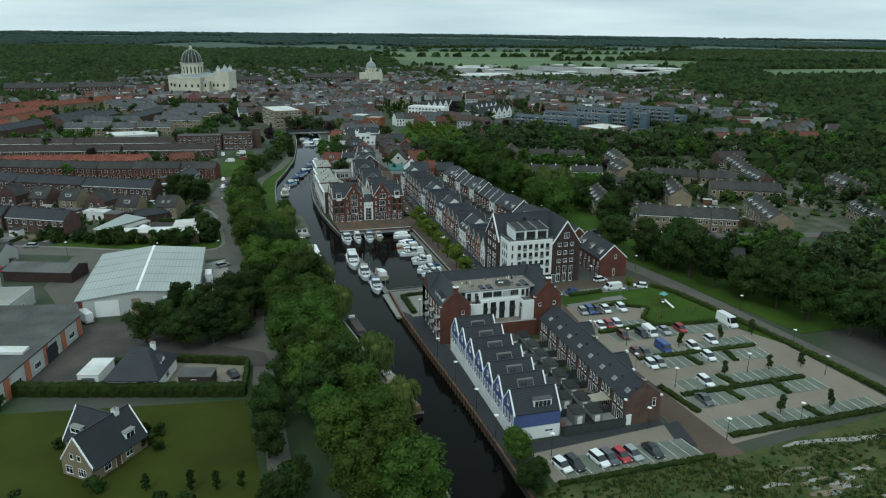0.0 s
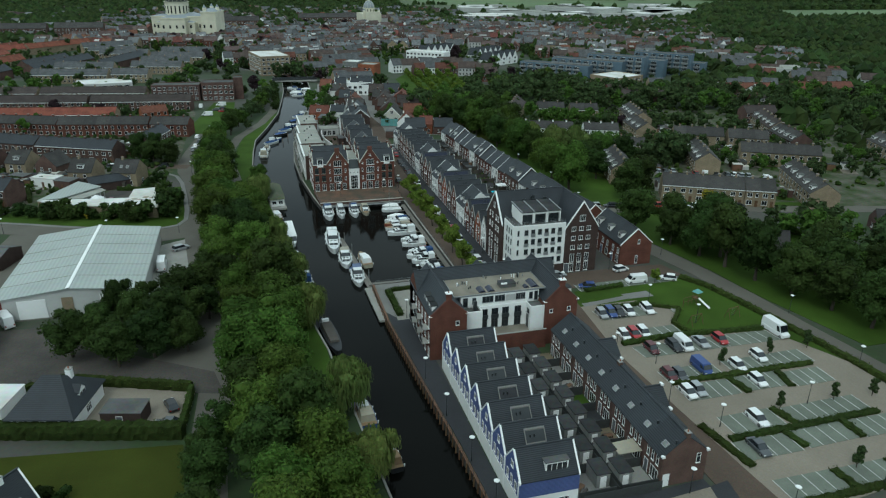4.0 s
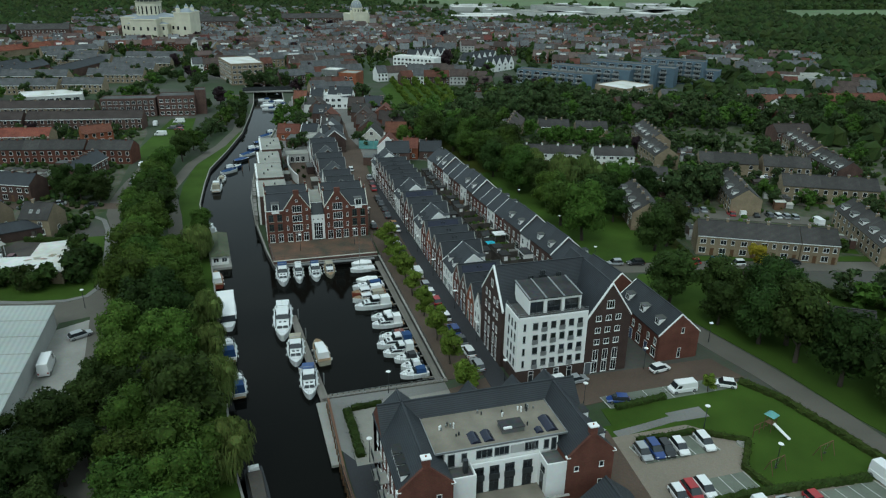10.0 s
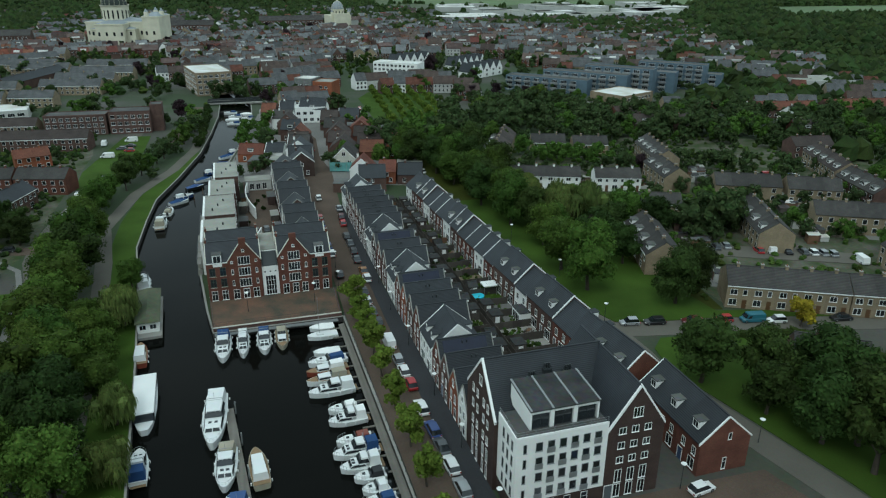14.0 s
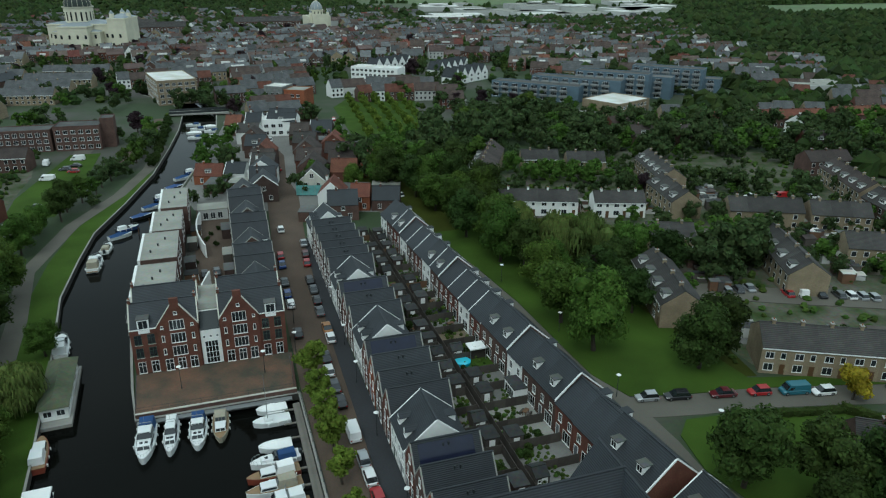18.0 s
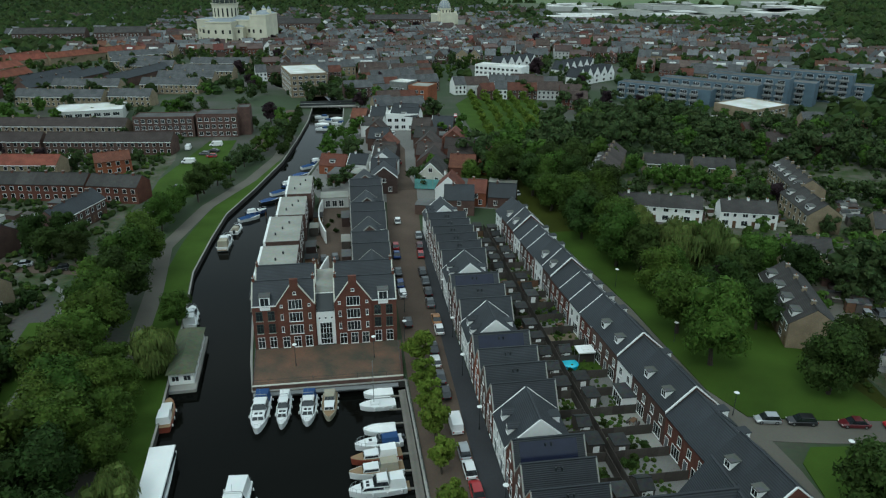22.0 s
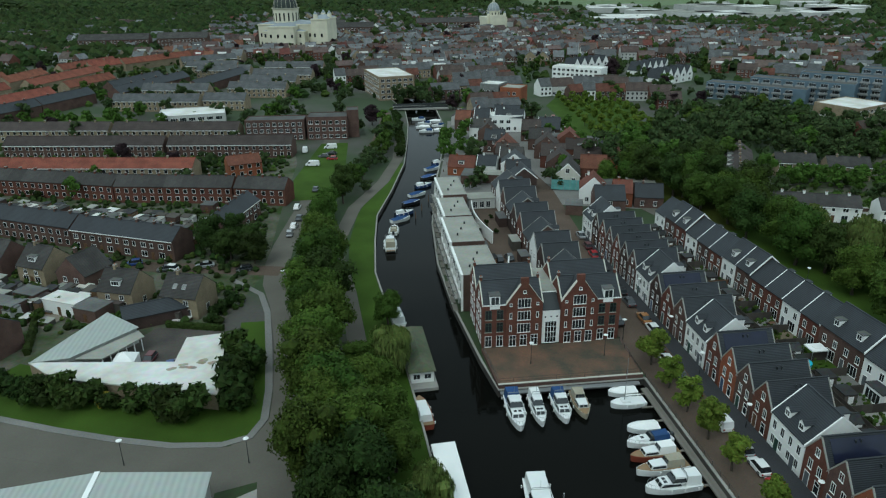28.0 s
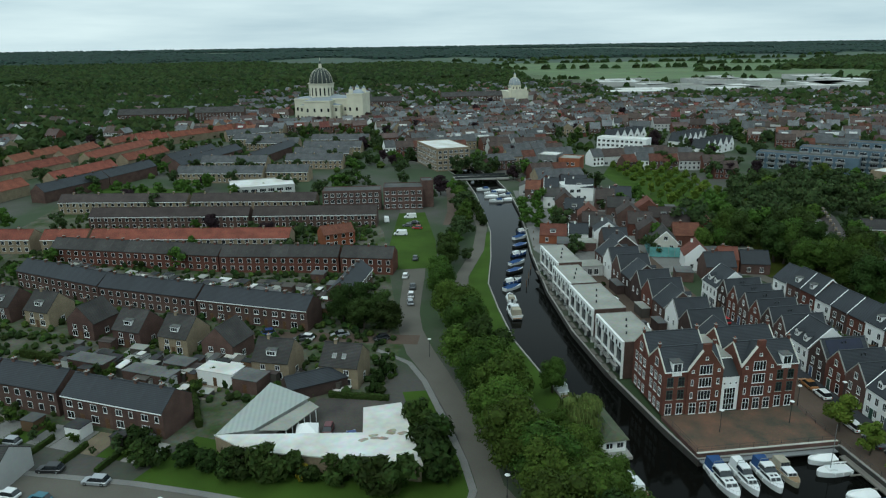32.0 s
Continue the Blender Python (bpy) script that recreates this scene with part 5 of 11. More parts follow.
    for y in (-91.5, -87.0, -82.5):
        for z in (3.0, 6.0):
            s = Mesh()
            s.box(8.3, y - 1.2, z, 9.6, y + 1.2, z + 0.15, CONCRETE)
            for k in range(9):
                s.box(8.3, y - 1.2 + k * 0.29, z + 0.15, 8.35, y - 1.17 + k * 0.29, z + 1.1, FRAME_DARK)
            s.box(8.28, y - 1.2, z + 1.1, 8.36, y + 1.2, z + 1.15, FRAME_DARK)
            part("balcony", s, ob)


l_block()


# ---- blue gable houses on the quay ----
BLUE_Y = [-136.2 + 5.6 * i for i in range(7)]
for i, y in enumerate(BLUE_Y):
    W, D, E, R = 8.9, 5.6, 5.4, 8.8
    wins = [("W", 1.3, 0.3, 0.9, 2.0, 1, 2), ("W", 2.8, 3.1, 0.8, 1.5, 2, 1), ("W", 1.3, 3.1, 0.8, 1.5, 2, 1), ("W", 4.3, 3.1, 0.8, 1.5, 2, 1), ("W", 2.8, 5.9, 0.9, 1.1, 2, 1), ("E", 1.3, 3.1, 0.9, 1.3, 2, 1), ("E", 3.7, 3.1, 0.9, 1.3, 2, 1), ("E", 2.6, 0.2, 2.4, 2.1, 3, 1)]
    h = house("terraced_house", "blue-boarded gable house with white trim and dark roof", pose(11.2, y, 0), W, D, E, R, "x", PLASTER, TILE, wins, [("W", 3.7, 1.0, 2.3, DOOR_MATS[i % 3])], verges=(0, 1), group="blue gable houses on the quay", gable_wall=BLUE_CLAD, wide=0.26)
    s = Mesh()
    s.box(-0.09, 0.05, 0, -0.01, D - 0.05, 2.7, PLASTER)
    part("white_base", s, h)
    for a in (0.12, D - 0.12):
        s = Mesh()
        s.box(-0.12, a - 0.12, 0, -0.005, a + 0.12, E, WHITE)
        part("corner_board", s, h)
    if i == 0:
        s = Mesh()
        s.box(0.0, -0.12, 2.6, W, -0.01, 5.2, BLUE_CLAD)
        part("blue_cladding", s, h, label="blue board cladding on the end wall")
        s = Mesh()
        s.box(0.0, -0.06, 0, W, -0.005, 2.6, PLASTER)
        part("white_end_wall", s, h)
        window(h, pose(6.8, -0.06, 1.2), 1.6, 0.5, 2, 1)
        dormer(h, pose(5.6, 0.5, E + 0.3), 3.4, 1.7, 1.6, WHITE, FELT, 4)
    else:
        # sunken roof terrace: grey rim round a flush dark panel, painted for the recess's shade
        k = (R - E) / (D / 2)
        zz = lambda q: E + k * q + 0.17
        s = Mesh()
        for x0, x1, y0, y1 in ((3.36, 3.5, 0.5, 1.95), (6.4, 6.54, 0.5, 1.95), (3.5, 6.4, 0.5, 0.62), (3.5, 6.4, 1.78, 1.95)):
            s.solid([(x0, y0, zz(y0) - 0.05), (x1, y0, zz(y0) - 0.05), (x1, y1, zz(y1) - 0.05), (x0, y1, zz(y1) - 0.05)], (0, 0, 0.26), PAVING_GREY)
        part("roof_terrace_rim", s, h, label="grey rim of a sunken roof terrace")
        s = Mesh()
        s.solid([(3.5, 0.62, zz(0.62)), (6.4, 0.62, zz(0.62)), (6.4, 1.78, zz(1.78)), (3.5, 1.78, zz(1.78))], (0, 0, 0.03), FRAME_DARK if i % 3 else ASPHALT_DARK)
        part("roof_terrace_floor", s, h)
        for x in (4.2, 4.8):
            s = Mesh()
            s.tube((x, 1.2, zz(1.2)), (x, 1.2, zz(1.2) + 0.5), 0.09, 0.09, FRAME_DARK, 6)
            part("vent_pipe", s, h)

# ---- brick terrace behind them ----
for i in range(8):
    y = -136.3 + 4.95 * i
    wins = [("W", 1.2, 3.1, 0.62, 1.7, 1, 2), ("W", 2.45, 3.1, 0.62, 1.7, 1, 2), ("W", 3.7, 3.1, 0.62, 1.7, 1, 2), ("W", 1.7, 0.2, 2.0, 2.1, 3, 1), ("E", 1.2, 3.1, 0.9, 1.4, 2, 1), ("E", 3.6, 3.1, 0.9, 1.4, 2, 1), ("E", 1.4, 0.8, 1.3, 1.4, 2, 1)]
    h = house("terraced_house", "brown brick terraced house with dark tiled roof and one skylight", pose(33.0, y, 0), 7.3, 4.95, 5.2, 8.2, "y", BRICK_BROWN, TILE, wins, [("E", 3.8, 1.0, 2.3, DOOR_MATS[i % 4]), ("W", 3.9, 0.9, 2.2, DOOR_MATS[2])], chims=[(3.65, 0.3, 8.0, 0.8)] if i in (0, 4) else (), skies=[("W", 1.5, 1.15)], group="brick terrace beside the lane", over=0.25)
    s = Mesh()
    s.tube((0, 0, -0.1), (0, 0, 0.5), 0.13, 0.13, FRAME_DARK, 8)
    s.tube((0, 0, 0.5), (0, 0, 0.62), 0.19, 0.19, FRAME_DARK, 8)
    part("vent_pipe", s, h, pose(2.05, 0.35, 6.95))
    if i == 0:
        window(h, face_pose("S", 7.3, 4.95, 5.9, 3.3), 0.7, 1.7, 1, 2)
        door(h, face_pose("S", 7.3, 4.95, 0.9, 0), 0.9, 2.1, WHITE)
    for at in ((0.0, 7.3) if i == 0 else ()):
        s = Mesh()
        s.box(at - 0.25, -0.2, 5.2, at + 0.25, 0.25, 5.5, WHITE)
        part("eave_cap", s, h)

# ---- detached red brick row at the corner ----
for i in range(3):
    y = -61.0 + 5.6 * i
    wins = [("W", 1.3, 3.0, 0.9, 1.5, 2, 1), ("W", 3.8, 3.0, 0.9, 1.5, 2, 1), ("W", 1.6, 0.5, 1.5, 1.9, 2, 1), ("E", 1.4, 3.0, 1.0, 1.5, 2, 1), ("E", 3.9, 3.0, 1.0, 1.5, 2, 1), ("E", 2.6, 0.2, 2.2, 2.1, 3, 1)]
    if i == 0:
        wins += [("S", 4.9, 5.6, 0.6, 1.2), ("S", 4.6, 0.4, 0.7, 2.1, 1, 2)]
    house("terraced_house", "red brick house with dark roof and white-edged gable", pose(67.2, y, 0), 8.6, 5.6, 5.7, 9.6, "y", BRICK_RED, TILE, wins, [("W", 4.3, 1.0, 2.2, DOOR_MATS[1])], dorms=[("W", 2.8, 0.9, 1.5, 1.5, 1.9, WHITE, FELT, 2)], verges=(0,) if i == 0 else (1,) if i == 2 else (), group="red brick houses at the corner")

# ---- houses along the basin street ----


def street_gable(y, w, wall, n):
    D = 10.2
    wins = [("W", w * 0.28, 0.3, 1.1, 2.0, 1, 2), ("W", w * 0.3, 3.1, 0.9, 1.6, 2, 1), ("W", w * 0.7, 3.1, 0.9, 1.6, 2, 1), ("W", w * 0.5, 5.8, 0.9, 1.3, 2, 1), ("E", w * 0.3, 3.1, 0.9, 1.4, 2, 1), ("E", w * 0.7, 3.1, 0.9, 1.4, 2, 1), ("E", w * 0.5, 0.2, 2.4, 2.1, 3, 1)]
    h = house("terraced_house", {"red_brick": "red brick", "brown_brick": "brown brick", "dark_brick": "dark brick", "orange_brick": "orange brick", "white_plaster": "white plastered"}[wall.name] + " gable-fronted house with dark roof", pose(37.4, y, 0), D, w, 5.5, 9.0, "x", wall, TILE, wins, [("W", w * 0.74, 1.0, 2.3, DOOR_MATS[n % 4])], verges=(0, 1), group="houses along the basin street", verge_mat=CONCRETE, wide=0.2)
    for k in (-0.4, 0.4):
        s = Mesh()
        s.tube((0, 0, -0.2), (0, 0, 0.6), 0.13, 0.13, FRAME_DARK, 7)
        part("vent_pipe", s, h, pose(5.0 + k, w * 0.36, 8.0))
    if n in (2, 6, 9):
        s = Mesh()
        kk = (9.0 - 5.5) / (w / 2)
        s.solid([(1.0, 0.35, 5.5 + 0.35 * kk + 0.2), (9.0, 0.35, 5.5 + 0.35 * kk + 0.2), (9.0, w / 2 - 0.3, 9.0 - 0.3 * kk + 0.2), (1.0, w / 2 - 0.3, 9.0 - 0.3 * kk + 0.2)], (0, 0, 0.05), SOLAR)
        part("solar_panel", s, h, label="dark blue solar panels")
    return h


def street_white(y, w, wall=None):
    D, wall = 9.6, wall or PLASTER
    wins = [(f, w * u, z, 0.9, hh, 2, 1) for f in ("W", "E") for u in (0.14, 0.38, 0.62, 0.86) for z, hh in ((0.8, 1.5), (3.2, 1.6))]
    return house("terraced_house", "white plastered double house with dark roof and two dormers", pose(37.4, y, 0), D, w, 5.7, 9.9, "y", wall, TILE, wins, [("W", w * 0.26, 1.0, 2.2, DOOR_MATS[2]), ("W", w * 0.74, 1.0, 2.2, DOOR_MATS[0])], dorms=[("W", w * 0.3, 0.7, 1.3, 1.3, 1.6, WHITE, TILE, 2, True), ("W", w * 0.7, 0.7, 1.3, 1.3, 1.6, WHITE, TILE, 2, True), ("E", w * 0.5, 0.9, 1.5, 1.3, 1.6)], verges=(0, 1), group="houses along the basin street")


_n = 0
for y0, y1, k, walls in ((-39.2, -24.2, 3, (BRICK_ORANGE, BRICK_BROWN, BRICK_RED)), (-15.6, 5.4, 4, (BRICK_RED, BRICK_BROWN, BRICK_ORANGE, BRICK_RED)), (13.7, 31.0, 3, (BRICK_BROWN, BRICK_RED, BRICK_DARK)), (39.0, 69.6, 6, (BRICK_BROWN, BRICK_DARK, BRICK_RED, BRICK_BROWN, BRICK_RED, BRICK_DARK))):
    w_ = (y1 - y0) / k
    for i in range(k):
        street_gable(y0 + i * w_, w_, walls[i], _n)
        _n += 1
for y0, y1 in ((-24.1, -15.7), (5.5, 13.6), (31.1, 38.9), (69.7, 77.6)):
    street_white(y0, y1 - y0)
street_gable(-43.6, 4.3, PLASTER, 11)

# ---- eastern terrace ----
E_LINE = [(65.2, -42.0), (64.0, -30.0), (62.0, 0.0), (60.6, 22.0), (59.4, 45.0), (57.6, 77.0)]
_walls = [BRICK_RED, BRICK_RED, BRICK_RED, BRICK_RED, BRICK_BROWN, BRICK_BROWN, PLASTER, BRICK_BROWN, BRICK_BROWN, BRICK_RED, PLASTER, BRICK_RED, BRICK_RED, BRICK_BROWN, PLASTER, BRICK_RED, BRICK_BROWN, PLASTER, BRICK_RED, BRICK_BROWN, PLASTER]

def along(line, s):
    for a, b in zip(line, line[1:]):
        a, b = Vector(a), Vector(b)
        n = (b - a).length
        if s <= n or b == Vector(line[-1]):
            return a + (b - a) * (s / n), math.degrees(math.atan2((b - a).y, (b - a).x))
        s -= n


for i in range(21):
    p, ang = along(E_LINE, i * 5.65)
    hi = i in (0, 1, 4, 5, 7, 8, 13, 14, 18, 19)
    wall = _walls[i]
    nm = {"red_brick": "red brick", "brown_brick": "brown brick", "white_plaster": "white plastered"}[wall.name]
    eave, ridge = (6.0, 9.9) if hi else (5.6, 9.2)
    wins = [("W", 1.3, 3.0, 1.0, 1.5, 2, 1), ("W", 4.1, 3.0, 1.0, 1.5, 2, 1), ("W", 2.0, 0.2, 2.2, 2.1, 3, 1), ("E", 1.3, 3.0, 1.0, 1.5, 2, 1), ("E", 4.1, 3.0, 1.0, 1.5, 2, 1), ("E", 1.6, 0.7, 1.5, 1.5, 2, 1)]
    dorms = [("W", 2.8, 0.8, 1.4, 1.4, 1.8, WHITE, FELT, 2)] if hi else [("E", 2.8, 0.8, 1.4, 1.3, 1.6)]
    house("terraced_house", nm + " terraced house with dark tiled roof and white verge", pose(p.x, p.y, 0, 0, 0, ang - 90), 8.7, 5.62, eave, ridge, "y", wall, TILE, wins, [("E", 4.6, 1.0, 2.2, DOOR_MATS[i % 4]), ("W", 4.6, 0.9, 2.1, DOOR_MATS[2])], dorms=dorms, verges=(0,) if i not in (1, 3, 5, 8) else (), group="eastern terrace along the tree-lined road", over=0.25)
s = Mesh()

# ---- white waterfront blocks north of the brick building ----
for k, (y0, y1, x0, x1, hh) in enumerate(((34.2, 50.4, -2.4, 5.6, 8.4), (53.4, 71.0, -2.2, 5.6, 8.3), (74.6, 90.2, -1.0, 6.0, 7.4), (90.8, 109.0, 0.4, 7.2, 8.0))):
    d, n = y1 - y0, 4
    b = flat_house("waterfront_block", "brick waterfront flats with a white framed front and flat roof", pose(x0, y0, 0.2), x1 - x0, d, hh, BRICK_BROWN, FELT_LIGHT, [("E", d * (i + 0.5) / n, z, 1.2, 1.5, 2, 1) for i in range(n) for z in (3.3, 5.8)], group="white flats along the canal", cap=CONCRETE, parapet=0.12)
    # white front: piers, bands and parapet round deep dark bays
    for i in range(n + 1):
        s = Mesh()
        s.box(-0.5, d * i / n - (0.0 if i == 0 else 0.2), 0, 0.0, d * i / n + (0.0 if i == n else 0.2), hh - 1.9, PLASTER)
        part("pier", s, b)
    for z0, z1 in ((2.8, 3.1), (hh - 1.9, hh + 0.14)):
        s = Mesh()
        s.box(-0.54, -0.02, z0, -0.004, d + 0.02, z1, PLASTER)
        part("band", s, b)
    for i in range(n):
        u = d * (i + 0.5) / n
        window(b, pose(-0.02, u, 0.15, 0, 0, -90), d / n - 1.1, 2.4, 3, 1, FRAME_DARK)
        window(b, pose(-0.02, u, 3.2, 0, 0, -90), d / n - 0.6, hh - 5.2, 3, 2, FRAME_DARK)
        for k in (-0.9, 0.9):
            window(b, pose(-0.55, u + k, hh - 1.55, 0, 0, -90), 0.7, 1.0, 1, 1, FRAME_DARK)
        s = Mesh()
        s.box(-1.9, u - d / n * 0.42, 2.78, -0.94, u + d / n * 0.42, 2.92, CONCRETE)
        for q in range(7):
            s.box(-1.9, u + d / n * (-0.42 + 0.14 * q) - 0.02, 2.92, -1.86, u + d / n * (-0.42 + 0.14 * q) + 0.02, 3.8, FRAME_DARK)
        s.box(-1.92, u - d / n * 0.42, 3.8, -1.84, u + d / n * 0.42, 3.86, FRAME_DARK)
        part("balcony", s, b)
        s = Mesh()
        s.box(-2.0, u - d / n * 0.4, -0.15, -0.94, u + d / n * 0.4, 0.02, WOOD_DECK)
        part("jetty_deck", s, b)
    for i in range(3):
        s = Mesh()
        s.tube((0, 0, 0), (0, 0, 0.6), 0.2, 0.2, FRAME_DARK, 8)
        part("roof_vent", s, b, pose(2.0 + i * 1.4, d * (0.25 + 0.22 * i), hh + 0.06))

# ---- residential rows, left of the canal ----
def plain_windows(w, d, eave, faces="SN", glass=None, step=2.6):
    """One mesh of framed windows on the long sides of a far house."""
    s = Mesh()
    n = max(1, int(w / step))
    for f in faces:
        for i in range(n):
            x = w * (i + 0.5) / n
            for z in ((0.9, 3.3) if eave > 4.5 else (0.9,)):
                y0, y1 = (-0.05, 0.0) if f == "S" else (d, d + 0.05)
                s.box(x - 0.62, y0, z - 0.06, x + 0.62, y1, z + 1.36, WHITE)
                y2, y3 = (-0.065, -0.05) if f == "S" else (d + 0.05, d + 0.065)
                s.box(x - 0.54, y2, z + 0.02, x + 0.54, y3, z + 1.28, glass or GLASS)
    return s


def with_windows(shell, wins):
    """A far wall and its windows as one mesh."""
    k = len(shell.v)
    shell.v += wins.v
    shell.f += [tuple(k + i for i in f) for f in wins.f]
    shell.m += [shell.slot(wins.mats[i]) for i in wins.m]
    return shell


def terrace_row(line0, line1, depth, unit, eave, ridge, wall, roof, label, group, detail=2, chim=True, dorm=False):
    """A row of like houses from one corner to the other, fronts towards the south."""
    a, b = Vector(line0), Vector(line1)
    n = max(1, round((b - a).length / unit))
    ang = math.degrees(math.atan2((b - a).y, (b - a).x))
    w = (b - a).length / n
    proto = None
    for i in range(n):
        p = a.lerp(b, i / n)
        m = pose(p.x, p.y, 0, 0, 0, ang)
        if proto is None:
            if detail == 2:
                wins = [("S", w * 0.3, 0.7, 1.7, 1.5, 2, 1), ("S", w * 0.3, 3.2, 1.5, 1.3, 2, 1), ("S", w * 0.76, 3.2, 0.9, 1.3), ("N", w * 0.3, 3.2, 1.3, 1.3, 2, 1), ("N", w * 0.72, 3.2, 1.0, 1.3)]
                proto = house("terraced_house", label, m, w, depth, eave, ridge, "x", wall, roof, wins, [("S", w * 0.78, 0.95, 2.1, DOOR_MATS[3])], chims=[(w * 0.5, depth / 2, ridge - 0.2, 0.9)] if chim else (), dorms=[("S", w * 0.5, 0.8, 2.6, 1.3, 1.7, WHITE, FELT, 3)] if dorm else (), group=group, over=0.3)
                s = Mesh()
                s.box(0, -0.36, eave - 0.28, w, -0.26, eave - 0.08, WHITE)
                part("gutter", s, proto)
            else:
                proto = thing("terraced_house", label, "house", group, m=m)
                part("wall", with_windows(gable_shell(w, depth, eave, ridge, "x", wall), plain_windows(w, depth, eave, "S")), proto)
                part("roof", gable_roof(w, depth, eave, ridge, "x", roof, 0.3), proto)
                if chim:
                    part("chimney", chimney_data(0.6, 0.8, 0.9, wall), proto, pose(w * 0.5, depth / 2, ridge - 0.2))
                if dorm:
                    k = (ridge - eave) / (depth / 2)
                    dormer(proto, pose(w * 0.5, 0.8, eave + 0.8 * k), 2.6, 1.3, 1.7, WHITE, FELT, 3)
        else:
            copy_thing(proto, m)


LB = "brown brick terraced house with dark tiled roof and white gutter"
terrace_row((-131.5, 44.0), (-116.0, 36.5), 8.2, 5.3, 5.4, 8.2, BRICK_BROWN, TILE, LB, "terrace by the main street", 1)
terrace_row((-162.0, 58.5), (-132.0, 44.3), 8.2, 5.3, 5.4, 8.2, BRICK_BROWN, TILE, LB, "terrace by the main street", 1)
terrace_row((-114.6, 35.2), (-93.4, 24.6), 8.2, 5.3, 5.4, 8.2, BRICK_BROWN, TILE, LB, "terrace by the main street")
terrace_row((-99.0, 85.0), (-70.0, 71.5), 8.0, 5.4, 5.6, 8.2, BRICK_BROWN, TILE, LB, "middle terrace")
terrace_row((-128.5, 100.5), (-99.6, 86.0), 8.0, 5.4, 5.6, 8.2, BRICK_BROWN, TILE, LB, "middle terrace", 1)
terrace_row((-158.0, 120.0), (-129.0, 101.2), 8.0, 5.4, 5.6, 8.2, BRICK_BROWN, TILE, LB, "middle terrace", 1)
terrace_row((-62.0, 117.5), (-46.0, 113.0), 8.0, 5.3, 5.4, 8.0, BRICK_RED, TILE_GREY, "red brick terraced house with grey roof", "third terrace", 1)
terrace_row((-100.0, 125.0), (-62.6, 117.8), 8.0, 5.3, 5.4, 8.0, BRICK_RED, TILE_GREY, "red brick terraced house with grey roof", "third terrace", 1)
terrace_row((-158.0, 145.0), (-100.5, 125.5), 8.0, 5.4, 5.4, 8.0, BRICK_RED, TILE_GREY, "red brick terraced house with grey roof", "third terrace", 1)
terrace_row((-68.0, 146.0), (-57.0, 150.0), 7.0, 5.5, 5.0, 7.4, BRICK_ORANGE, TILE_RED, "orange brick house with red roof", "orange-roofed terrace", 1)
terrace_row((246.0, 157.0), (285.0, 149.5), 9.0, 6.0, 4.4, 7.6, BRICK_BROWN, TILE_RED, "brick terraced house with orange clay roof", "orange-roofed suburb row", 1)
terrace_row((293.0, 151.0), (336.0, 144.5), 9.0, 6.0, 4.4, 7.6, BRICK_BROWN, TILE_RED, "brick terraced house with orange clay roof", "orange-roofed suburb row", 1)


def long_row(a, b, depth, eave, ridge, wall, roof, label, group="long far terraces"):
    """A whole far terrace, its party chimneys and rows of windows built in."""
    a, b = Vector(a), Vector(b)
    w = (b - a).length
    ob = thing("terrace_row", label, "terrace", group, m=pose(a.x, a.y, 0, 0, 0, math.degrees(math.atan2((b - a).y, (b - a).x))))
    part("wall", with_windows(gable_shell(w, depth, eave, ridge, "x", wall), plain_windows(w, depth, eave, "S", step=2.7)), ob)
    part("roof", gable_roof(w, depth, eave, ridge, "x", roof, 0.3), ob)
    s = Mesh()
    s.box(0, -0.4, eave - 0.3, w, -0.3, eave - 0.12, WHITE)
    part("gutter", s, ob)
    for i in range(max(1, int(w / 11))):
        part("chimney", chimney_data(0.6, 0.8, 0.9, wall), ob, pose(5.5 + 11 * i, depth / 2, ridge - 0.2))


OR = "long brick terrace under an orange clay roof"
long_row((-166, 157.5), (-150, 155.2), 8, 5.2, 7.8, BRICK_BEIGE, TILE_ORANGE, OR)
long_row((-149, 155.0), (-79.6, 144.0), 8, 5.2, 7.8, BRICK_BEIGE, TILE_ORANGE, OR)
long_row((-235, 170), (-170, 158.5), 8, 5.2, 7.8, BRICK_BEIGE, TILE_ORANGE, OR)
BR = "long brown brick terrace under a red-brown roof"
long_row((-160.7, 190.0), (-98, 180.5), 8, 5.2, 8, BRICK_BROWN, TILE_BROWN, BR)
long_row((-96.5, 180.2), (-48.3, 173.6), 8, 5.2, 8, BRICK_BROWN, TILE_BROWN, BR)
long_row((-183.6, 221.3), (-128, 212.5), 8, 5.2, 8, BRICK_BEIGE, TILE_BROWN, BR)
long_row((-126.5, 212.2), (-72.9, 203.6), 8, 5.2, 8, BRICK_BEIGE, TILE_BROWN, BR)
for a, b in (((-214, 284), (-195.5, 323.6)), ((-240, 367), (-232.7, 408)), ((-220, 352), (-200, 415)), ((-195, 341), (-180, 378)), ((-193, 451), (-142, 512)), ((-250, 300), (-228, 345)), ((-212, 440), (-190, 458)), ((-235, 240), (-222, 272)), ((-262, 350), (-250, 392)), ((-228, 425), (-205, 470))):
    d = (Vector(b) - Vector(a)).normalized()
    long_row(Vector(b) - Vector((-d.y, d.x)) * 0, a, 8.5, 5.2, 8.6, BRICK_BEIGE, TILE_ORANGE, OR)
DK = "long dark-roofed brick terrace"
for a, b in (((-206, 249.5), (-188, 284)), ((-188, 284.5), (-172.7, 317)), ((-159, 314), (-134, 374)), ((-168, 335), (-150, 378)), ((-120, 330), (-100, 388))):
    long_row(b, a, 8.5, 5.4, 8.6, BRICK_BROWN, TILE, DK)
GR = "grey brick terrace with a slate roof"
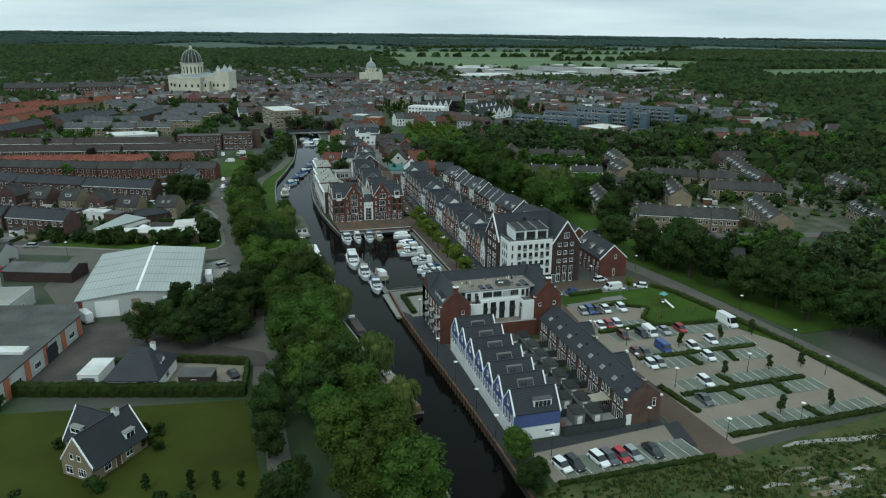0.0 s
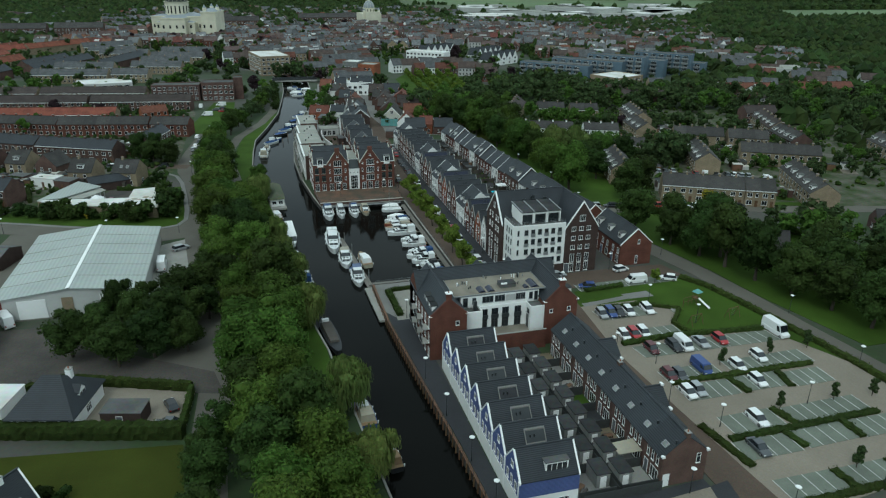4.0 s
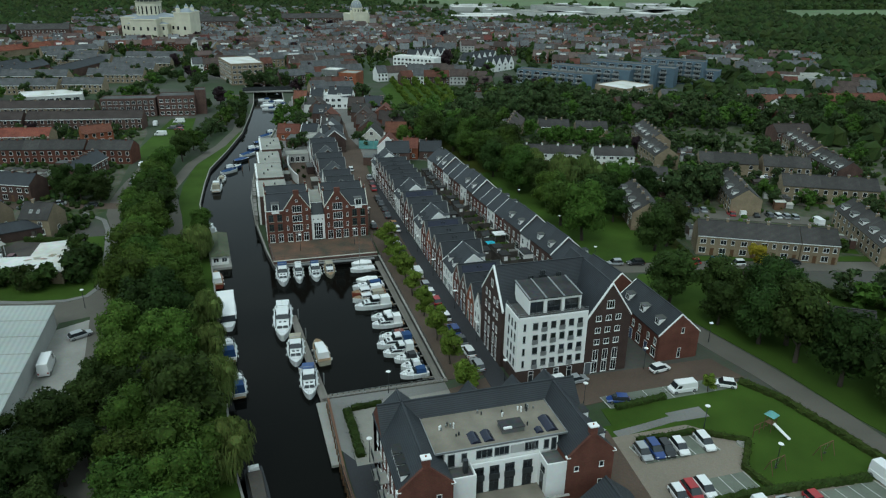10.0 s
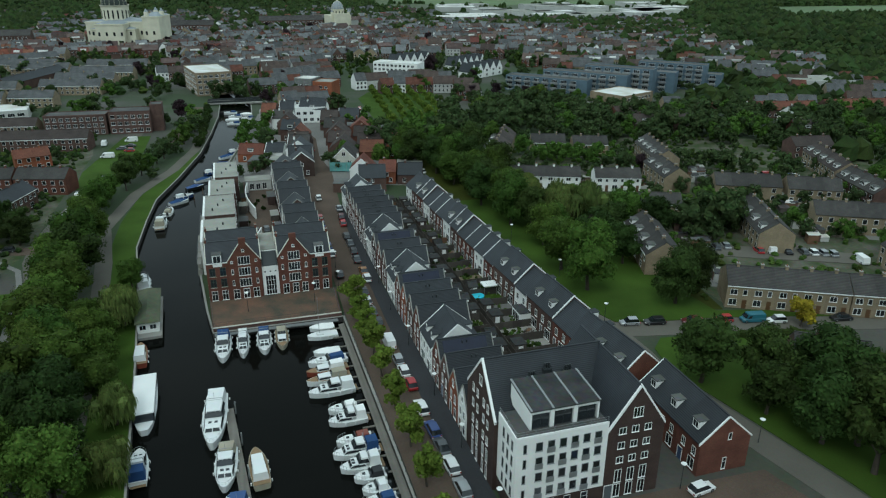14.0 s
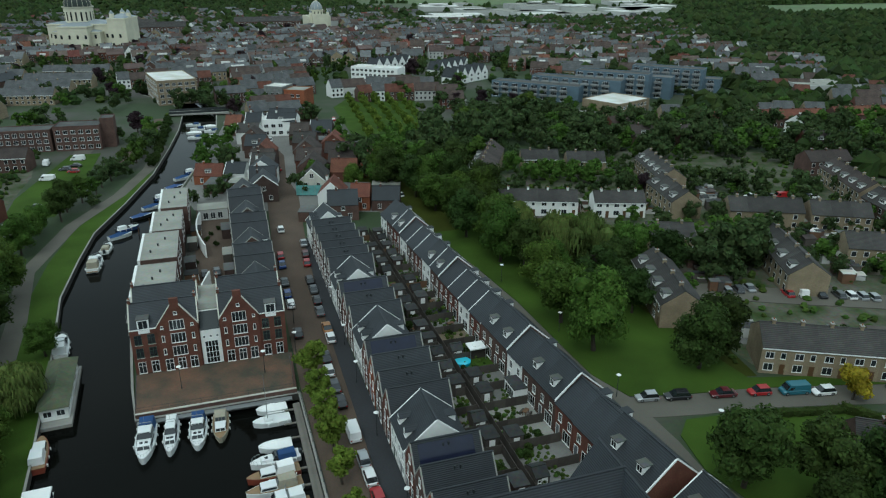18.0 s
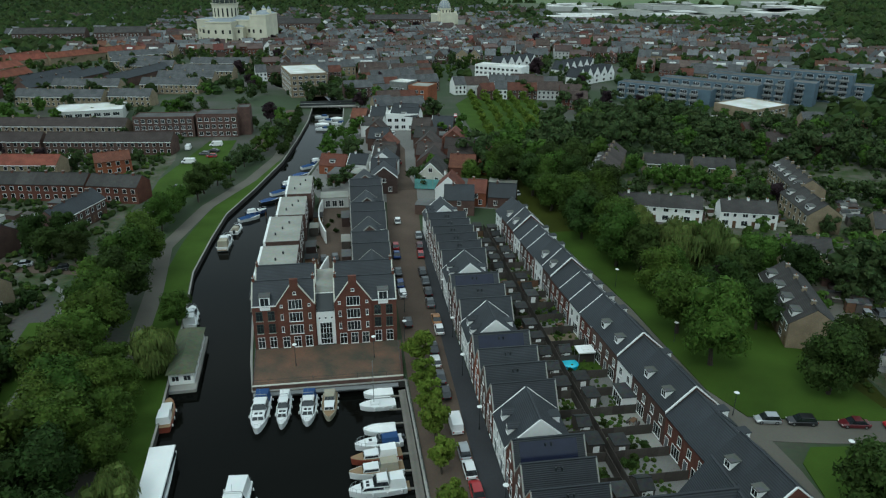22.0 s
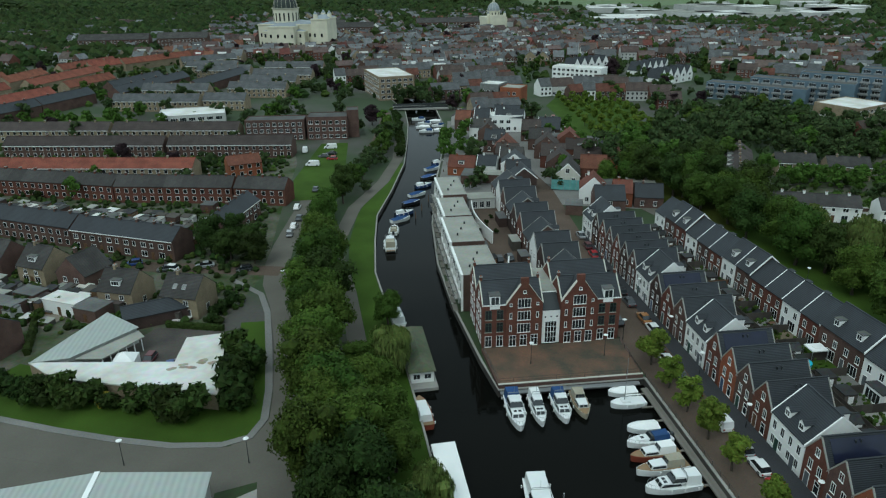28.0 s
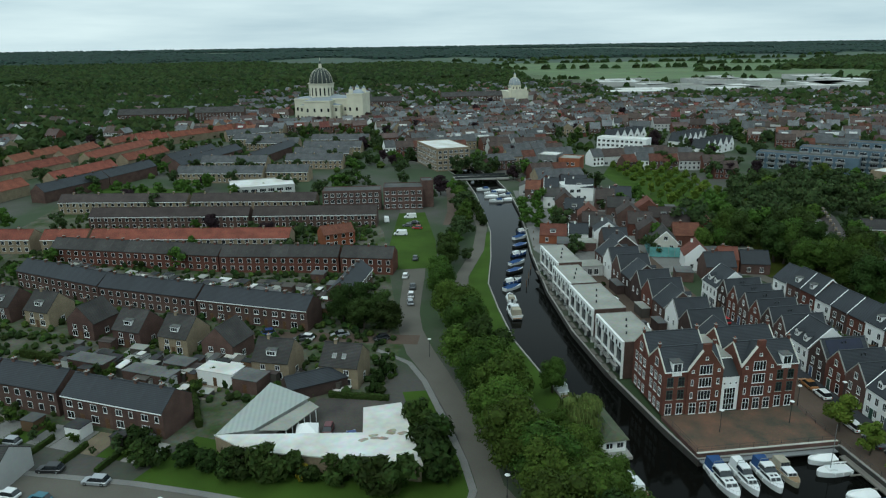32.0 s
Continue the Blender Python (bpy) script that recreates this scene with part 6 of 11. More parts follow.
for a, b in (((-148.7, 286), (-103.3, 277)), ((-142.8, 320.6), (-105, 313)), ((-102, 281), (-79.7, 276)), ((-147.6, 449), (-110.7, 466)), ((-95, 318), (-62, 311)), ((-92, 345), (-58, 338)), ((-128, 400), (-92, 392)), ((-140, 424), (-104, 416)), ((-88, 372), (-50, 364)), ((-84, 408), (-44, 400))):
    long_row(a, b, 8.5, 5.2, 8.4, BRICK_BEIGE, SLATE_HAZED, GR)
slab("lawn_school", [(-187, 285), (-176, 247), (-127, 244), (-130, 263)], 0, 0.041, GRASS, "mown school lawn between terraces", "grass")
# short row end-on to the street
terrace_row((-58.5, 84.0), (-52.5, 104.0), 7.0, 5.2, 5.4, 8.0, BRICK_BROWN, TILE, LB, "end-on terrace", 2)


def villa_house(x, y, ang, w, d, eave, ridge, axis, wall, roof, label, dorm=True, chim=True, sky=False):
    wins = [("S", w * 0.28, 0.7, 1.6, 1.5, 2, 1), ("S", w * 0.72, 0.7, 1.6, 1.5, 2, 1), ("S", w * 0.3, eave - 2.0, 1.1, 1.2, 2, 1), ("S", w * 0.7, eave - 2.0, 1.1, 1.2, 2, 1), ("E", d * 0.5, 0.8, 1.2, 1.4, 2, 1), ("W", d * 0.5, 0.8, 1.2, 1.4, 2, 1)]
    if eave < 4:
        wins = wins[:2] + wins[4:]
    u = w * 0.5
    dorms = [("S", u, 0.9, 2.2, 1.3, 1.8, WHITE, FELT, 3)] if dorm and axis == "x" else ()
    skies = [("S", w * 0.35, 1.6), ("S", w * 0.6, 1.6)] if sky and axis == "x" else ()
    return house("detached_house", label, pose(x, y, 0, 0, 0, ang), w, d, eave, ridge, axis, wall, roof, wins, [("S", w * 0.5, 1.0, 2.1, DOOR_MATS[3])], chims=[(w * 0.3, d * 0.5, ridge - 0.3, 1.1)] if chim else (), dorms=dorms, skies=skies, over=0.35)


villa_house(-66.0, 41.5, -20, 8.5, 8.0, 5.0, 8.4, "x", BRICK_BEIGE, TILE_GREY, "beige brick house with two roof windows", False, True, True)
villa_house(-80.5, 47.0, -20, 8.5, 8.0, 4.6, 8.2, "x", BRICK_BEIGE, TILE_GREY, "beige brick house with grey tiled roof", True)
for i, (x, y) in enumerate(((-93.0, 60.5), (-104.0, 66.5), (-116.0, 72.5), (-129.0, 80.0), (-143.0, 90.0), (-155.0, 96.0))):
    villa_house(x, y - 2, -27, 8.2, 8.4, 4.6, 8.4, "y" if i % 3 == 0 else "x", (BRICK_BROWN, BRICK_BEIGE, BRICK_BROWN)[i % 3], TILE_GREY, "brick semi-detached house with a wide roof dormer", i % 3 != 0)
# white-roofed sheds and garages between the rows
for x, y, w_, d_, h_, ang in ((-92, 47, 9, 4.5, 3.2, -27), (-100, 52, 6, 4, 3.0, -27), (-84, 42, 6, 5, 3.0, -27), (-108, 50, 12, 4, 2.8, -27), (-122, 58, 10, 4, 2.8, -27), (-76, 90, 5, 3.5, 2.6, -25), (-84, 95, 4, 3.5, 2.6, -25), (-95, 101, 6, 3.5, 2.6, -27), (-110, 108, 5, 3.5, 2.6, -30), (-122, 114, 6, 3.5, 2.6, -30), (-66, 99, 5, 4, 2.7, -15), (-71, 110, 4, 4, 2.6, -15), (-140, 124, 6, 4, 2.6, -30), (-70, 132, 5, 4, 2.6, -10), (-84, 134, 5, 4, 2.6, -10), (-104, 137, 6, 4, 2.6, -15), (-128, 143, 6, 4, 2.6, -15)):
    flat_house("garden_shed", "small flat-roofed brick garage behind the houses", pose(x, y, 0, 0, 0, ang), w_, d_, h_, BRICK_BROWN if w_ != 9 else PLASTER, FELT if (x + y) % 5 > 0 else FELT_WHITE, [], [("S", w_ / 2, 0.9, 2.0, DOOR_MATS[3])], 0.15, category="shed")
# three-storey flats towards the bridge
flat_house("flats", "brown brick three-storey flats with flat roof", pose(-44, 203, 0, 0, 0, -5), 17, 11, 9.5, BRICK_BROWN, FELT, [("S", 1.6 + 2.8 * i, z, 1.7, 1.5, 2, 1) for i in range(6) for z in (0.8, 3.8, 6.7)], category="flats")
flat_house("flats", "grey-brown brick three-storey terraced flats", pose(-70, 205, 0, 0, 0, -4), 25, 10, 8.5, BRICK_BROWN, FELT, [("S", 1.5 + 2.7 * i, z, 1.6, 1.6, 2, 1) for i in range(9) for z in (0.6, 3.4, 6.1)], category="flats")
flat_house("stair_tower", "tall brown brick stair tower", pose(-27, 205, 0), 5, 8, 11.5, BRICK_BROWN, FELT, [], category="tower")
flat_house("sports_hall", "pale low hall with a light sheet roof", pose(-114, 238.5, 0, 0, 0, 9), 30, 20, 5.0, PLASTER_GREY, FELT_WHITE, [("S", 3 + 4 * i, 2.5, 3.0, 1.6, 3, 1) for i in range(7)], category="hall")
flat_house("flats", "grey four-storey flats with balconies", pose(-9.6, 292, 0, 0, 0, 12), 20, 36, 12.5, BRICK_BEIGE, FELT_WHITE, [(f, 2 + 3.2 * i, z, 2.0, 1.6, 2, 1) for f, k in (("S", 6), ("W", 11)) for i in range(k) for z in (1, 4, 7, 9.8)], category="flats")

# flat-roofed corner building with white membrane roof
s = Mesh()
s.prism([(-83.4, 19.1), (-57.7, 15.6), (-57.0, 24.5), (-50.2, 25.4), (-48.3, 4.5), (-77.0, 13.5)], 0, 3.1, BRICK_BEIGE)
fl = thing("low_building", "low flat-roofed building with stained white membrane roof", "building", mesh=s)
s = Mesh()
s.prism([(-83.6, 19.3), (-57.5, 15.9), (-57.2, 24.8), (-50.0, 25.7), (-48.0, 4.2), (-77.2, 13.2)], 3.1, 3.35, FELT_WHITE)
part("roof", s, fl)
s = Mesh()
s.prism([(-83.3, 18.9), (-76.7, 19.6), (-67.4, 30.2), (-75.6, 37.8)], 3.36, 3.5, METAL_ROOF)
part("sheet_roof", s, fl, label="pale grey corrugated sheet roof")
s = Mesh()
s.prism([(-82.9, 19.2), (-77.0, 19.9), (-67.9, 30.2), (-75.6, 37.3)], 0, 3.3, PLASTER_GREY)
part("wing", s, fl)
s = Mesh()
for k in range(6):
    u = k / 5
    s.box(-71.2 + 5.0 * u - 0.08, 19.8 + 7.0 * u - 0.08, 0, -71.2 + 5.0 * u + 0.08, 19.8 + 7.0 * u + 0.08, 2.9, WHITE)
s.prism([(-76.0, 20.0), (-71.0, 19.4), (-65.6, 27.0), (-67.4, 29.6)], 2.9, 3.05, FELT_LIGHT)
part("carport", s, fl, label="open carport with a stained sheet roof")
s = Mesh()
rust = mat("rusty_roof_stain", (0.23, 0.17, 0.11), 0.9, 0.5, 2, 12, 0.1, tint=(0.4, 0.36, 0.3))
for k in range(7):
    x0, y0 = -57.5 + 1.15 * k + 0.5 * math.sin(k * 2.1), 13.4 + 0.9 * math.sin(k * 1.7) + 0.3 * k
    s.prism([(x0 + (0.9 + 0.3 * math.sin(q + k)) * math.cos(q), y0 + (0.55 + 0.2 * math.sin(2 * q + k)) * math.sin(q)) for q in [math.tau * j / 9 for j in range(9)]], 3.353, 3.364 + 0.001 * k, rust)
part("roof_stain", s, fl, label="rusty puddle stains on the membrane")
slab("yard_low_building", [(-76, 20), (-57.6, 16), (-56.8, 25), (-50, 26), (-52, 33), (-66, 36)], 0.0, 0.0445, YARD, "worn asphalt yard behind the flat roof", "yard")
house("garden_house", "dark tiled outbuilding behind the flat roof", pose(-72, 35, 0, 0, 0, 20), 14, 5, 2.8, 4.6, "x", BRICK_DARK, TILE)
thing("garden_tent", "white peaked party tent in the yard", "tent", mesh=None)
tent = bpy.data.objects["garden_tent"]
tent.matrix_basis = pose(-67.5, 20.5, 0)
s = Mesh()
for k in range(4):
    c, c2 = [(2.0 * a, 2.0 * b) for a, b in ((-1, -1), (1, -1), (1, 1), (-1, 1))][k], [(2.0 * a, 2.0 * b) for a, b in ((1, -1), (1, 1), (-1, 1), (-1, -1))][k]
    s.face([(*c, 2.2), (*c2, 2.2), (0, 0, 3.6)], WHITE)
part("canopy", s, tent)
s = Mesh()
s.box(-2.0, -2.0, 0, 2.0, 2.0, 2.2, WHITE)
part("tent_wall", s, tent)

# storage hall with pale sheet roof
hall = thing("storage_hall", "large pale storage hall with a low-pitched sheet-metal roof", "hall", m=pose(-73.8, -57.0, 0))
W, D, E, R = 28.3, 39.2, 4.7, 6.2
part("wall", gable_shell(W, D, E, R, "y", PLASTER_GREY), hall)
part("roof", gable_roof(W, D, E, R, "y", METAL_ROOF, 0.5, 0.4, 0.18), hall)
for x, w_ in ((4, 5.5), (12.5, 2.2), (20, 6.5)):
    s = Mesh()
    s.box(x, -0.12, 0, x + w_, 0.0, 4.2, WHITE if w_ > 3 else BRICK_BEIGE)
    part("sliding_door", s, hall, label="large pale sliding door")
s = Mesh()
s.box(0.05, -0.15, 0, 1.2, 0, 4.4, mat("dark_red_cladding", (0.16, 0.03, 0.03), 0.6))
part("red_panel", s, hall)
for k in range(1, 6):
    # overlapping sheet edges, darkened by dirt
    for x0, z0, x1, z1 in ((-0.4, E - 0.04, W / 2 - 0.4, R - 0.04), (W + 0.4, E - 0.04, W / 2 + 0.4, R - 0.04)):
        s = Mesh()
        y = D * k / 6
        s.solid([(x0, y, z0 + 0.185), (x1, y, z1 + 0.185), (x1, y + 0.22, z1 + 0.185), (x0, y + 0.22, z0 + 0.185)], (0, 0, 0.03), FELT_LIGHT)
        part("sheet_lap", s, hall)
s = Mesh()
s.box(W / 2 - 0.35, -0.4, R + 0.14, W / 2 + 0.35, D + 0.4, R + 0.32, WHITE)
part("ridge_light", s, hall, label="pale translucent ridge strip")
# industrial unit with orange panels
ORANGE = mat("orange_cladding", (0.42, 0.16, 0.08), 0.6, 0.15)
unit = thing("industrial_unit", "low industrial building with orange and grey cladding", "building")
s = Mesh()
s.prism([(-71.2, -66.5), (-73.3, -59.3), (-104, -53.5), (-112, -90), (-79.2, -99.5)], 0, 4.4, PLASTER_GREY)
part("wall", s, unit)
s = Mesh()
s.prism([(-71.0, -66.6), (-73.1, -59.0), (-104.3, -53.2), (-112.3, -90.2), (-79.1, -99.8)], 4.4, 4.75, FELT)
part("roof", s, unit)
s = Mesh()
s.prism([(-77.5, -84), (-104, -77), (-105, -80), (-78, -87)], 4.76, 5.3, FELT_WHITE)
part("roof_light", s, unit, label="pale raised roof light")
_e0, _e1 = Vector((-71.15, -66.5)), Vector((-79.15, -99.5))
_ea = math.degrees(math.atan2((_e1 - _e0).y, (_e1 - _e0).x))
for i in range(9):
    p = _e0.lerp(_e1, (i + 0.35) / 9)
    s = Mesh()
    if i % 2 == 0:
        s.box(-0.9, -0.02, 0, 0.9, 0.12, 4.35, ORANGE)
        part("orange_panel", s, unit, pose(p.x, p.y, 0, 0, 0, _ea))
    else:
        window(unit, pose(p.x, p.y, 1.1, 0, 0, _ea + 180), 2.4, 1.3, 3, 1)
p = _e0.lerp(_e1, 0.42)
s = Mesh()
s.box(-2.2, -0.02, 0, 2.2, 0.2, 3.6, FRAME_DARK)
part("roller_door", s, unit, pose(p.x, p.y, 0, 0, 0, _ea))
for x, y, ang, w_, d_ in ((-118, -6, -15, 14, 10), (-116, -36, -12, 16, 10), (-128, 14, -15, 12, 9)):
    house("workshop", "grey workshop with low tiled roof", pose(x, y, 0, 0, 0, ang), w_, d_, 3.6, 6.4, "x", PLASTER_GREY, TILE_GREY, [("S", w_ * k, 0.9, 1.6, 1.4, 2, 1) for k in (0.2, 0.5, 0.8)])
flat_house("workshop", "grey flat-roofed workshop beside the yard", pose(-106, -52, 0, 0, 0, -10), 17, 13, 4.2, PLASTER_GREY, FELT_LIGHT, [("S", 4, 1, 2, 1.2, 2, 1), ("E", 6, 1, 2, 1.2, 2, 1)], category="building")
house("site_hut", "long dark shed at the street corner", pose(-100, -22, 0, 0, 0, -18), 20, 9, 3.0, 4.4, "x", BRICK_DARK, FELT)


def hip_house(x, y, ang, w, d, eave, ridge, wall, roof, label):
    ob = thing("villa", label, "house", m=pose(x, y, 0, 0, 0, ang))
    s = Mesh()
    s.box(0, 0, 0, w, d, eave, wall)
    part("wall", s, ob)
    s, o, r = Mesh(), 0.5, (w - d) / 2 if w > d else 0.3
    k = min(w, d) / 2
    a, b = (k * 0.7, d / 2, ridge), (w - k * 0.7, d / 2, ridge)
    c = [(-o, -o, eave - 0.2), (w + o, -o, eave - 0.2), (w + o, d + o, eave - 0.2), (-o, d + o, eave - 0.2)]
    for q in ((c[0], c[1], b, a), (c[1], c[2], b), (c[2], c[3], a, b), (c[3], c[0], a)):
        s.solid(list(q), (0, 0, 0.2), roof)
    part("roof", s, ob)
    for f, u in (("S", w * 0.25), ("S", w * 0.7), ("E", d * 0.5), ("W", d * 0.5)):
        window(ob, face_pose(f, w, d, u, 0.7), 1.7, 1.4, 3, 2)
    part("chimney", chimney_data(0.9, 0.9, 1.7, WHITE), ob, pose(w * 0.72, d * 0.62, ridge - 1.2))
    return ob


v = house("villa", "brown brick villa with steep dark roof, white verges and chimney", pose(-62.9, -126.2, 0, 0, 0, -38), 6.6, 11.5, 2.9, 7.4, "y", BRICK_BEIGE, TILE, [("S", 1.6, 0.6, 1.5, 1.4, 2, 2), ("S", 4.4, 0.6, 1.7, 1.4, 3, 2), ("S", 2.5, 3.4, 0.8, 1.0), ("S", 4.1, 3.4, 0.8, 1.0), ("E", 3.0, 0.7, 1.4, 1.3, 2, 2), ("E", 7.5, 0.7, 1.4, 1.3, 2, 2)], [("E", 5.2, 1.0, 2.1, DOOR_MATS[3])], verges=(0, 1), over=0.5, wide=0.24)
part("wing_wall", gable_shell(8.5, 6.4, 2.9, 7.2, "x", BRICK_BEIGE), v, pose(-5.2, 5.0, 0))
part("wing_roof", gable_roof(8.5, 6.4, 2.9, 7.2, "x", TILE, 0.5), v, pose(-5.2, 5.0, 0))
part("wing_verge", verge(8.5, 6.4, 2.9, 7.2, "x", 0, WHITE, 0.24, 0.22, 0.5), v, pose(-5.2, 5.0, 0))
part("chimney", chimney_data(0.9, 0.9, 1.5, WHITE), v, pose(3.3, 8.6, 6.6))
dormer(v, pose(-2.8, 5.4, 3.6), 2.4, 1.2, 1.8, WHITE, FELT_LIGHT, 2)
dormer(v, pose(6.2, 8.5, 3.2, 0, 0, 90), 2.0, 1.5, 1.8, WHITE, FELT_LIGHT, 2)
v = hip_house(-60.5, -99.5, -14, 10.0, 11.0, 3.0, 7.4, PLASTER, TILE, "white house with black glazed hipped roof")
dormer(v, pose(9.4, 5.5, 3.2, 0, 0, 90), 2.2, 1.6, 2.4, WHITE, TILE, 2, True)
skylight(v, pose(3.5, 2.2, 4.7, 38), 1.0, 1.3)
skylight(v, pose(6.2, 2.2, 4.7, 38), 1.0, 1.3)
flat_house("garage", "white flat-roofed garage beside the black-roofed house", pose(-66.5, -95.5, 0, 0, 0, -14), 4.2, 7.5, 2.8, PLASTER, FELT_WHITE, [], [("S", 2.1, 2.6, 2.2, DOOR_MATS[2])], 0.15, category="garage")
flat_house("garden_shed", "dark flat-roofed garden pavilion", pose(-47.0, -101.0, 0, 0, 0, -14), 6.5, 4.0, 2.6, BRICK_DARK, FELT, [], [("S", 3.0, 0.9, 2.0, DOOR_MATS[2])], 0.1, category="shed")


# ---- suburb on the right ----
SB = "beige brick terraced house with weathered brown roof"
terrace_row((107.0, -15.0), (129.5, -26.5), 9.0, 5.6, 5.4, 8.2, BRICK_BEIGE, TILE_GREY, SB, "beige terrace on the street")
terrace_row((129.7, -26.6), (138.0, -30.6), 9.0, 5.6, 5.4, 8.2, BRICK_BEIGE, TILE_GREY, SB, "beige terrace on the street")
terrace_row((161.2, 18.0), (187.0, 4.8), 9.0, 5.6, 5.4, 8.2, BRICK_BEIGE, TILE_GREY, SB, "beige terrace on the green", 1)
terrace_row((152.7, 50.7), (171.4, 42.4), 9.0, 5.6, 5.2, 8.0, BRICK_BEIGE, TILE_GREY, SB, "northern beige terrace", 1)
terrace_row((172.3, 41.0), (186.5, 33.6), 9.0, 5.6, 5.2, 8.0, BRICK_BEIGE, TILE_GREY, SB, "northern beige terrace", 1)
WL = "low pale terraced house with weathered grey roof"
terrace_row((94.2, 80.4), (116.2, 71.9), 8.0, 5.6, 4.6, 7.0, PLASTER, TILE_GREY, WL, "pale low terrace")
terrace_row((120.4, 69.9), (134.8, 65.1), 8.0, 5.6, 4.6, 7.0, PLASTER, TILE_GREY, WL, "pale low terrace")
terrace_row((119.8, 41.8), (131.4, 37.1), 8.0, 5.6, 4.6, 7.0, BRICK_BEIGE, TILE_GREY, WL, "pale low terrace")
terrace_row((119.8, 121.5), (132.7, 117.3), 8.0, 6.0, 4.6, 7.2, BRICK_BEIGE, TILE_GREY, WL, "low terrace behind the garages")
terrace_row((134.3, 114.2), (147.4, 109.9), 8.0, 6.0, 4.6, 7.2, BRICK_BEIGE, TILE_GREY, WL, "low terrace behind the garages")
terrace_row((215.0, 86.0), (231.0, 83.0), 9.0, 5.6, 5.2, 8.0, BRICK_BROWN, TILE_BROWN, SB, "northern beige terrace", 1)
NB = "beige brick terraced house with end gable and box dormer"


def ridge_row(far, near, wall, roof, detail=1):
    """A row that runs towards the south, given by its ridge line."""
    a, b = Vector(far), Vector(near)
    d = (b - a).normalized()
    o = Vector((d.y, -d.x)) * 4.5
    terrace_row(tuple(a + o), tuple(b + o), 9.0, 6.0, 5.3, 8.4, wall, roof, NB, "terraces running north", detail, True, True)


for far, near, wall, roof, det in (((115.2, 138.5), (95.3, 101.0), BRICK_BEIGE, TILE_BROWN, 1), ((163.4, 108.6), (156.0, 82.6), BRICK_BEIGE, TILE_GREY, 1), ((150.2, 81.0), (145.6, 60.6), BRICK_BEIGE, TILE_GREY, 1), ((149.9, 31.6), (139.7, 7.8), BRICK_BEIGE, TILE_GREY, 1), ((111.0, 26.4), (103.6, 3.7), BRICK_BEIGE, TILE_GREY, 2), ((217.6, 78.6), (205.8, 50.9), BRICK_BEIGE, TILE_BROWN, 1), ((202.9, 48.0), (197.0, 27.0), BRICK_BROWN, TILE_GREY, 1), ((164.6, -6.4), (151.6, -36.0), BRICK_BEIGE, TILE_GREY, 1), ((232.0, 24.0), (222.0, -4.0), BRICK_BEIGE, TILE_GREY, 1), ((200.0, -22.0), (186.0, -52.0), BRICK_BEIGE, TILE_GREY, 1)):
    ridge_row(far, near, wall, roof, det)
for x, y, ang, w_, wall, roof in ((196, 132, 25, 11, BRICK_BROWN, TILE_BROWN), (238, 112, -18, 12, BRICK_RED, TILE_BROWN), (178, 142, -20, 10, BRICK_BROWN, TILE_BROWN), (246, 150, 20, 10, PLASTER, TILE_BROWN), (262, 138, 20, 10, PLASTER, TILE_BROWN)):
    villa_house(x, y, ang, w_, 9, 4.6, 8.2, "x", wall, roof, "brown brick house with steep brown roof among trees", True)
for x, y, ang in ((101.5, -41.5, -34), (101.0, -61.5, -30), (150, -58, -30)):
    villa_house(x, y, ang, 13, 8.5, 2.9, 6.4, "x", BRICK_BROWN, TILE_GREY, "low brick bungalow with dark roof and wide dormer")

# ---- block between canal flats and street ----
COURT_CARS, COURT_SHRUBS = [], []
for i in range(10):
    y = 36.5 + i * 7.4
    w_, x0 = 6.9, 17.6 + 0.05 * i
    wall = (BRICK_BROWN, BRICK_DARK, PLASTER, BRICK_BROWN, BRICK_RED, BRICK_DARK, BRICK_DARK, BRICK_BROWN, PLASTER, BRICK_BROWN)[i]
    ax = "x" if i % 3 else "y"
    wins = [("E", w_ * u, z, 0.9, 1.5, 2, 1) for u in (0.25, 0.7) for z in (0.7, 3.2)] + [("W", w_ * u, 3.2, 0.9, 1.4, 2, 1) for u in (0.3, 0.7)]
    house("town_house", {"white_plaster": "white plastered", "dark_brick": "dark brick", "brown_brick": "brown brick", "red_brick": "red brick"}[wall.name] + " street house with dark roof", pose(x0, y, 0), 8.6 + 0.12 * i, w_, 5.6, 9.4, ax, wall, TILE, wins, [("E", w_ * 0.48, 0.95, 2.2, DOOR_MATS[i % 4])], verges=(0, 1), verge_mat=CONCRETE, dorms=[("E", w_ * 0.5, 0.8, 1.3, 1.3, 1.6, WHITE, TILE, 2, True)] if ax == "y" else (), group="west side of the basin street")
for i, (x, y, w_, d_, h_) in enumerate(((6.2, 36.5, 2.6, 4.0, 2.5), (6.2, 42.0, 2.4, 5.0, 2.3), (6.3, 49.0, 2.6, 3.6, 2.4), (6.3, 56.5, 3.0, 3.0, 2.3), (6.3, 64.0, 2.4, 4.2, 2.4), (6.8, 78.0, 2.2, 4.0, 2.3), (7.6, 86.0, 2.4, 4.5, 2.4), (15.2, 56.0, 2.2, 4.4, 2.6), (15.2, 66.0, 2.2, 5.0, 2.6), (15.0, 42.5, 2.3, 3.2, 2.5), (15.4, 84.0, 2.2, 6.0, 2.6))):
    flat_house("annex", "low flat-roofed annex in the courtyard", pose(x, y, 0.13), w_, d_, h_, (WOOD_BROWN, BRICK_DARK, WOOD_GREY)[i % 3], (FELT_DARK, FELT, FELT_LIGHT)[i % 3], [("E", d_ / 2, 0.5, 1.4, 1.6, 2, 1)], category="annex", group="courtyard annexes")
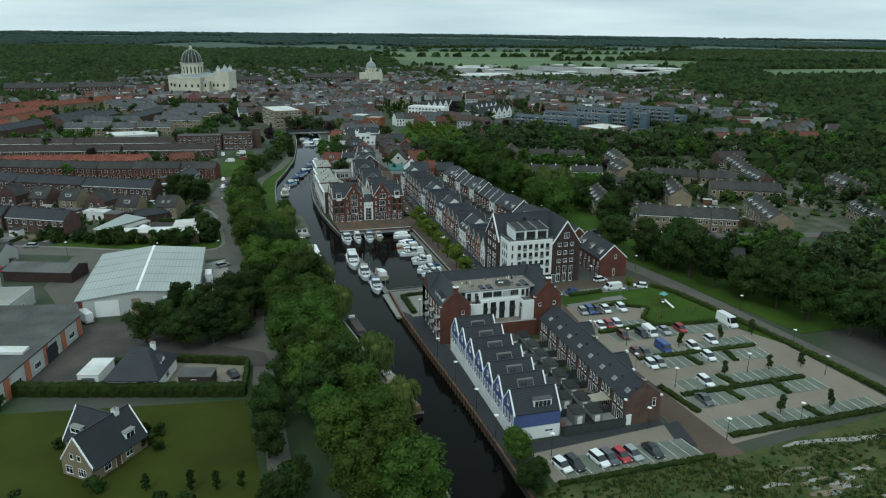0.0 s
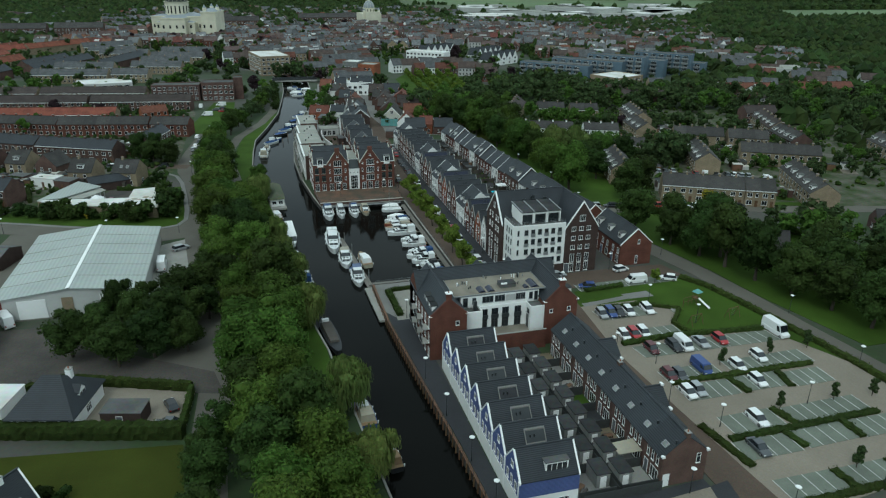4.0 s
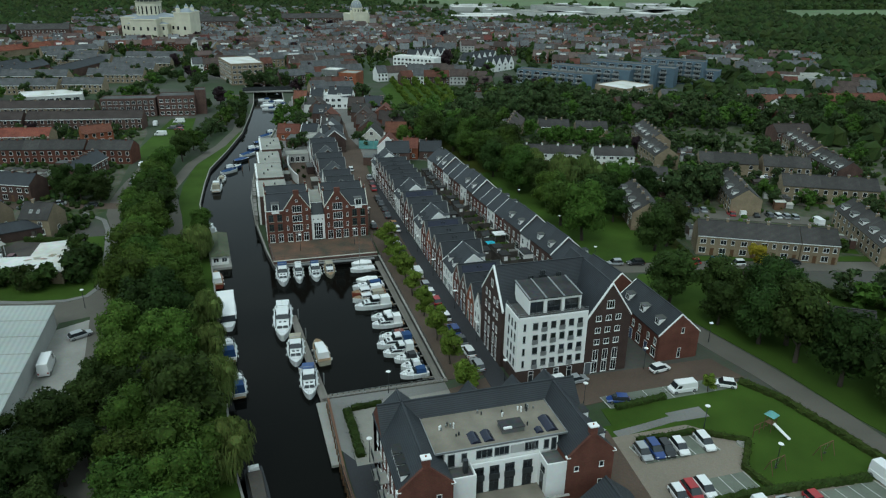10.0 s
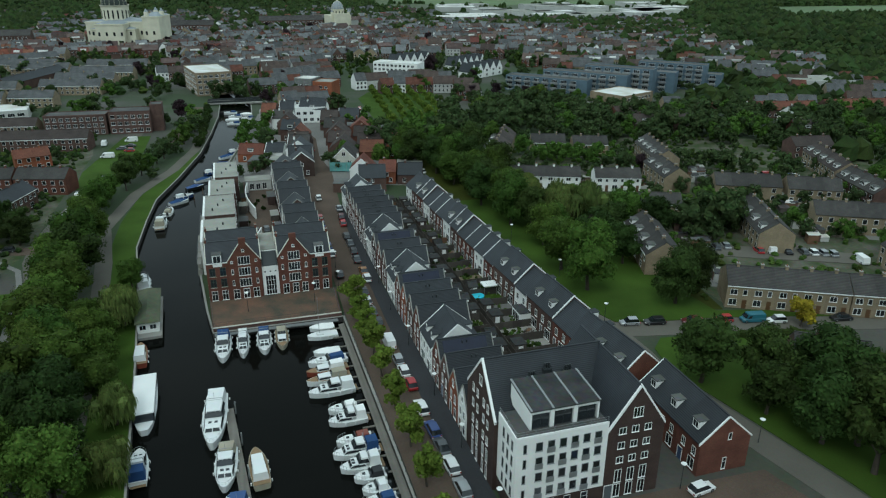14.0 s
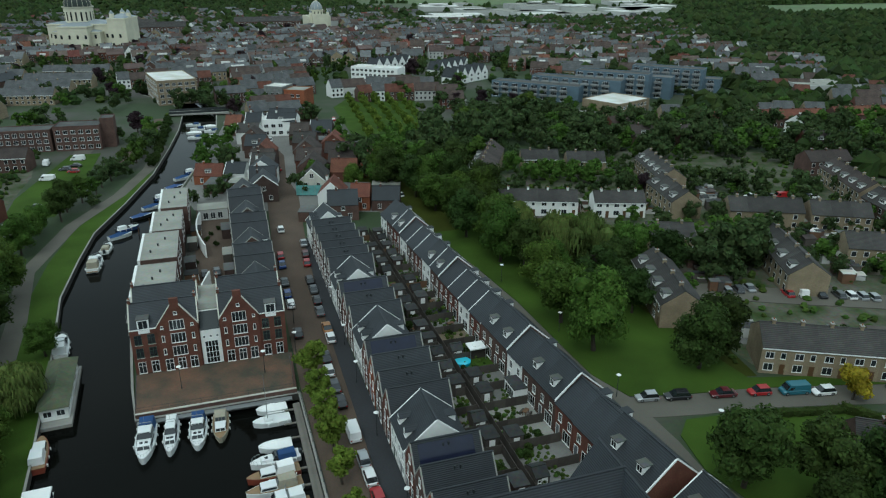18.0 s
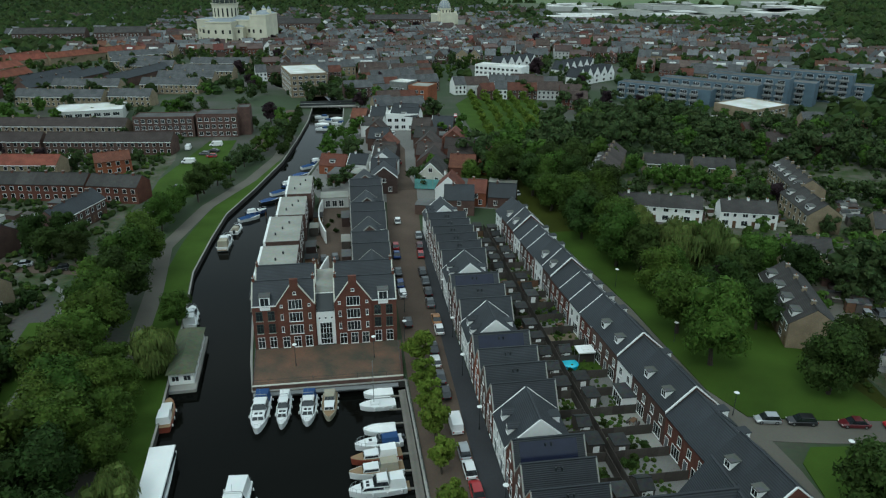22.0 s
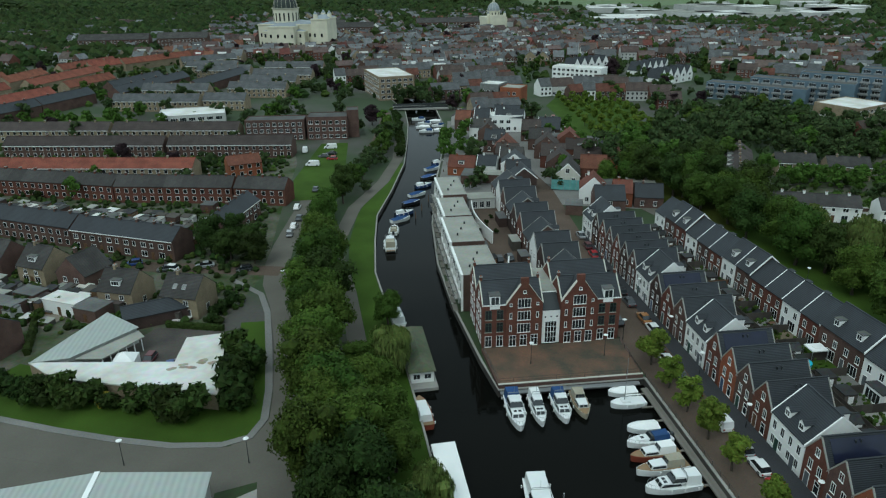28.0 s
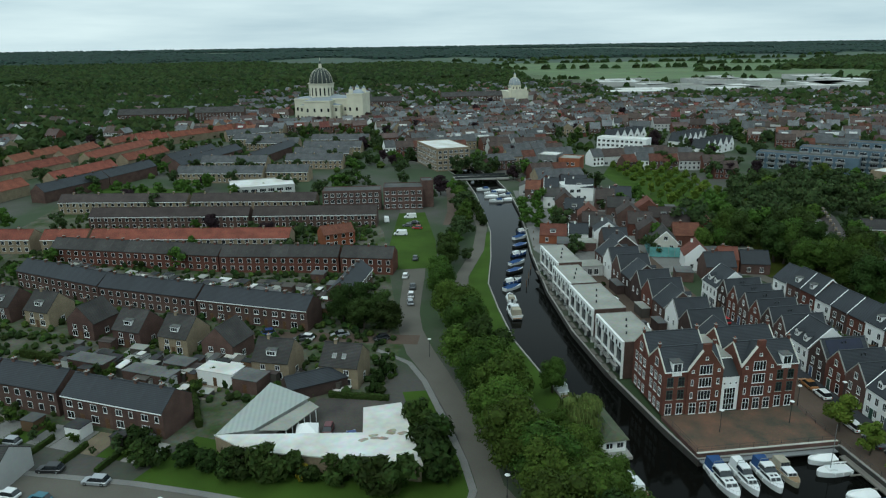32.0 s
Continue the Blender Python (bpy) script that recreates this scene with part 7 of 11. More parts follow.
flat_house("annex", "pale flat-roofed pavilion closing the courtyard", pose(9.4, 101.0, 0.13), 8.2, 6.0, 3.2, PLASTER_GREY, FELT_LIGHT, [("S", 2 + 2 * i, 0.4, 1.4, 2.0, 2, 1) for i in range(3)], category="annex")


def curved_wall(pts, h):
    s = Mesh()
    l_, r_ = ribbon(pts, 0.32)
    for i in range(len(pts) - 1):
        q = [r_[i], r_[i + 1], l_[i + 1], l_[i]]
        s.loft([[(*p, 0.1) for p in q], [(*p, h) for p in q]], PLASTER)
    thing("curved_wall", "tall curved white courtyard wall", "wall", "curved courtyard walls", mesh=s)


curved_wall([(9.3 + 2.6 * (i / 12) ** 2, 40.0 + 15.0 * i / 12 - 1.2 * math.sin(math.pi * i / 12)) for i in range(13)], 3.6)
curved_wall([(12.4 - 3.4 * math.sin(math.pi * (0.12 + 0.62 * i / 14)), 72.0 + 27.0 * i / 14) for i in range(15)], 3.6)
for x, y, k in ((10.6, 60.5, "black"), (13.4, 61.2, "grey")):
    COURT_CARS.append((x, y, k))
for x, y in ((12.0, 46.0), (13.6, 80.0), (12.6, 88.0), (14.4, 92.0), (13.8, 50.0), (11.4, 84.0), (8.6, 68.0)):
    COURT_SHRUBS.append((x, y))

# scaffolded gable house at the street's end
sc = house("town_house", "white gabled house wrapped in teal scaffold netting", pose(40.6, 117.6, 0, 0, 0, -17), 8, 12, 4.8, 8.6, "y", STONE_TRIM, TILE_GREY, [("S", 4, 5.6, 1.3, 1.5, 2, 1), ("S", 2, 2.6, 1.2, 1.5, 2, 1), ("S", 6, 2.6, 1.2, 1.5, 2, 1)], verges=(0,))
TEAL = mat("teal_netting", (0.17, 0.40, 0.38), 0.8, 0.3, 6, 40)
s = Mesh()
s.box(-1.0, -1.1, 0.3, 9.0, -0.95, 3.6, TEAL)
for i in range(6):
    s.tube((-1.0 + 2.0 * i, -1.15, 0), (-1.0 + 2.0 * i, -1.15, 4.6), 0.05, 0.05, STEEL, 5)
s.box(-1.1, -1.1, 0.3, -0.95, 12, 4.4, TEAL)
part("netting", s, sc, label="teal scaffold netting")


# old houses at the head of the street
for x, y, ang, w_, d_, e_, r_, ax, wall, roof, dm in (
        (8.0, 139.6, -18, 9.5, 7, 3.2, 6.4, "x", BRICK_ORANGE, TILE_RED, 1), (17.7, 136.8, -18, 7, 9, 4.0, 6.6, "x", PLASTER, TILE, 0),
        (25.0, 113.5, -4, 8.4, 8, 5.4, 8.8, "y", BRICK_DARK, TILE, 0), (25.2, 122, -8, 8.4, 8, 5.2, 8.4, "x", BRICK_BROWN, TILE, 1), (25.3, 131, -14, 9, 8, 5.6, 9, "y", PLASTER, TILE, 0), (26.5, 140.5, -18, 8.5, 8, 5.2, 8.4, "x", BRICK_DARK, TILE_GREY, 0),
        (28.0, 158, -18, 8, 10, 4.6, 8.2, "y", BRICK_BROWN, TILE_RED, 0), (27.0, 150, -18, 8.5, 7, 4.6, 7.6, "x", BRICK_BROWN, TILE_BROWN, 1), (26.3, 170, -18, 8, 9, 5, 8.4, "x", BRICK_BROWN, TILE, 1), (26.0, 182, -18, 8, 8, 5.4, 9, "y", BRICK_BROWN, TILE_BROWN, 0),
        (24.5, 194, -18, 9, 9, 5, 8, "x", PLASTER, TILE_GREY, 0), (20.5, 211, -18, 7, 8, 5, 8.4, "x", BRICK_BROWN, TILE_RED, 0), (20.5, 222, -18, 8, 11, 4, 6, "y", PLASTER_GREY, TILE_GREY, 0), (29, 210, -16, 7, 9, 5.8, 9.2, "x", PLASTER, TILE, 0), (29, 221, -16, 8, 9, 5.6, 9.4, "y", BRICK_RED, TILE, 0),
        (41.5, 132, -17, 9, 10, 5, 8.6, "y", BRICK_BROWN, TILE_BROWN, 0), (42.5, 144, -17, 9, 9, 4.6, 8.2, "x", BRICK_RED, TILE_BROWN, 1), (52.0, 127, -17, 9, 8, 4.2, 7.8, "x", BRICK_RED, TILE_RED, 0), (53.0, 138, -17, 10, 9, 4.6, 8, "x", BRICK_BROWN, TILE_BROWN, 0), (63, 131, -17, 8, 9, 4.2, 8, "y", BRICK_ORANGE, TILE_RED, 0),
        (43.5, 157, -17, 9, 10, 4.8, 8.6, "y", BRICK_BROWN, TILE_BROWN, 0), (54, 152, -17, 11, 8, 4.6, 7.8, "x", BRICK_RED, TILE_BROWN, 1), (44.5, 171, -17, 9, 9, 4.6, 8, "x", BRICK_BROWN, TILE_GREY, 0), (55, 166, -17, 9, 9, 4.6, 8.2, "y", BRICK_RED, TILE_RED, 0), (65, 147, -17, 7, 9, 4.4, 7.8, "x", BRICK_BROWN, TILE, 0), (45, 186, -17, 8, 9, 4.8, 8.4, "x", BRICK_BROWN, TILE_BROWN, 0),
        (54.5, 195, -18, 9.5, 9, 3.0, 7.2, "x", BRICK_DARK, TILE, 0), (37.5, 206.5, -18, 13, 10, 6.2, 9.2, "x", PLASTER, TILE, 1), (39.5, 219, -18, 12, 9, 5.6, 8.6, "x", BRICK_BROWN, TILE, 0),
        (44.0, 101.5, -17, 8, 9, 4.6, 8.4, "y", PLASTER, TILE_RED, 0), (53.0, 97.5, -17, 6, 8, 4.4, 7.4, "x", BRICK_ORANGE, TILE_RED, 0), (59.2, 95.4, -17, 8.5, 8, 3.4, 6.6, "x", BRICK_BROWN, TILE, 0), (45.0, 90.0, -10, 9, 8, 4.8, 8.2, "x", BRICK_BROWN, TILE, 0)):
    wn_ = {"white_plaster": "white plastered", "dark_brick": "dark brick", "brown_brick": "brown brick", "red_brick": "red brick", "orange_brick": "orange brick", "grey_plaster": "grey plastered"}[wall.name]
    rn_ = {"orange_clay_roof_tile": "orange clay", "brown_roof_tile": "brown tiled", "anthracite_roof_tile": "dark tiled", "weathered_grey_roof_tile": "weathered grey"}[roof.name]
    house("town_house", wn_ + " old town house with " + rn_ + " roof", pose(x, y, 0, 0, 0, ang), w_, d_, e_, r_, ax, wall, roof, [("S", w_ * u, 0.8, 1.1, 1.5, 2, 1) for u in (0.28, 0.72)] + [("S", w_ * 0.5, e_ - 1.6, 1.1, 1.3, 2, 1)] * (e_ > 4.3), [], chims=[(w_ * 0.3, d_ * 0.5, r_ - 0.3, 1.1)], dorms=[("S", w_ * 0.5, 0.7, 2.0, 1.2, 1.6, WHITE, FELT, 2)] if dm else (), verges=(0,) if wall in (PLASTER, BRICK_DARK) else (), group="old houses at the head of the street")
for x, y, w_, d_, h_, roof in ((17.5, 148, 7, 8, 3, FELT), (18.5, 128, 6, 6, 3, FELT_LIGHT), (11, 128, 6, 9, 3, FELT), (36.8, 92, 5, 6, 3, FELT), (53, 110, 8, 7, 3.2, FELT), (63, 112, 9, 7, 3, FELT_LIGHT), (54, 180, 8, 7, 3, FELT), (62, 158, 7, 8, 3, FELT_LIGHT), (66, 172, 8, 7, 3, FELT), (48, 234, 14, 9, 5, FELT)):
    flat_house("annex", "low flat-roofed annex behind old houses", pose(x, y, 0, 0, 0, -17), w_, d_, h_, BRICK_BROWN, roof, [], [], 0.15, category="annex", group="flat annexes")
slab("road_old_town", [(30, 117), (40, 117), (38.5, 140), (41, 170), (36.5, 205), (37, 232), (33, 262), (28, 262), (29, 232), (33.5, 200), (36, 165), (34, 140)], 0, 0.125, CLINKER, "brown brick street through the old houses", "road")
slab("yard_old_town", [(8, 112), (72, 90), (78, 130), (70, 230), (20, 232), (14, 190), (9, 160), (4, 132)], 0, 0.031, PAVING_GREY, "grey paved yards between old houses", "yard")
slab("courtyard", [(8.2, 32), (17.4, 32), (18, 112), (8.6, 112)], 0, 0.133, CLINKER, "brown brick courtyard behind the waterfront flats", "yard")
# white gabled rows beyond the park
for j, (x, y, ang) in enumerate(((159, 310.8, 33.5), (160, 344, 36.5), (124, 372, 30))):
    for i in range(5):
        p = Vector((x, y)) + Vector((math.cos(math.radians(ang)), math.sin(math.radians(ang)))) * 7.2 * i
        house("gabled_house", "white gabled row house with steep dark roof", pose(p.x, p.y, 0, 0, 0, ang), 7, 10, 4.6, 9.6, "y", PLASTER, TILE, [("S", 3.5, z, 2.0, 1.5, 3, 1) for z in (0.8, 3.6)], group="white gabled rows")


# ---- town beyond ----
def far_house(w, d, eave, ridge, wall, roof, seed):
    ob = thing("town_house", "", "house")
    part("wall", with_windows(gable_shell(w, d, eave, ridge, "x", wall), plain_windows(w, d, eave, "S", step=2.3)), ob)
    part("roof", gable_roof(w, d, eave, ridge, "x", roof, 0.3), ob)
    return ob


_kinds = [(8, 9, 5.4, 9.0, BRICK_BROWN, SLATE_HAZED, "brown brick town house with grey roof"), (7, 9, 5.6, 9.4, PLASTER, SLATE_HAZED, "white town house with slate roof"), (12, 9, 5.2, 8.6, BRICK_RED, TOWN_BROWN_HAZED, "red brick town house with brown roof"), (9, 10, 5.8, 9.6, BRICK_BEIGE, SLATE_HAZED, "beige brick town house with grey roof"), (8, 8, 5.0, 8.4, BRICK_BROWN, TOWN_RED, "brick town house with orange clay roof"), (16, 9, 5.4, 8.6, BRICK_BROWN, SLATE_HAZED, "long brown brick row with grey roof"), (14, 10, 5.4, 9.0, PLASTER_GREY, TOWN_BROWN_HAZED, "grey plastered row with brown roof")]
_protos = []
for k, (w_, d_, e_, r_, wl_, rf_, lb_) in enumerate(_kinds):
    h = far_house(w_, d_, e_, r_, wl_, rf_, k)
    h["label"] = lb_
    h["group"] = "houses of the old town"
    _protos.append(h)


def canal_x(y):
    pts = LEFT_BANK
    for a, b in zip(pts, pts[1:]):
        if a[1] <= y <= b[1]:
            return a[0] + (b[0] - a[0]) * (y - a[1]) / (b[1] - a[1]) + 8
    return 5


def works(x, y):
    """The industrial edge of the town."""
    return 745 < y < 1135 and 270 + (y - 745) * 0.25 < x < 620 + (y - 745) * 0.75


def free_for_town(x, y):
    if works(x, y):
        return False
    if -285 < x < -36 and y < 478 or -36 <= x < -12 and y < 300:
        return False
    if y < 112:
        return False
    if y < 300 and abs(x - canal_x(y)) < (17 if y < 262 else 12):
        return False
    if y < 232 and x < -22:
        return False
    if x < -22 and 195 < y < 225:
        return False
    if -34 < x < 16 and 280 < y < 338 or -140 < x < -80 and 245 < y < 278:
        return False
    if 60 < x < 125 and y < 300 - (x - 60) * 0.9:
        return False
    if 125 <= x < 150 and y < 235:
        return False
    if x >= 150 and y < 150:
        return False
    if 86 < x < 215 and 300 < y < 405:
        return False
    if 145 < x < 320 and 170 < y < 300:
        return False
    if 30 < x < 37 + (y - 112) * 0.03 and y < 230:
        return False
    if -2 < x < 72 and y < 232:
        return False
    if -112 < x < -38 and 535 < y < 640 or 105 < x < 165 and 690 < y < 760:
        return False
    return True


_tr = random.Random(77)


def town_angle(x, y):
    """Streets keep their direction within a quarter."""
    q = math.sin(x * 0.009 + 1.7) + math.cos(y * 0.008 + x * 0.003)
    return (-28, -12, 8, 30, 74)[int((q + 2) * 1.24) % 5]


def town_density(x, y):
    d = 0.95 if y < 520 else 0.95 - (y - 520) * 0.0017
    if x < -185 and y > 470:
        d *= 0.2
    if x > 120 and y < 480:
        d *= 0.6
    return d


_spots, _yards = [], []
BW, BD = 52.0, 36.0
for gy in range(-1, 30):
    for gx in range(-12, 15):
        cx, cy = gx * BW + (gy % 2) * 20, 118 + gy * (BD - 3)
        if abs(cx - 60) > 250 + cy * 0.35:
            continue
        a = town_angle(cx, cy)
        c, q = math.cos(math.radians(a)), math.sin(math.radians(a))
        for side in (0, 1):
            u = -BW / 2 + _tr.uniform(0, 5)
            while u < BW / 2 - 7:
                k = _tr.choices(range(7), (6, 1.6, 4, 3.5, 3, 4, 3))[0]
                w_ = _kinds[k][0]
                v = (-14.5 if side == 0 else 5.5) + _tr.uniform(-0.6, 0.6)
                x, y = cx + c * u - q * v, cy + q * u + c * v
                u += w_ + (0.05 if _tr.random() < 0.8 else _tr.uniform(2, 7))
                if not free_for_town(x, y) or not free_for_town(x + c * w_, y + q * w_) or _tr.random() > town_density(x, y):
                    continue
                if x < -120 and 235 < y < 400 and _tr.random() < 0.4:
                    k = 4
                _spots.append((x, y, a + _tr.uniform(-1.5, 1.5), k))
                if _tr.random() < 0.6:
                    vv = (-4.5 if side == 0 else 0.5) + _tr.uniform(-0.5, 0.5)
                    _yards.append((cx + c * (u - w_ * 0.7) - q * vv, cy + q * (u - w_ * 0.7) + c * vv, a))
_spots.sort(key=lambda p: (p[0] - 20) ** 2 * 0.6 + p[1] ** 2)
_rest = Mesh()


def add_rest(src, m):
    off = len(_rest.v)
    _rest.v += [tuple(m @ Vector(p)) for p in src.v]
    _rest.f += [tuple(off + j for j in f) for f in src.f]
    _rest.m += [_rest.slot(src.mats[j]) for j in src.m]


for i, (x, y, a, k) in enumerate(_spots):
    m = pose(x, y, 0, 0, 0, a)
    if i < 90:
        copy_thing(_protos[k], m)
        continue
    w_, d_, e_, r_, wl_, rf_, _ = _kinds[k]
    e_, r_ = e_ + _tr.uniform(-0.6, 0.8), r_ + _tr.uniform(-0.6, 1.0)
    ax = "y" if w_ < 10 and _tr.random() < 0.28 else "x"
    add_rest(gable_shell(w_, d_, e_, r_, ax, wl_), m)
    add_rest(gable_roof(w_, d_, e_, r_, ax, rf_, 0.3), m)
    if y < 620:
        add_rest(plain_windows(w_, d_, e_, "S", step=2.6), m)
        t = Mesh()
        t.box(w_ * 0.4, d_ * 0.45, r_ - 0.4, w_ * 0.4 + 0.7, d_ * 0.55, r_ + 1.0, BRICK_RED)
        if _tr.random() < 0.35:
            t.box(w_ * 0.25, 0.8, e_, w_ * 0.75, 3.4, e_ + 2.0, PLASTER if _tr.random() < 0.5 else PLASTER_GREY)
        add_rest(t, m)
for x, y, a in _yards:
    t = Mesh()
    w_, d_, h_ = _tr.uniform(3, 8), _tr.uniform(3, 6), _tr.uniform(2.6, 3.6)
    t.box(0, 0, 0, w_, d_, h_, _tr.choice((BRICK_BROWN, PLASTER_GREY, BRICK_RED)))
    t.box(-0.1, -0.1, h_, w_ + 0.1, d_ + 0.1, h_ + 0.15, _tr.choice((FELT, FELT_LIGHT, FELT_WHITE, FELT_DARK, FELT)))
    add_rest(t, pose(x, y, 0, 0, 0, a))
for j, h in enumerate(_protos):
    h.matrix_basis = pose(70 + 16 * j, 560 + 5 * j, 0, 0, 0, 10)
ob = part("far_town_houses", _rest.data("far_town_houses", fix=False))
tagged(ob, "far rows of small town houses with grey and orange roofs", "houses", kind="stuff")
# flat commercial roofs of the far industrial edge
_ind = random.Random(3)
for i in range(34):
    y = 775 + 330 * ((i + _ind.random()) / 34)
    x = _ind.uniform(300 + (y - 760) * 0.25, 590 + (y - 760) * 0.75)
    s = Mesh()
    w_, d_ = _ind.uniform(28, 80), _ind.uniform(22, 48)
    s.box(-w_ / 2, -d_ / 2, 0, w_ / 2, d_ / 2, 7, PLASTER_GREY)
    b = thing("industrial_hall", "long pale industrial hall with a white flat roof", "hall", "industrial halls at the town's edge", m=pose(x, y, 0, 0, 0, _ind.uniform(-12, 12)))
    part("wall", s, b)
    s = Mesh()
    s.box(-w_ / 2, -d_ / 2, 7, w_ / 2, d_ / 2, 7.4, FELT_WHITE if i % 3 else FELT_LIGHT)
    part("roof", s, b)
# white greenhouses and town blocks
for x, y, w_, d_, h_, ang, wall, lb in ((101.8, 345, 32, 12, 9, -38, PLASTER, "white three-storey town building"), (51.5, 262.5, 11, 12, 10, -30, BRICK_ORANGE, "orange brick flats with a glazed corner"), (42.5, 271, 10.5, 11, 11, -35, GLASS_PALE, "pale green glazed office block"), (81.7, 293.7, 34, 9, 4.5, -32, PLASTER_GREY, "low grey school building"), (36, 205, 14, 9, 7, -6, PLASTER, "white flat-roofed town building"), (330, 210, 34, 22, 7, -10, PLASTER_GREY, "low grey hall beside the flats"), (203.5, 194.5, 26, 22, 6.4, 24, BRICK_BEIGE, "beige community hall with pale roof"), (174, 190, 15, 13, 3.6, -15, FELT_LIGHT, "pale low flat-roofed pavilion")):
    flat_house("town_building", lb, pose(x, y, 0, 0, 0, ang), w_, d_, h_, wall, FELT_WHITE if wall in (PLASTER, GLASS_PALE) or h_ == 6.4 else FELT_LIGHT, [("S", 1.6 + 3 * i, z, 1.8, 1.5, 2, 1) for i in range(int(w_ / 3)) for z in (0.8, 3.8, 6.6) if z + 1.8 < h_], category="building")

# blue-grey gallery flats, stepped blocks
BLUEGREY = mat("blue_grey_cladding", (0.095, 0.14, 0.18), 0.6, 0.2)
for x, y, w_, ang, fl in ((166.6, 268.3, 50, -44.6, 3), (188.0, 262.0, 50, -44.6, 4), (211.0, 254.0, 40, -44.6, 5), (234.0, 252.0, 32, -44.6, 4), (252.0, 262.0, 40, -44.6, 5), (270.0, 254.0, 30, -44.6, 3)):
    hh = fl * 2.9
    b = flat_house("gallery_flats", "blue-grey gallery flats with white balcony bands", pose(x, y, 0, 0, 0, ang), w_, 11, hh, BLUEGREY, FELT, [], category="flats", group="gallery flats")
    wins_ = []
    for k in range(fl):
        for i in range(int(w_ / 5.6)):
            if k and (i + k) % 1 == 0:
                s = Mesh()
                s.box(0.3 + 5.6 * i, -1.2, k * 2.9, 4.9 + 5.6 * i, 0, k * 2.9 + 0.2, CONCRETE)
                s.box(0.3 + 5.6 * i, -1.25, k * 2.9 + 0.2, 4.9 + 5.6 * i, -1.2, k * 2.9 + 1.0, STEEL)
                part("balcony", s, b)
            wins_.append((pose(2.6 + 5.6 * i, 0, k * 2.9 + 0.8), (3.4, 1.6, 3, 1)))

    far_windows(b, wins_)


# ---- basilica and chapel ----
LIME = mat("cream_limestone", (0.62, 0.59, 0.46), 0.9, 0.15, 1.2, 10, 0.1)
LEAD = mat("lead_roof", (0.26, 0.29, 0.31), 0.6, 0.2, 2, 10, 0.1)


def dome(parent, x, y, z, r, h, material, lantern, ribs=16):
    s = Mesh()
    rings = []
    for j in range(9):
        a = j / 8 * 1.45
        rr, zz = r * math.cos(a), z + h * math.sin(a)
        rings.append([(x + rr * math.cos(i * 6.2832 / 24), y + rr * math.sin(i * 6.2832 / 24), zz) for i in range(24)])
    s.loft(rings, material)
    d = part("dome", s, parent)
    for i in range(ribs):
        s = Mesh()
        c, q = math.cos(i * 6.2832 / ribs), math.sin(i * 6.2832 / ribs)
        for j in range(6):
            a0, a1 = j / 6 * 1.45, (j + 1) / 6 * 1.45
            s.tube((x + c * r * 1.01 * math.cos(a0), y + q * r * 1.01 * math.sin(a0) / max(0.01, math.sin(a0)) * math.cos(a0) if a0 else y + q * r * 1.01, z + h * math.sin(a0)), (x + c * r * 1.01 * math.cos(a1), y + q * r * 1.01 * math.cos(a1), z + h * math.sin(a1)), 0.16, 0.12, lantern, 4)
        part("rib", s, d)
    s = Mesh()
    s.tube((x, y, z + h * 0.98), (x, y, z + h + 4), 1.7, 1.5, lantern, 10)
    s.tube((x, y, z + h + 4), (x, y, z + h + 7), 1.5, 0.1, material, 10)
    s.tube((x, y, z + h + 7), (x, y, z + h + 10), 0.2, 0.1, lantern, 4)
    part("lantern", s, parent)


def drum(parent, x, y, z, r, h, material, n=16):
    s = Mesh()
    s.tube((x, y, z), (x, y, z + h), r, r, material, 24)
    s.tube((x, y, z + h - 0.8), (x, y, z + h), r * 1.06, r * 1.08, material, 24)
    dr = part("drum", s, parent)
    for i in range(n):
        a = i * 6.2832 / n
        part("window", window_data(1.5, h * 0.5, 1, 1, material, GLASS)[1], dr, pose(x + (r + 0.02) * math.cos(a), y + (r + 0.02) * math.sin(a), z + h * 0.22, 0, 0, math.degrees(a) + 90))


bas = thing("basilica", "cream limestone basilica with a ribbed dark slate dome", "church", m=pose(-77, 572, 0, 0, 0, -14) @ Matrix.Scale(0.9, 4))
for x0, y0, x1, y1, z1 in ((-29, -13, 34, 13, 25), (-14, -29, 12, 29, 24), (26, -17, 42, 17, 30), (-22, -22, 20, 22, 19)):
    s = Mesh()
    s.box(x0, y0, 0, x1, y1, z1, LIME)
    s.box(x0 - 0.5, y0 - 0.5, z1 - 1.2, x1 + 0.5, y1 + 0.5, z1 - 0.4, LIME)
    part("wall", s, bas)
    s = Mesh()
    c0, c1 = (y0 + y1) / 2, (x0 + x1) / 2
    q = [(x0, y0, z1), (x1, y0, z1), (x1, y1, z1), (x0, y1, z1)]
    s.loft([q, [(c1 + (a - c1) * 0.25, c0 + (b - c0) * 0.25, z1 + 3.0) for a, b, _ in q]], LEAD)
    part("roof", s, bas)
    for x in range(int(x0) + 3, int(x1) - 1, 7):
        for z in (5, 13):
            part("window", window_data(2.0, 3.4, 1, 1, LIME, GLASS)[1], bas, pose(x, y0 - 0.05, z))
    for y in range(int(y0) + 4, int(y1) - 1, 7):
        part("window", window_data(2.0, 3.4, 1, 1, LIME, GLASS)[1], bas, pose(x0 - 0.05, y, 12, 0, 0, -90))
for a, b in ((30, -14), (30, 14), (40, 0)):
    s = Mesh()
    s.tube((a, b, 30), (a, b, 34), 2.4, 2.2, LIME, 10)
    s.tube((a, b, 34), (a, b, 37), 2.2, 0.2, LEAD, 10)
    part("turret", s, bas)
drum(bas, -4, 0, 24, 12.6, 15.5, LIME, 18)
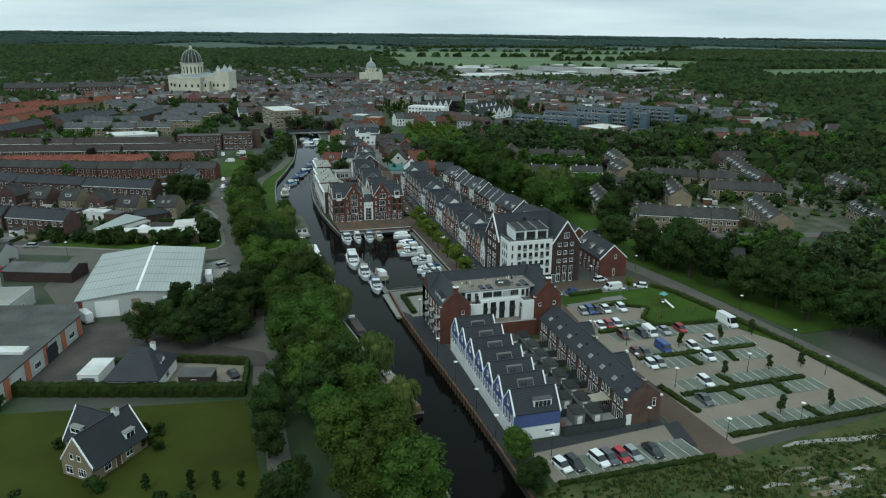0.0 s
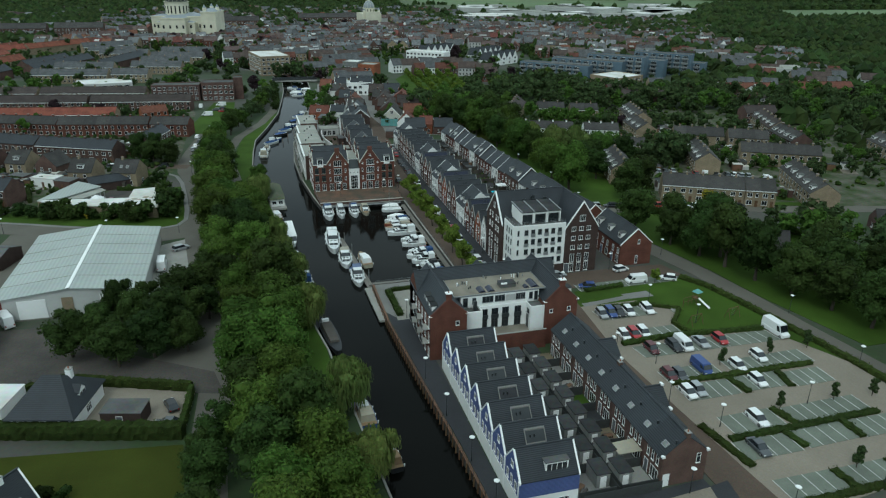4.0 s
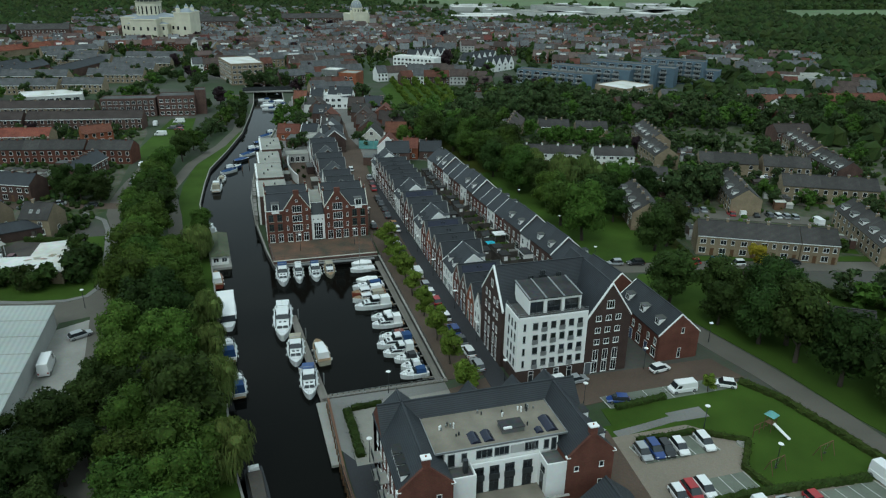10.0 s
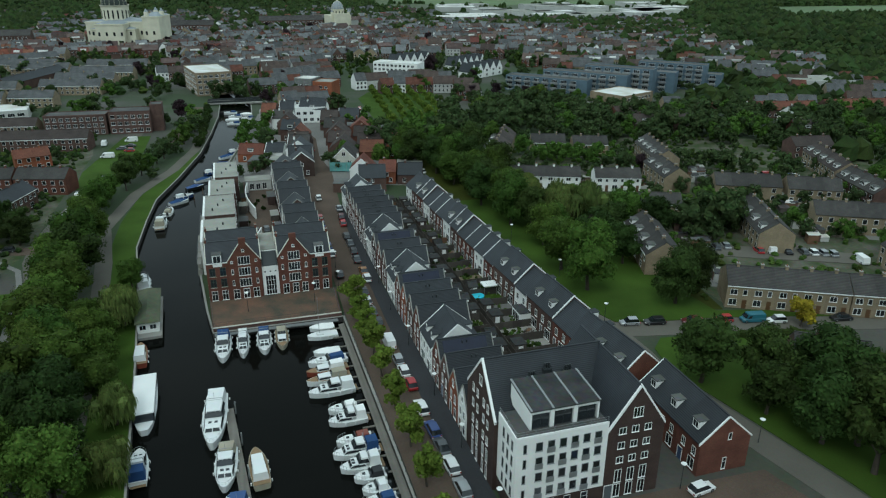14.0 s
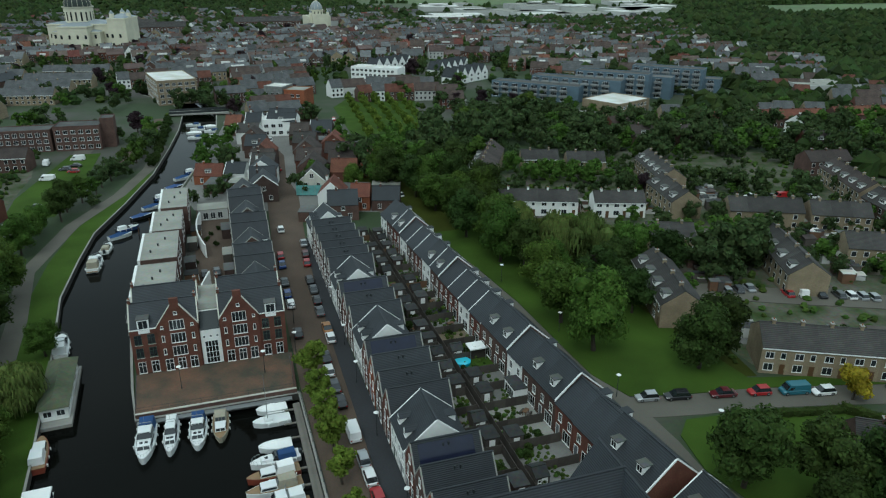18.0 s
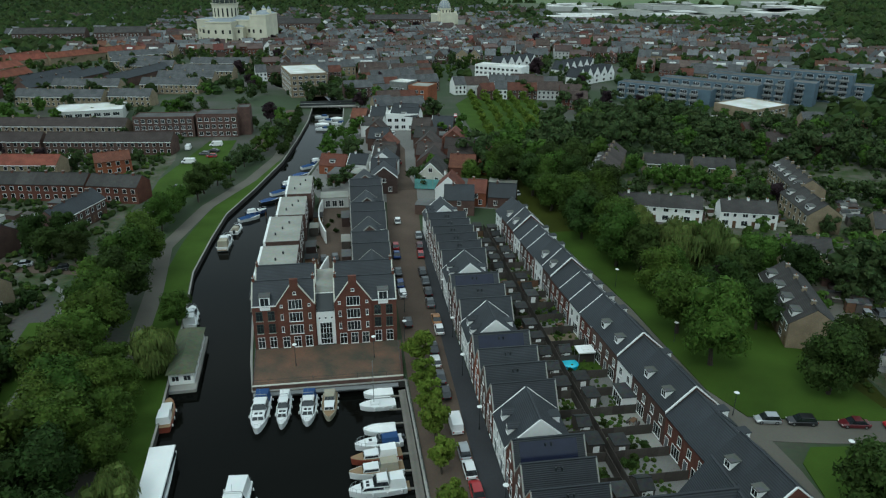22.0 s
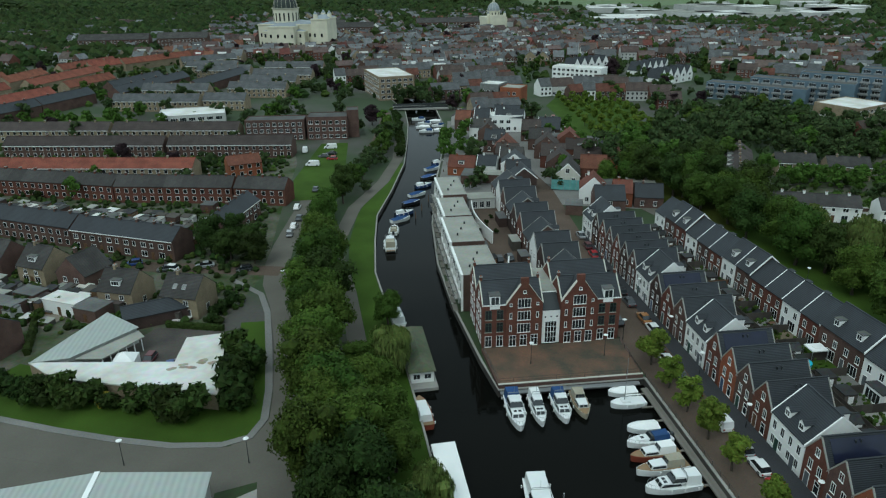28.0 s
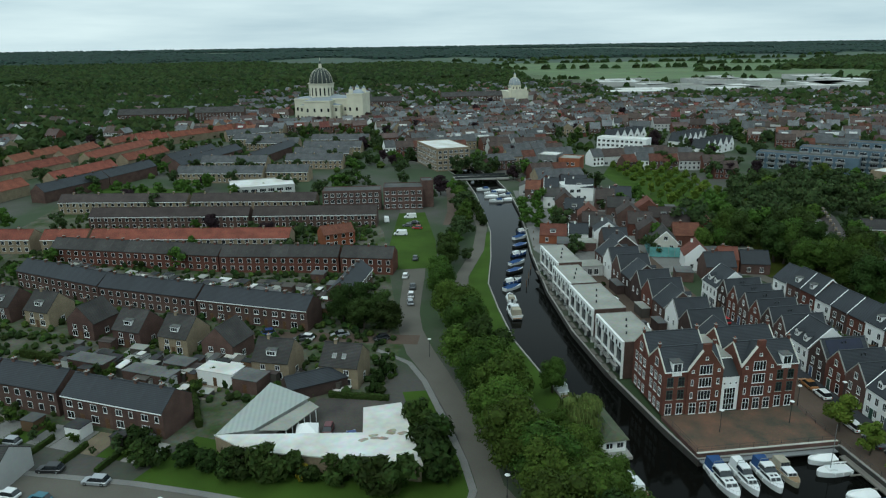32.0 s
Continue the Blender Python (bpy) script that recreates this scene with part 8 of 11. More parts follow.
dome(bas, -4, 0, 39.5, 11.6, 15.0, mat("dark_dome_slate", (0.03, 0.042, 0.036), 0.6, 0.3, 2, 10, 0.1), LIME)
chp = thing("chapel", "white domed chapel with lead-grey dome", "church", m=pose(140, 735, 0, 0, 0, 8) @ Matrix.Scale(0.82, 4))
for x0, y0, x1, y1, z1 in ((-15, -12, 15, 22, 17), (-11, -16, 11, -12, 20)):
    s = Mesh()
    s.box(x0, y0, 0, x1, y1, z1, LIME)
    part("wall", s, chp)
drum(chp, 0, 4, 17, 9.0, 8, LIME, 12)
dome(chp, 0, 4, 25, 8.6, 11, LEAD, LIME, 12)
for a in (-12, 12):
    s = Mesh()
    s.tube((a, -9, 17), (a, -9, 22), 2.2, 2.0, LIME, 8)
    s.tube((a, -9, 22), (a, -9, 25), 2.0, 0.2, LEAD, 8)
    part("turret", s, chp)
for x, y, w_ in ((78, 705, 70), (-30, 660, 60), (-70, 700, 70), (-232, 574, 60), (-166, 578, 44)):
    n = int(w_ / 3)
    house("monastery", "long dark brick institute with rows of windows", pose(x - 30, y, 0), w_, 13, 11, 15.5, "x", BRICK_BROWN, TILE_GREY, [("S", 1.5 + 3 * i, z, 1.2, 1.9, 2, 2) for i in range(n) for z in (1.2, 4.6, 8.0)], category="building")

# bridge
s = Mesh()
s.prism([(-4, 261), (24, 258), (24, 266), (-4, 269)], 0.6, 1.3, CONCRETE)
br = thing("bridge", "low dark road bridge across the canal", "bridge", mesh=s)
for y0 in (261, 268):
    s = Mesh()
    s.box(-4, y0 - 0.1, 1.3, 24, y0, 2.4, FRAME_DARK)
    part("parapet", s, br)

# ---- planting ----
_pl = random.Random(11)


def lerp_line(pts, step):
    out = []
    for a, b in zip(pts, pts[1:]):
        a, b = Vector(a), Vector(b)
        n = max(1, int((b - a).length / step))
        out += [a.lerp(b, i / n) for i in range(n)]
    return out


WEST = [(-10, -152), (-13, -131), (-16.5, -114), (-17.5, -91), (-18.8, -64), (-21.5, -42), (-24.5, -22), (-29, -4), (-31.5, 16), (-32, 40), (-33, 62), (-35, 82)]
WEST_INNER = [(-18, -146), (-20.5, -128), (-23.5, -112), (-25, -91), (-26, -64), (-29, -36), (-30.5, -14), (-33.5, 6), (-35.5, 28), (-36, 50)]
for line, gap, big in ((WEST, 8.0, 1.22), (WEST_INNER, 7.4, 1.05)):
    for p in lerp_line(line, gap):
        tree("broad" if _pl.random() < 0.85 else "dark", p.x + _pl.uniform(-1.4, 1.4), p.y + _pl.uniform(-1.5, 1.5), big * _pl.uniform(0.88, 1.12), where="in the belt beside the canal", group="tree belt along the canal")
for p in lerp_line([(-33, 88), (-31, 104), (-23, 130), (-15, 160), (-9.5, 190), (-7, 215)], 7.0):
    tree("broad" if _pl.random() < 0.6 else "dark", p.x + _pl.uniform(-2, 2) - 2, p.y, _pl.uniform(0.75, 1.0), where="beside the canal path", group="tree belt along the canal")
for p in lerp_line([(-4, 168), (-2.5, 200), (-1.5, 235), (-1, 256)], 5.0):
    tree("shrub", p.x - 2.5, p.y, 1.5, where="on the canal bank")
for x, y, sz in ((-14.6, -38.5, 1.0), (-13.2, -54, 1.15), (-11.6, -73, 1.1), (-8.6, -106, 1.2), (-6.4, -124, 1.2), (-15.8, -23.5, 1.0), (-18.2, 12.5, 1.15)):
    tree("willow", x, y, sz, where="on the canal bank", group="bank willows")
tree("broad", -18.6, 31, 0.75, where="on the canal bank")
for x, y, sz in ((-20.5, -6.0, 0.9), (-19.8, -15.0, 0.95), (-25.4, 1.0, 0.9), (-21.5, 3.0, 0.75), (-25.0, 10.0, 0.8), (-25.5, -9.0, 0.95)):
    tree("broad", x, y, sz, where="in the belt beside the canal", group="tree belt along the canal")
for x, y in ((-43.7, -62.6), (-50.4, -77), (-45.4, -70), (-37.4, -61), (-32.5, -50), (-38, -72), (-52, -69), (-33, -58), (-41, -80), (-47, -82), (-35, -79), (-31.5, -66), (-56, -76), (-34, -70), (-49, -63)):
    tree("dark", x, y, _pl.uniform(0.75, 1.0), where="in the grove beside the yard", group="grove beside the yard")
for x, y in ((-29.6, -121), (-28, -112), (-30.5, -130), (-27, -141), (-31, -116), (-29, -147)):
    tree("dark", x, y, _pl.uniform(0.6, 0.75), where="beside the garden hedge", group="trees by the garden hedge")
for x, y in ((-42.5, -136.1), (-38.7, -137.1), (-35.0, -137.8), (-49.5, -134.2)):
    tree("column", x, y, 1.0, where="on the garden lawn", group="clipped garden trees")
for x, y, sz in ((-50.5, -121, 1.2), (-49.0, -118, 0.9), (-51.5, -117, 1.0), (-48.5, -123, 0.8), (-65.5, -118, 0.8), (-57, -133, 1.1), (-68, -134, 1.3), (-43.5, -141, 1.3), (-47, -139, 1.0)):
    tree("shrub", x, y, sz, where="in the villa garden", group="garden shrubs")
tree("dark", -66, -143, 0.7, where="in the villa garden")
tree("yellow", -79.5, -95.5, 0.8, where="beside the industrial yard")
for x, y in ((-82, -98), (-80, -101), (-84, -102)):
    tree("shrub", x, y, 1.2, where="beside the yard")
for p in lerp_line([(-92, 17), (-80, 12.0), (-70, 9.0), (-58, 5.0), (-48, 1.5)], 3.4):
    tree("shrub", p.x + _pl.uniform(-0.8, 0.8), p.y + _pl.uniform(-1.2, 1.2), _pl.uniform(1.7, 2.7), where="round the flat-roofed building", group="shrub border")
for p in lerp_line([(-45.5, 5), (-46, 16), (-46.5, 26)], 3.6):
    tree("shrub", p.x + _pl.uniform(-1, 1), p.y, _pl.uniform(2.0, 3.0), where="round the flat-roofed building", group="shrub border")
tree("yellow", -67.5, 8.0, 0.62, where="in the shrub border")
for x, y, sz in ((-53.5, 40, 1.0), (-52.5, 44, 1.1), (-55, 37, 0.9), (-96, 17, 1.4), (-98, 22, 1.4), (-64, 50, 1.3), (-62, 53, 1.0)):
    tree("shrub", x, y, sz * 1.3, where="in a front garden")
for x, y in ((-56, 70), (-61, 75), (-51, 76), (-56, 80), (-50, 68)):
    tree("dark", x, y, 0.85, where="beside the street", group="trees by the side street")
for x, y in COURT_SHRUBS:
    tree("shrub", x, y, 0.55, 0.13, where="in a courtyard planter", group="courtyard shrubs")
# basin street
for y in (8.3, 0.5, -6.6, -14, -21.4, -31.8, -42.5, -51.9, -61.4):
    tree("young", 28.7, y, 1.45, where="in the verge of the basin street", group="young street trees")
tree("broad", 9.6, -142.8, 0.62, where="at the quay end")
tree("dark", 11.5, -147.5, 0.42, where="at the quay end")
tree("dark", 8.5, -151, 0.5, where="at the quay end")
for x, y in ((62.6, -109.1), (74.3, -107.8), (63.6, -124.1), (74.7, -124.3), (82.4, -124.8), (83.4, -107.6), (64.4, -140.0), (75.1, -140.7)):
    tree("small", x, y, 1.0, where="in a car park strip", group="small car park trees")
tree("young", 70.5, -72.5, 0.9, where="beside the play lawn")
# eastern belt
for x, y, k, sz in ((81.2, 13.5, "broad", 1.15), (82.0, 1.2, "broad", 1.15), (97.5, -10.5, "dark", 1.05), (102.4, -8.4, "dark", 1.1), (83.4, -39.6, "dark", 1.05), (92.1, -45, "dark", 1.1), (102, -48, "dark", 1.0), (96, -62, "dark", 1.1), (89.3, 56.5, "willow", 1.45), (93.9, 43.6, "willow", 1.4), (101.4, 38.6, "willow", 1.5), (98.5, 30, "copper", 0.7), (84.0, 30, "broad", 1.0), (81.4, 47.3, "broad", 1.1), (85.6, 42, "dark", 0.95), (88.2, 33, "broad", 0.8), (90, 22, "broad", 0.8), (84, 60, "broad", 1.1), (79, 66, "dark", 1.0), (109, 34, "broad", 0.95), (117, 28, "dark", 0.9), (88, -51, "dark", 0.9), (114, -40, "small", 1.4), (116.4, -27.2, "yellow", 1.1), (91, -33, "small", 1.2), (64, 139, "dark", 1.2), (66, 128, "dark", 1.0), (108, 132, "broad", 1.1), (98, 164, "dark", 1.2), (115, 150, "dark", 1.2), (125, 160, "dark", 1.1), (132, 178, "dark", 1.1), (120, 180, "broad", 1.1), (106, 180, "dark", 1.1), (145, 190, "dark", 1.2), (157, 200, "broad", 1.2), (134, 205, "dark", 1.1)):
    tree(k, x, y, sz * 1.2, where="on roadside grass", group="trees along the eastern road")
_houses = ((107, -42), (112, -46), (107, -62), (112, -66), (155, -56))
for x, y in ((91, -60), (93, -68), (97, -56), (95, -77), (98, -86), (101, -95), (103, -104), (106, -114), (109, -124), (111, -135), (114, -146)):
    tree("dark", x, y, _pl.uniform(1.15, 1.3), where="in the wood beside the road", group="wood edge beside the road")
for i in range(330):
    x, y = _pl.uniform(98, 230), _pl.uniform(-165, -42)
    if y > -40 - (x - 96) * 0.25 or x < 101 + max(0, (-72 - y)) * 0.22 or any((x - a) ** 2 + (y - b) ** 2 < 81 for a, b in _houses):
        continue
    tree("dark" if _pl.random() < 0.75 else "broad", x, y, _pl.uniform(0.85, 1.25), where="in the wood beside the road", group="wood beside the road")
def inside(x, y, poly):
    hit = False
    for (x0, y0), (x1, y1) in zip(poly, poly[1:] + poly[:1]):
        if (y0 > y) != (y1 > y) and x < x0 + (x1 - x0) * (y - y0) / (y1 - y0):
            hit = not hit
    return hit


def grove(poly, gap, kinds, lo, hi, where, group):
    """Trees on a jittered grid inside an outline."""
    xs, ys = [p[0] for p in poly], [p[1] for p in poly]
    for i in range(int((max(xs) - min(xs)) / gap) + 1):
        for j in range(int((max(ys) - min(ys)) / gap) + 1):
            x, y = min(xs) + (i + _pl.random()) * gap, min(ys) + (j + _pl.random()) * gap
            if inside(x, y, poly):
                tree(_pl.choice(kinds), x, y, _pl.uniform(lo, hi), where=where, group=group)


FB, FL = "farbroad", "farlight"
grove([(127, 207), (157, 212), (178, 206), (184, 178), (215, 168), (246, 160), (228, 118), (190, 112), (160, 122), (122, 142), (106, 147)], 9.0, (FB, FB, FB, FL), 0.8, 1.25, "between the suburban houses", "suburban trees")
grove([(113, 108), (125, 103), (143, 97), (147, 104), (133, 113), (117, 116)], 5.0, (FL, FL, FL), 0.6, 0.8, "beside the garages", "suburban trees")
grove([(124, 24), (130, 36), (140, 42), (150, 38), (143, 24), (132, 18)], 7.5, (FB, FB, FL), 0.9, 1.25, "between the houses", "large suburban trees")
grove([(104, 36), (118, 30), (122, 38), (112, 48), (100, 56)], 7.5, (FB, FL), 0.8, 1.1, "between the houses", "large suburban trees")
grove([(230, 120), (250, 148), (300, 140), (345, 130), (345, 60), (300, 40), (262, 60), (240, 96)], 10.0, (FB, FB, FL), 0.7, 1.2, "between the suburban houses", "suburban trees")
grove([(165, -60), (215, -60), (262, -20), (262, 40), (240, 30), (205, -14)], 10.0, (FB, FB, FL), 0.7, 1.2, "between the suburban houses", "suburban trees")
for i in range(230):
    x, y = _pl.uniform(104, 262), _pl.uniform(-10, 118)
    if y < 60 - (x - 96) * 0.3 and x < 160 and y < 12:
        continue
    tree(_pl.choice((FB, FB, FL)), x, y, _pl.uniform(0.35, 0.7), where="between the suburban houses", group="suburban trees")
for x, y, sz in ((173, 82, 0.85), (177.5, 77, 0.85), (183, 73, 0.85), (193, 68, 0.9), (166, 90, 0.8), (188, 60, 0.7), (157, 58, 0.8), (140, 86, 0.8)):
    tree(FB, x, y, sz, where="between the houses", group="large suburban trees")
tree("copper", 148.5, 86.5, 0.7, where="between the houses", group="large suburban trees")
grove([(80, 68), (76, 92), (68, 116), (70, 150), (86, 170), (100, 150), (93, 100), (96, 84), (90, 66)], 8.2, ("broad", "dark", "dark", "broad"), 1.0, 1.35, "on roadside grass", "trees along the eastern road")
grove([(92, 66), (104, 60), (108, 44), (103, 22), (97, 8), (92, 20), (98, 52)], 8.5, ("broad", "dark", "dark"), 0.75, 1.05, "on roadside grass", "trees along the eastern road")
for x in range(-180, -130, 8):
    tree("broad", x, 252 + _pl.uniform(-6, 14), 0.8, where="on the school lawn", group="town trees")
for x in range(-158, -60, 9):
    tree("farbroad", x, 196 - (x + 160) * 0.16, 0.5, where="in the back gardens")
# park rows
for i in range(5):
    for j in range(8):
        tree("young", 78 + i * 6.5 + j * 1.2, 184 + j * 13 - i * 3, 1.2, where="in the park", group="park trees in rows")
slab("lawn_park", [(72, 172), (98, 168), (122, 270), (92, 294), (76, 262)], 0.0, 0.022, GRASS, "mown park lawn with rows of trees", "grass")
for x, y in ((12, 158), (14, 166), (11, 175), (17, 171), (18, 181), (13, 186), (20, 163), (16, 194), (10, 167), (66, 118), (68, 124), (58, 118), (70, 138), (62, 180), (66, 187), (60, 206), (68, 200)):
    tree("broad", x, y, _pl.uniform(0.55, 0.85), where="between old houses", group="trees between old houses")
# town trees
for i in range(1250):
    x, y = _pl.gauss(70, 210), _pl.uniform(118, 700)
    if 64 < x < 114 and 172 < y < 300 or abs(x - canal_x(min(y, 260))) < 13 and y < 265 or (x < -25 and y < 230 and _pl.random() < 0.6) or 28 < x < 40 and y < 240:
        continue
    tree(_pl.choices(("farbroad", "farlight", "copper"), (6, 3, 0.5))[0], x, y, _pl.uniform(0.45, 1.0), where="between the town houses", group="town trees")
for x, y in ((14, 283), (6, 290), (22, 287), (0, 283)):
    tree("dark", x, y, 1.0, where="beyond the bridge", group="trees beyond the bridge")
for x in range(-215, -60, 11):
    tree("shrub", x, 100 + (-60 - x) * 0.42 + _pl.uniform(-4, 4), _pl.uniform(0.8, 1.4), where="in the back gardens", group="garden shrubs")
    tree("shrub", x, 168 + _pl.uniform(-6, 6), _pl.uniform(0.8, 1.6), where="in the back gardens", group="garden shrubs")


def woods(name, label, count, area, size, material, seed, keep):
    """Distant woods: many rough lumps in one mesh."""
    rnd = random.Random(seed)
    s = Mesh()
    slot = s.slot(material)
    step = size * (1.15 if size > 3 else 1.8)
    nx, ny = int((area[2] - area[0]) / step), int((area[3] - area[1]) / step)
    spots = []
    for i in range(nx):
        for j in range(ny):
            x, y = area[0] + (i + rnd.random()) * step, area[1] + (j + rnd.random()) * step
            if keep(x, y, rnd):
                spots.append((x, y))
    if len(spots) > count * 6 or size < 3:
        spots = rnd.sample(spots, min(len(spots), count * (2 if size < 3 else 6)))
    rings = ((0.1, 0.95), (0.66, 0.66)) if size > 4.4 else ((0.0, 0.7), (0.42, 1.0), (0.8, 0.62))
    for x, y in spots:
        r = size * rnd.uniform(0.6, 1.15)
        lift = max(0.0, (y - 2300) * 40 / 2600)
        h = min(r * 1.5, 12.5) * rnd.uniform(0.75, 1.25)
        k, turn = len(s.v), rnd.uniform(0, 1)
        for zf, rf in rings:
            for q in range(6):
                a = q * 1.0472 + turn + zf
                g = r * rf * rnd.uniform(0.7, 1.3)
                s.v.append((x + g * math.cos(a), y + g * math.sin(a), lift + h * zf * rnd.uniform(0.85, 1.15)))
        s.v.append((x + rnd.uniform(-0.2, 0.2) * r, y + rnd.uniform(-0.2, 0.2) * r, lift + h))
        top = k + 6 * (len(rings) - 1)
        for b_ in range(k, top, 6):
            for q in range(6):
                e = (q + 1) % 6
                s.f += [(b_ + q, b_ + e, b_ + 6 + e), (b_ + q, b_ + 6 + e, b_ + 6 + q)]
        s.f += [(top + q, top + (q + 1) % 6, top + 6) for q in range(6)]
        s.m += [slot] * (12 * (len(rings) - 1) + 6)
    ob = part(name, s.data(name, fix=False))
    return tagged(ob, label, "woods", kind="stuff")


# bluish base colour carries the distance haze over the farthest woods
LEAF_HAZED = mat("hazed_woodland", (0.052, 0.08, 0.066), 0.9, 0.3, 0.05, 0.5, 0.0, tint=(0.04, 0.064, 0.052), spec=0.1)


def band(x, y, rnd):
    v = math.sin(y * 0.0042 + 0.0006 * x) + 0.8 * math.sin(x * 0.0031 + y * 0.0017) + 0.5 * math.sin(x * 0.011)
    if meadow(x, y):
        # hedgerows and small copses alone stand in the meadows
        return abs(math.sin(y * 0.0125 + x * 0.0012)) < 0.07 and math.sin(x * 0.006 + y * 0.01) > -0.2
    return v > (-0.7 if x < 250 else -0.45) + rnd.uniform(-0.3, 0.3)


def meadow(x, y):
    return y > 1140 and x > 300 + 0.02 * (y - 1240) and x < 700 + (y - 1240) * 0.95 and y < 2560


def not_basilica(x, y):
    return not (-135 < x < -25 and 500 < y < 660 or 95 < x < 185 and 640 < y < 780)


woods("woods_near", "dark woods at the edge of the town", 1500, (-700, 640, 1100, 1250), 6.2, CANOPY_DARK, 1, lambda x, y, r: (band(x, y, r) and r.random() < 0.75 or x < -170) and abs(x) < 200 + y * 0.75 and not_basilica(x, y) and not (works(x, y) and r.random() < 0.96) and not (380 < x < 960 and y > 1130))
woods("woods_middle", "wooded belts between fields", 3000, (-1900, 1240, 3400, 2600), 13.0, CANOPY_DARK, 2, lambda x, y, r: band(x, y, r) and -200 - 0.65 * y < x < 300 + y * 1.15)
woods("woods_far", "distant woods up to the horizon", 3200, (-3300, 2600, 5600, 4840), 24.0, LEAF_HAZED, 3, lambda x, y, r: (band(x, y, r) or y > 4300) and -200 - 0.65 * y < x < 300 + y * 1.15)
woods("woods_east", "dense woodland east of the suburb", 700, (230, -120, 620, 560), 5.2, CANOPY_DARK, 4, lambda x, y, r: r.random() < 0.3 + (x - 230) * 0.0025 and not (145 < x < 345 and 130 < y < 300))
woods("woods_suburb", "dark woodland between the flats and the orange-roofed row", 400, (215, 158, 480, 320), 5.0, CANOPY_DARK, 24, lambda x, y, r: (y > 164 + max(0, 250 - x) * 0.3) and not (x < 252 and y > 196) and not (x < 312 and y > 214) and r.random() < 0.9)
woods("woods_northeast", "dark woods beyond the suburb", 1700, (360, 130, 1700, 1200), 7.2, CANOPY_DARK, 14, lambda x, y, r: math.sin(x * 0.009) + math.sin(y * 0.011 + x * 0.003) + 0.8 * math.sin(x * 0.023 + y * 0.017) > -0.7 + r.uniform(-0.4, 0.4) and x < 300 + y * 1.25 and not (works(x, y) and r.random() < 0.95) and not (y > 1130) and not (780 + (y - 720) * 0.6 < x < 1080 + (y - 720) * 0.9 and 735 < y < 1000))
woods("woods_west", "dense woodland west of the town", 1300, (-640, 490, -185, 1000), 6.0, CANOPY_DARK, 5, lambda x, y, r: r.random() < 0.92 and not_basilica(x, y))
woods("woods_west_edge", "scattered trees west of the town", 300, (-420, 130, -275, 470), 4.2, CANOPY_DARK, 15, lambda x, y, r: r.random() < 0.5)
woods("town_tree_clumps", "dark tree clumps between far town houses", 420, (-300, 300, 620, 980), 3.4, CANOPY_DARK, 16, lambda x, y, r: r.random() < 0.10 + (y - 300) * 0.0008 and not_basilica(x, y) and not works(x, y))
woods("town_tree_clumps_light", "light green trees between far town houses", 260, (-260, 300, 560, 900), 2.8, CANOPY_LIGHT, 17, lambda x, y, r: not_basilica(x, y))
woods("town_shrubs", "small gardens and shrubs between far houses", 900, (-330, 230, 520, 640), 2.0, CANOPY_LIGHT, 6, lambda x, y, r: free_for_town(x, y))


def hedge(pts, width, h, name="hedge", label="clipped dark green hedge"):
    """A clipped hedge: a box-shaped run with an uneven leafy skin."""
    rnd = random.Random(int(abs(pts[0][0] * 7 + pts[0][1])))
    s = Mesh()
    line = lerp_line(pts, 0.55) + [Vector(pts[-1])]
    rings = []
    wild = min(0.2, width * 0.13)
    for i, p in enumerate(line):
        d = (line[min(i + 1, len(line) - 1)] - line[max(i - 1, 0)]).normalized()
        n = Vector((-d.y, d.x))
        j = lambda: rnd.uniform(-wild, wild)
        prof = ((-0.5, 0), (-0.52, 0.6), (-0.4, 1.0), (0.0, 1.04), (0.4, 1.0), (0.52, 0.6), (0.5, 0))
        rings.append([(p.x + n.x * (a * width + j()), p.y + n.y * (a * width + j()), max(0, b * h + (j() if b else 0))) for a, b in prof])
    s.loft(rings, HEDGE)
    for ring in rings:
        for _ in range(16):
            # loose shoots standing out of the clipped skin
            a = Vector(rnd.choice(ring[1:6])) + Vector((rnd.uniform(-0.3, 0.3), rnd.uniform(-0.3, 0.3), rnd.uniform(-0.12, 0.16)))
            q = [a + Vector((rnd.uniform(-1, 1), rnd.uniform(-1, 1), rnd.uniform(-0.6, 0.9))) * rnd.uniform(0.1, 0.24) for _ in range(3)]
            s.face([tuple(p) for p in q], HEDGE if rnd.random() < 0.55 else LEAF)
    return thing(name, label, "hedge", mesh=s)


hedge([(-84, -93.5), (-66.5, -98.5), (-34, -106.8)], 2.2, 2.4, label="tall clipped hedge between the gardens")
hedge([(-66.5, -97), (-63, -88), (-55, -85.6), (-33.5, -93.4)], 1.2, 1.7)
hedge([(-33.5, -94), (-34.5, -106)], 1.0, 1.6)
hedge([(48.2, -97.6), (60.4, -97.0), (79.9, -98.7)], 1.2, 0.9, label="low hedge between parking rows")
hedge([(50.9, -82.0), (61.2, -82.2)], 0.9, 0.8)
hedge([(62.5, -83), (68.2, -86.5), (63.2, -92), (64.2, -97)], 0.9, 0.8)
hedge([(78, -71.3), (81.6, -78), (85.3, -96), (87.6, -110), (89.6, -126), (91, -143)], 1.3, 1.0, label="long low hedge along the road")
hedge([(52, -73), (62, -72.2)], 1.1, 0.9)
hedge([(7.9, -74.6), (7.6, -62.2)], 1.3, 0.9, label="bushy hedge along the paved terrace")
hedge([(8.4, -61.9), (13.6, -61.4)], 1.0, 0.8, label="bushy hedge along the paved terrace")
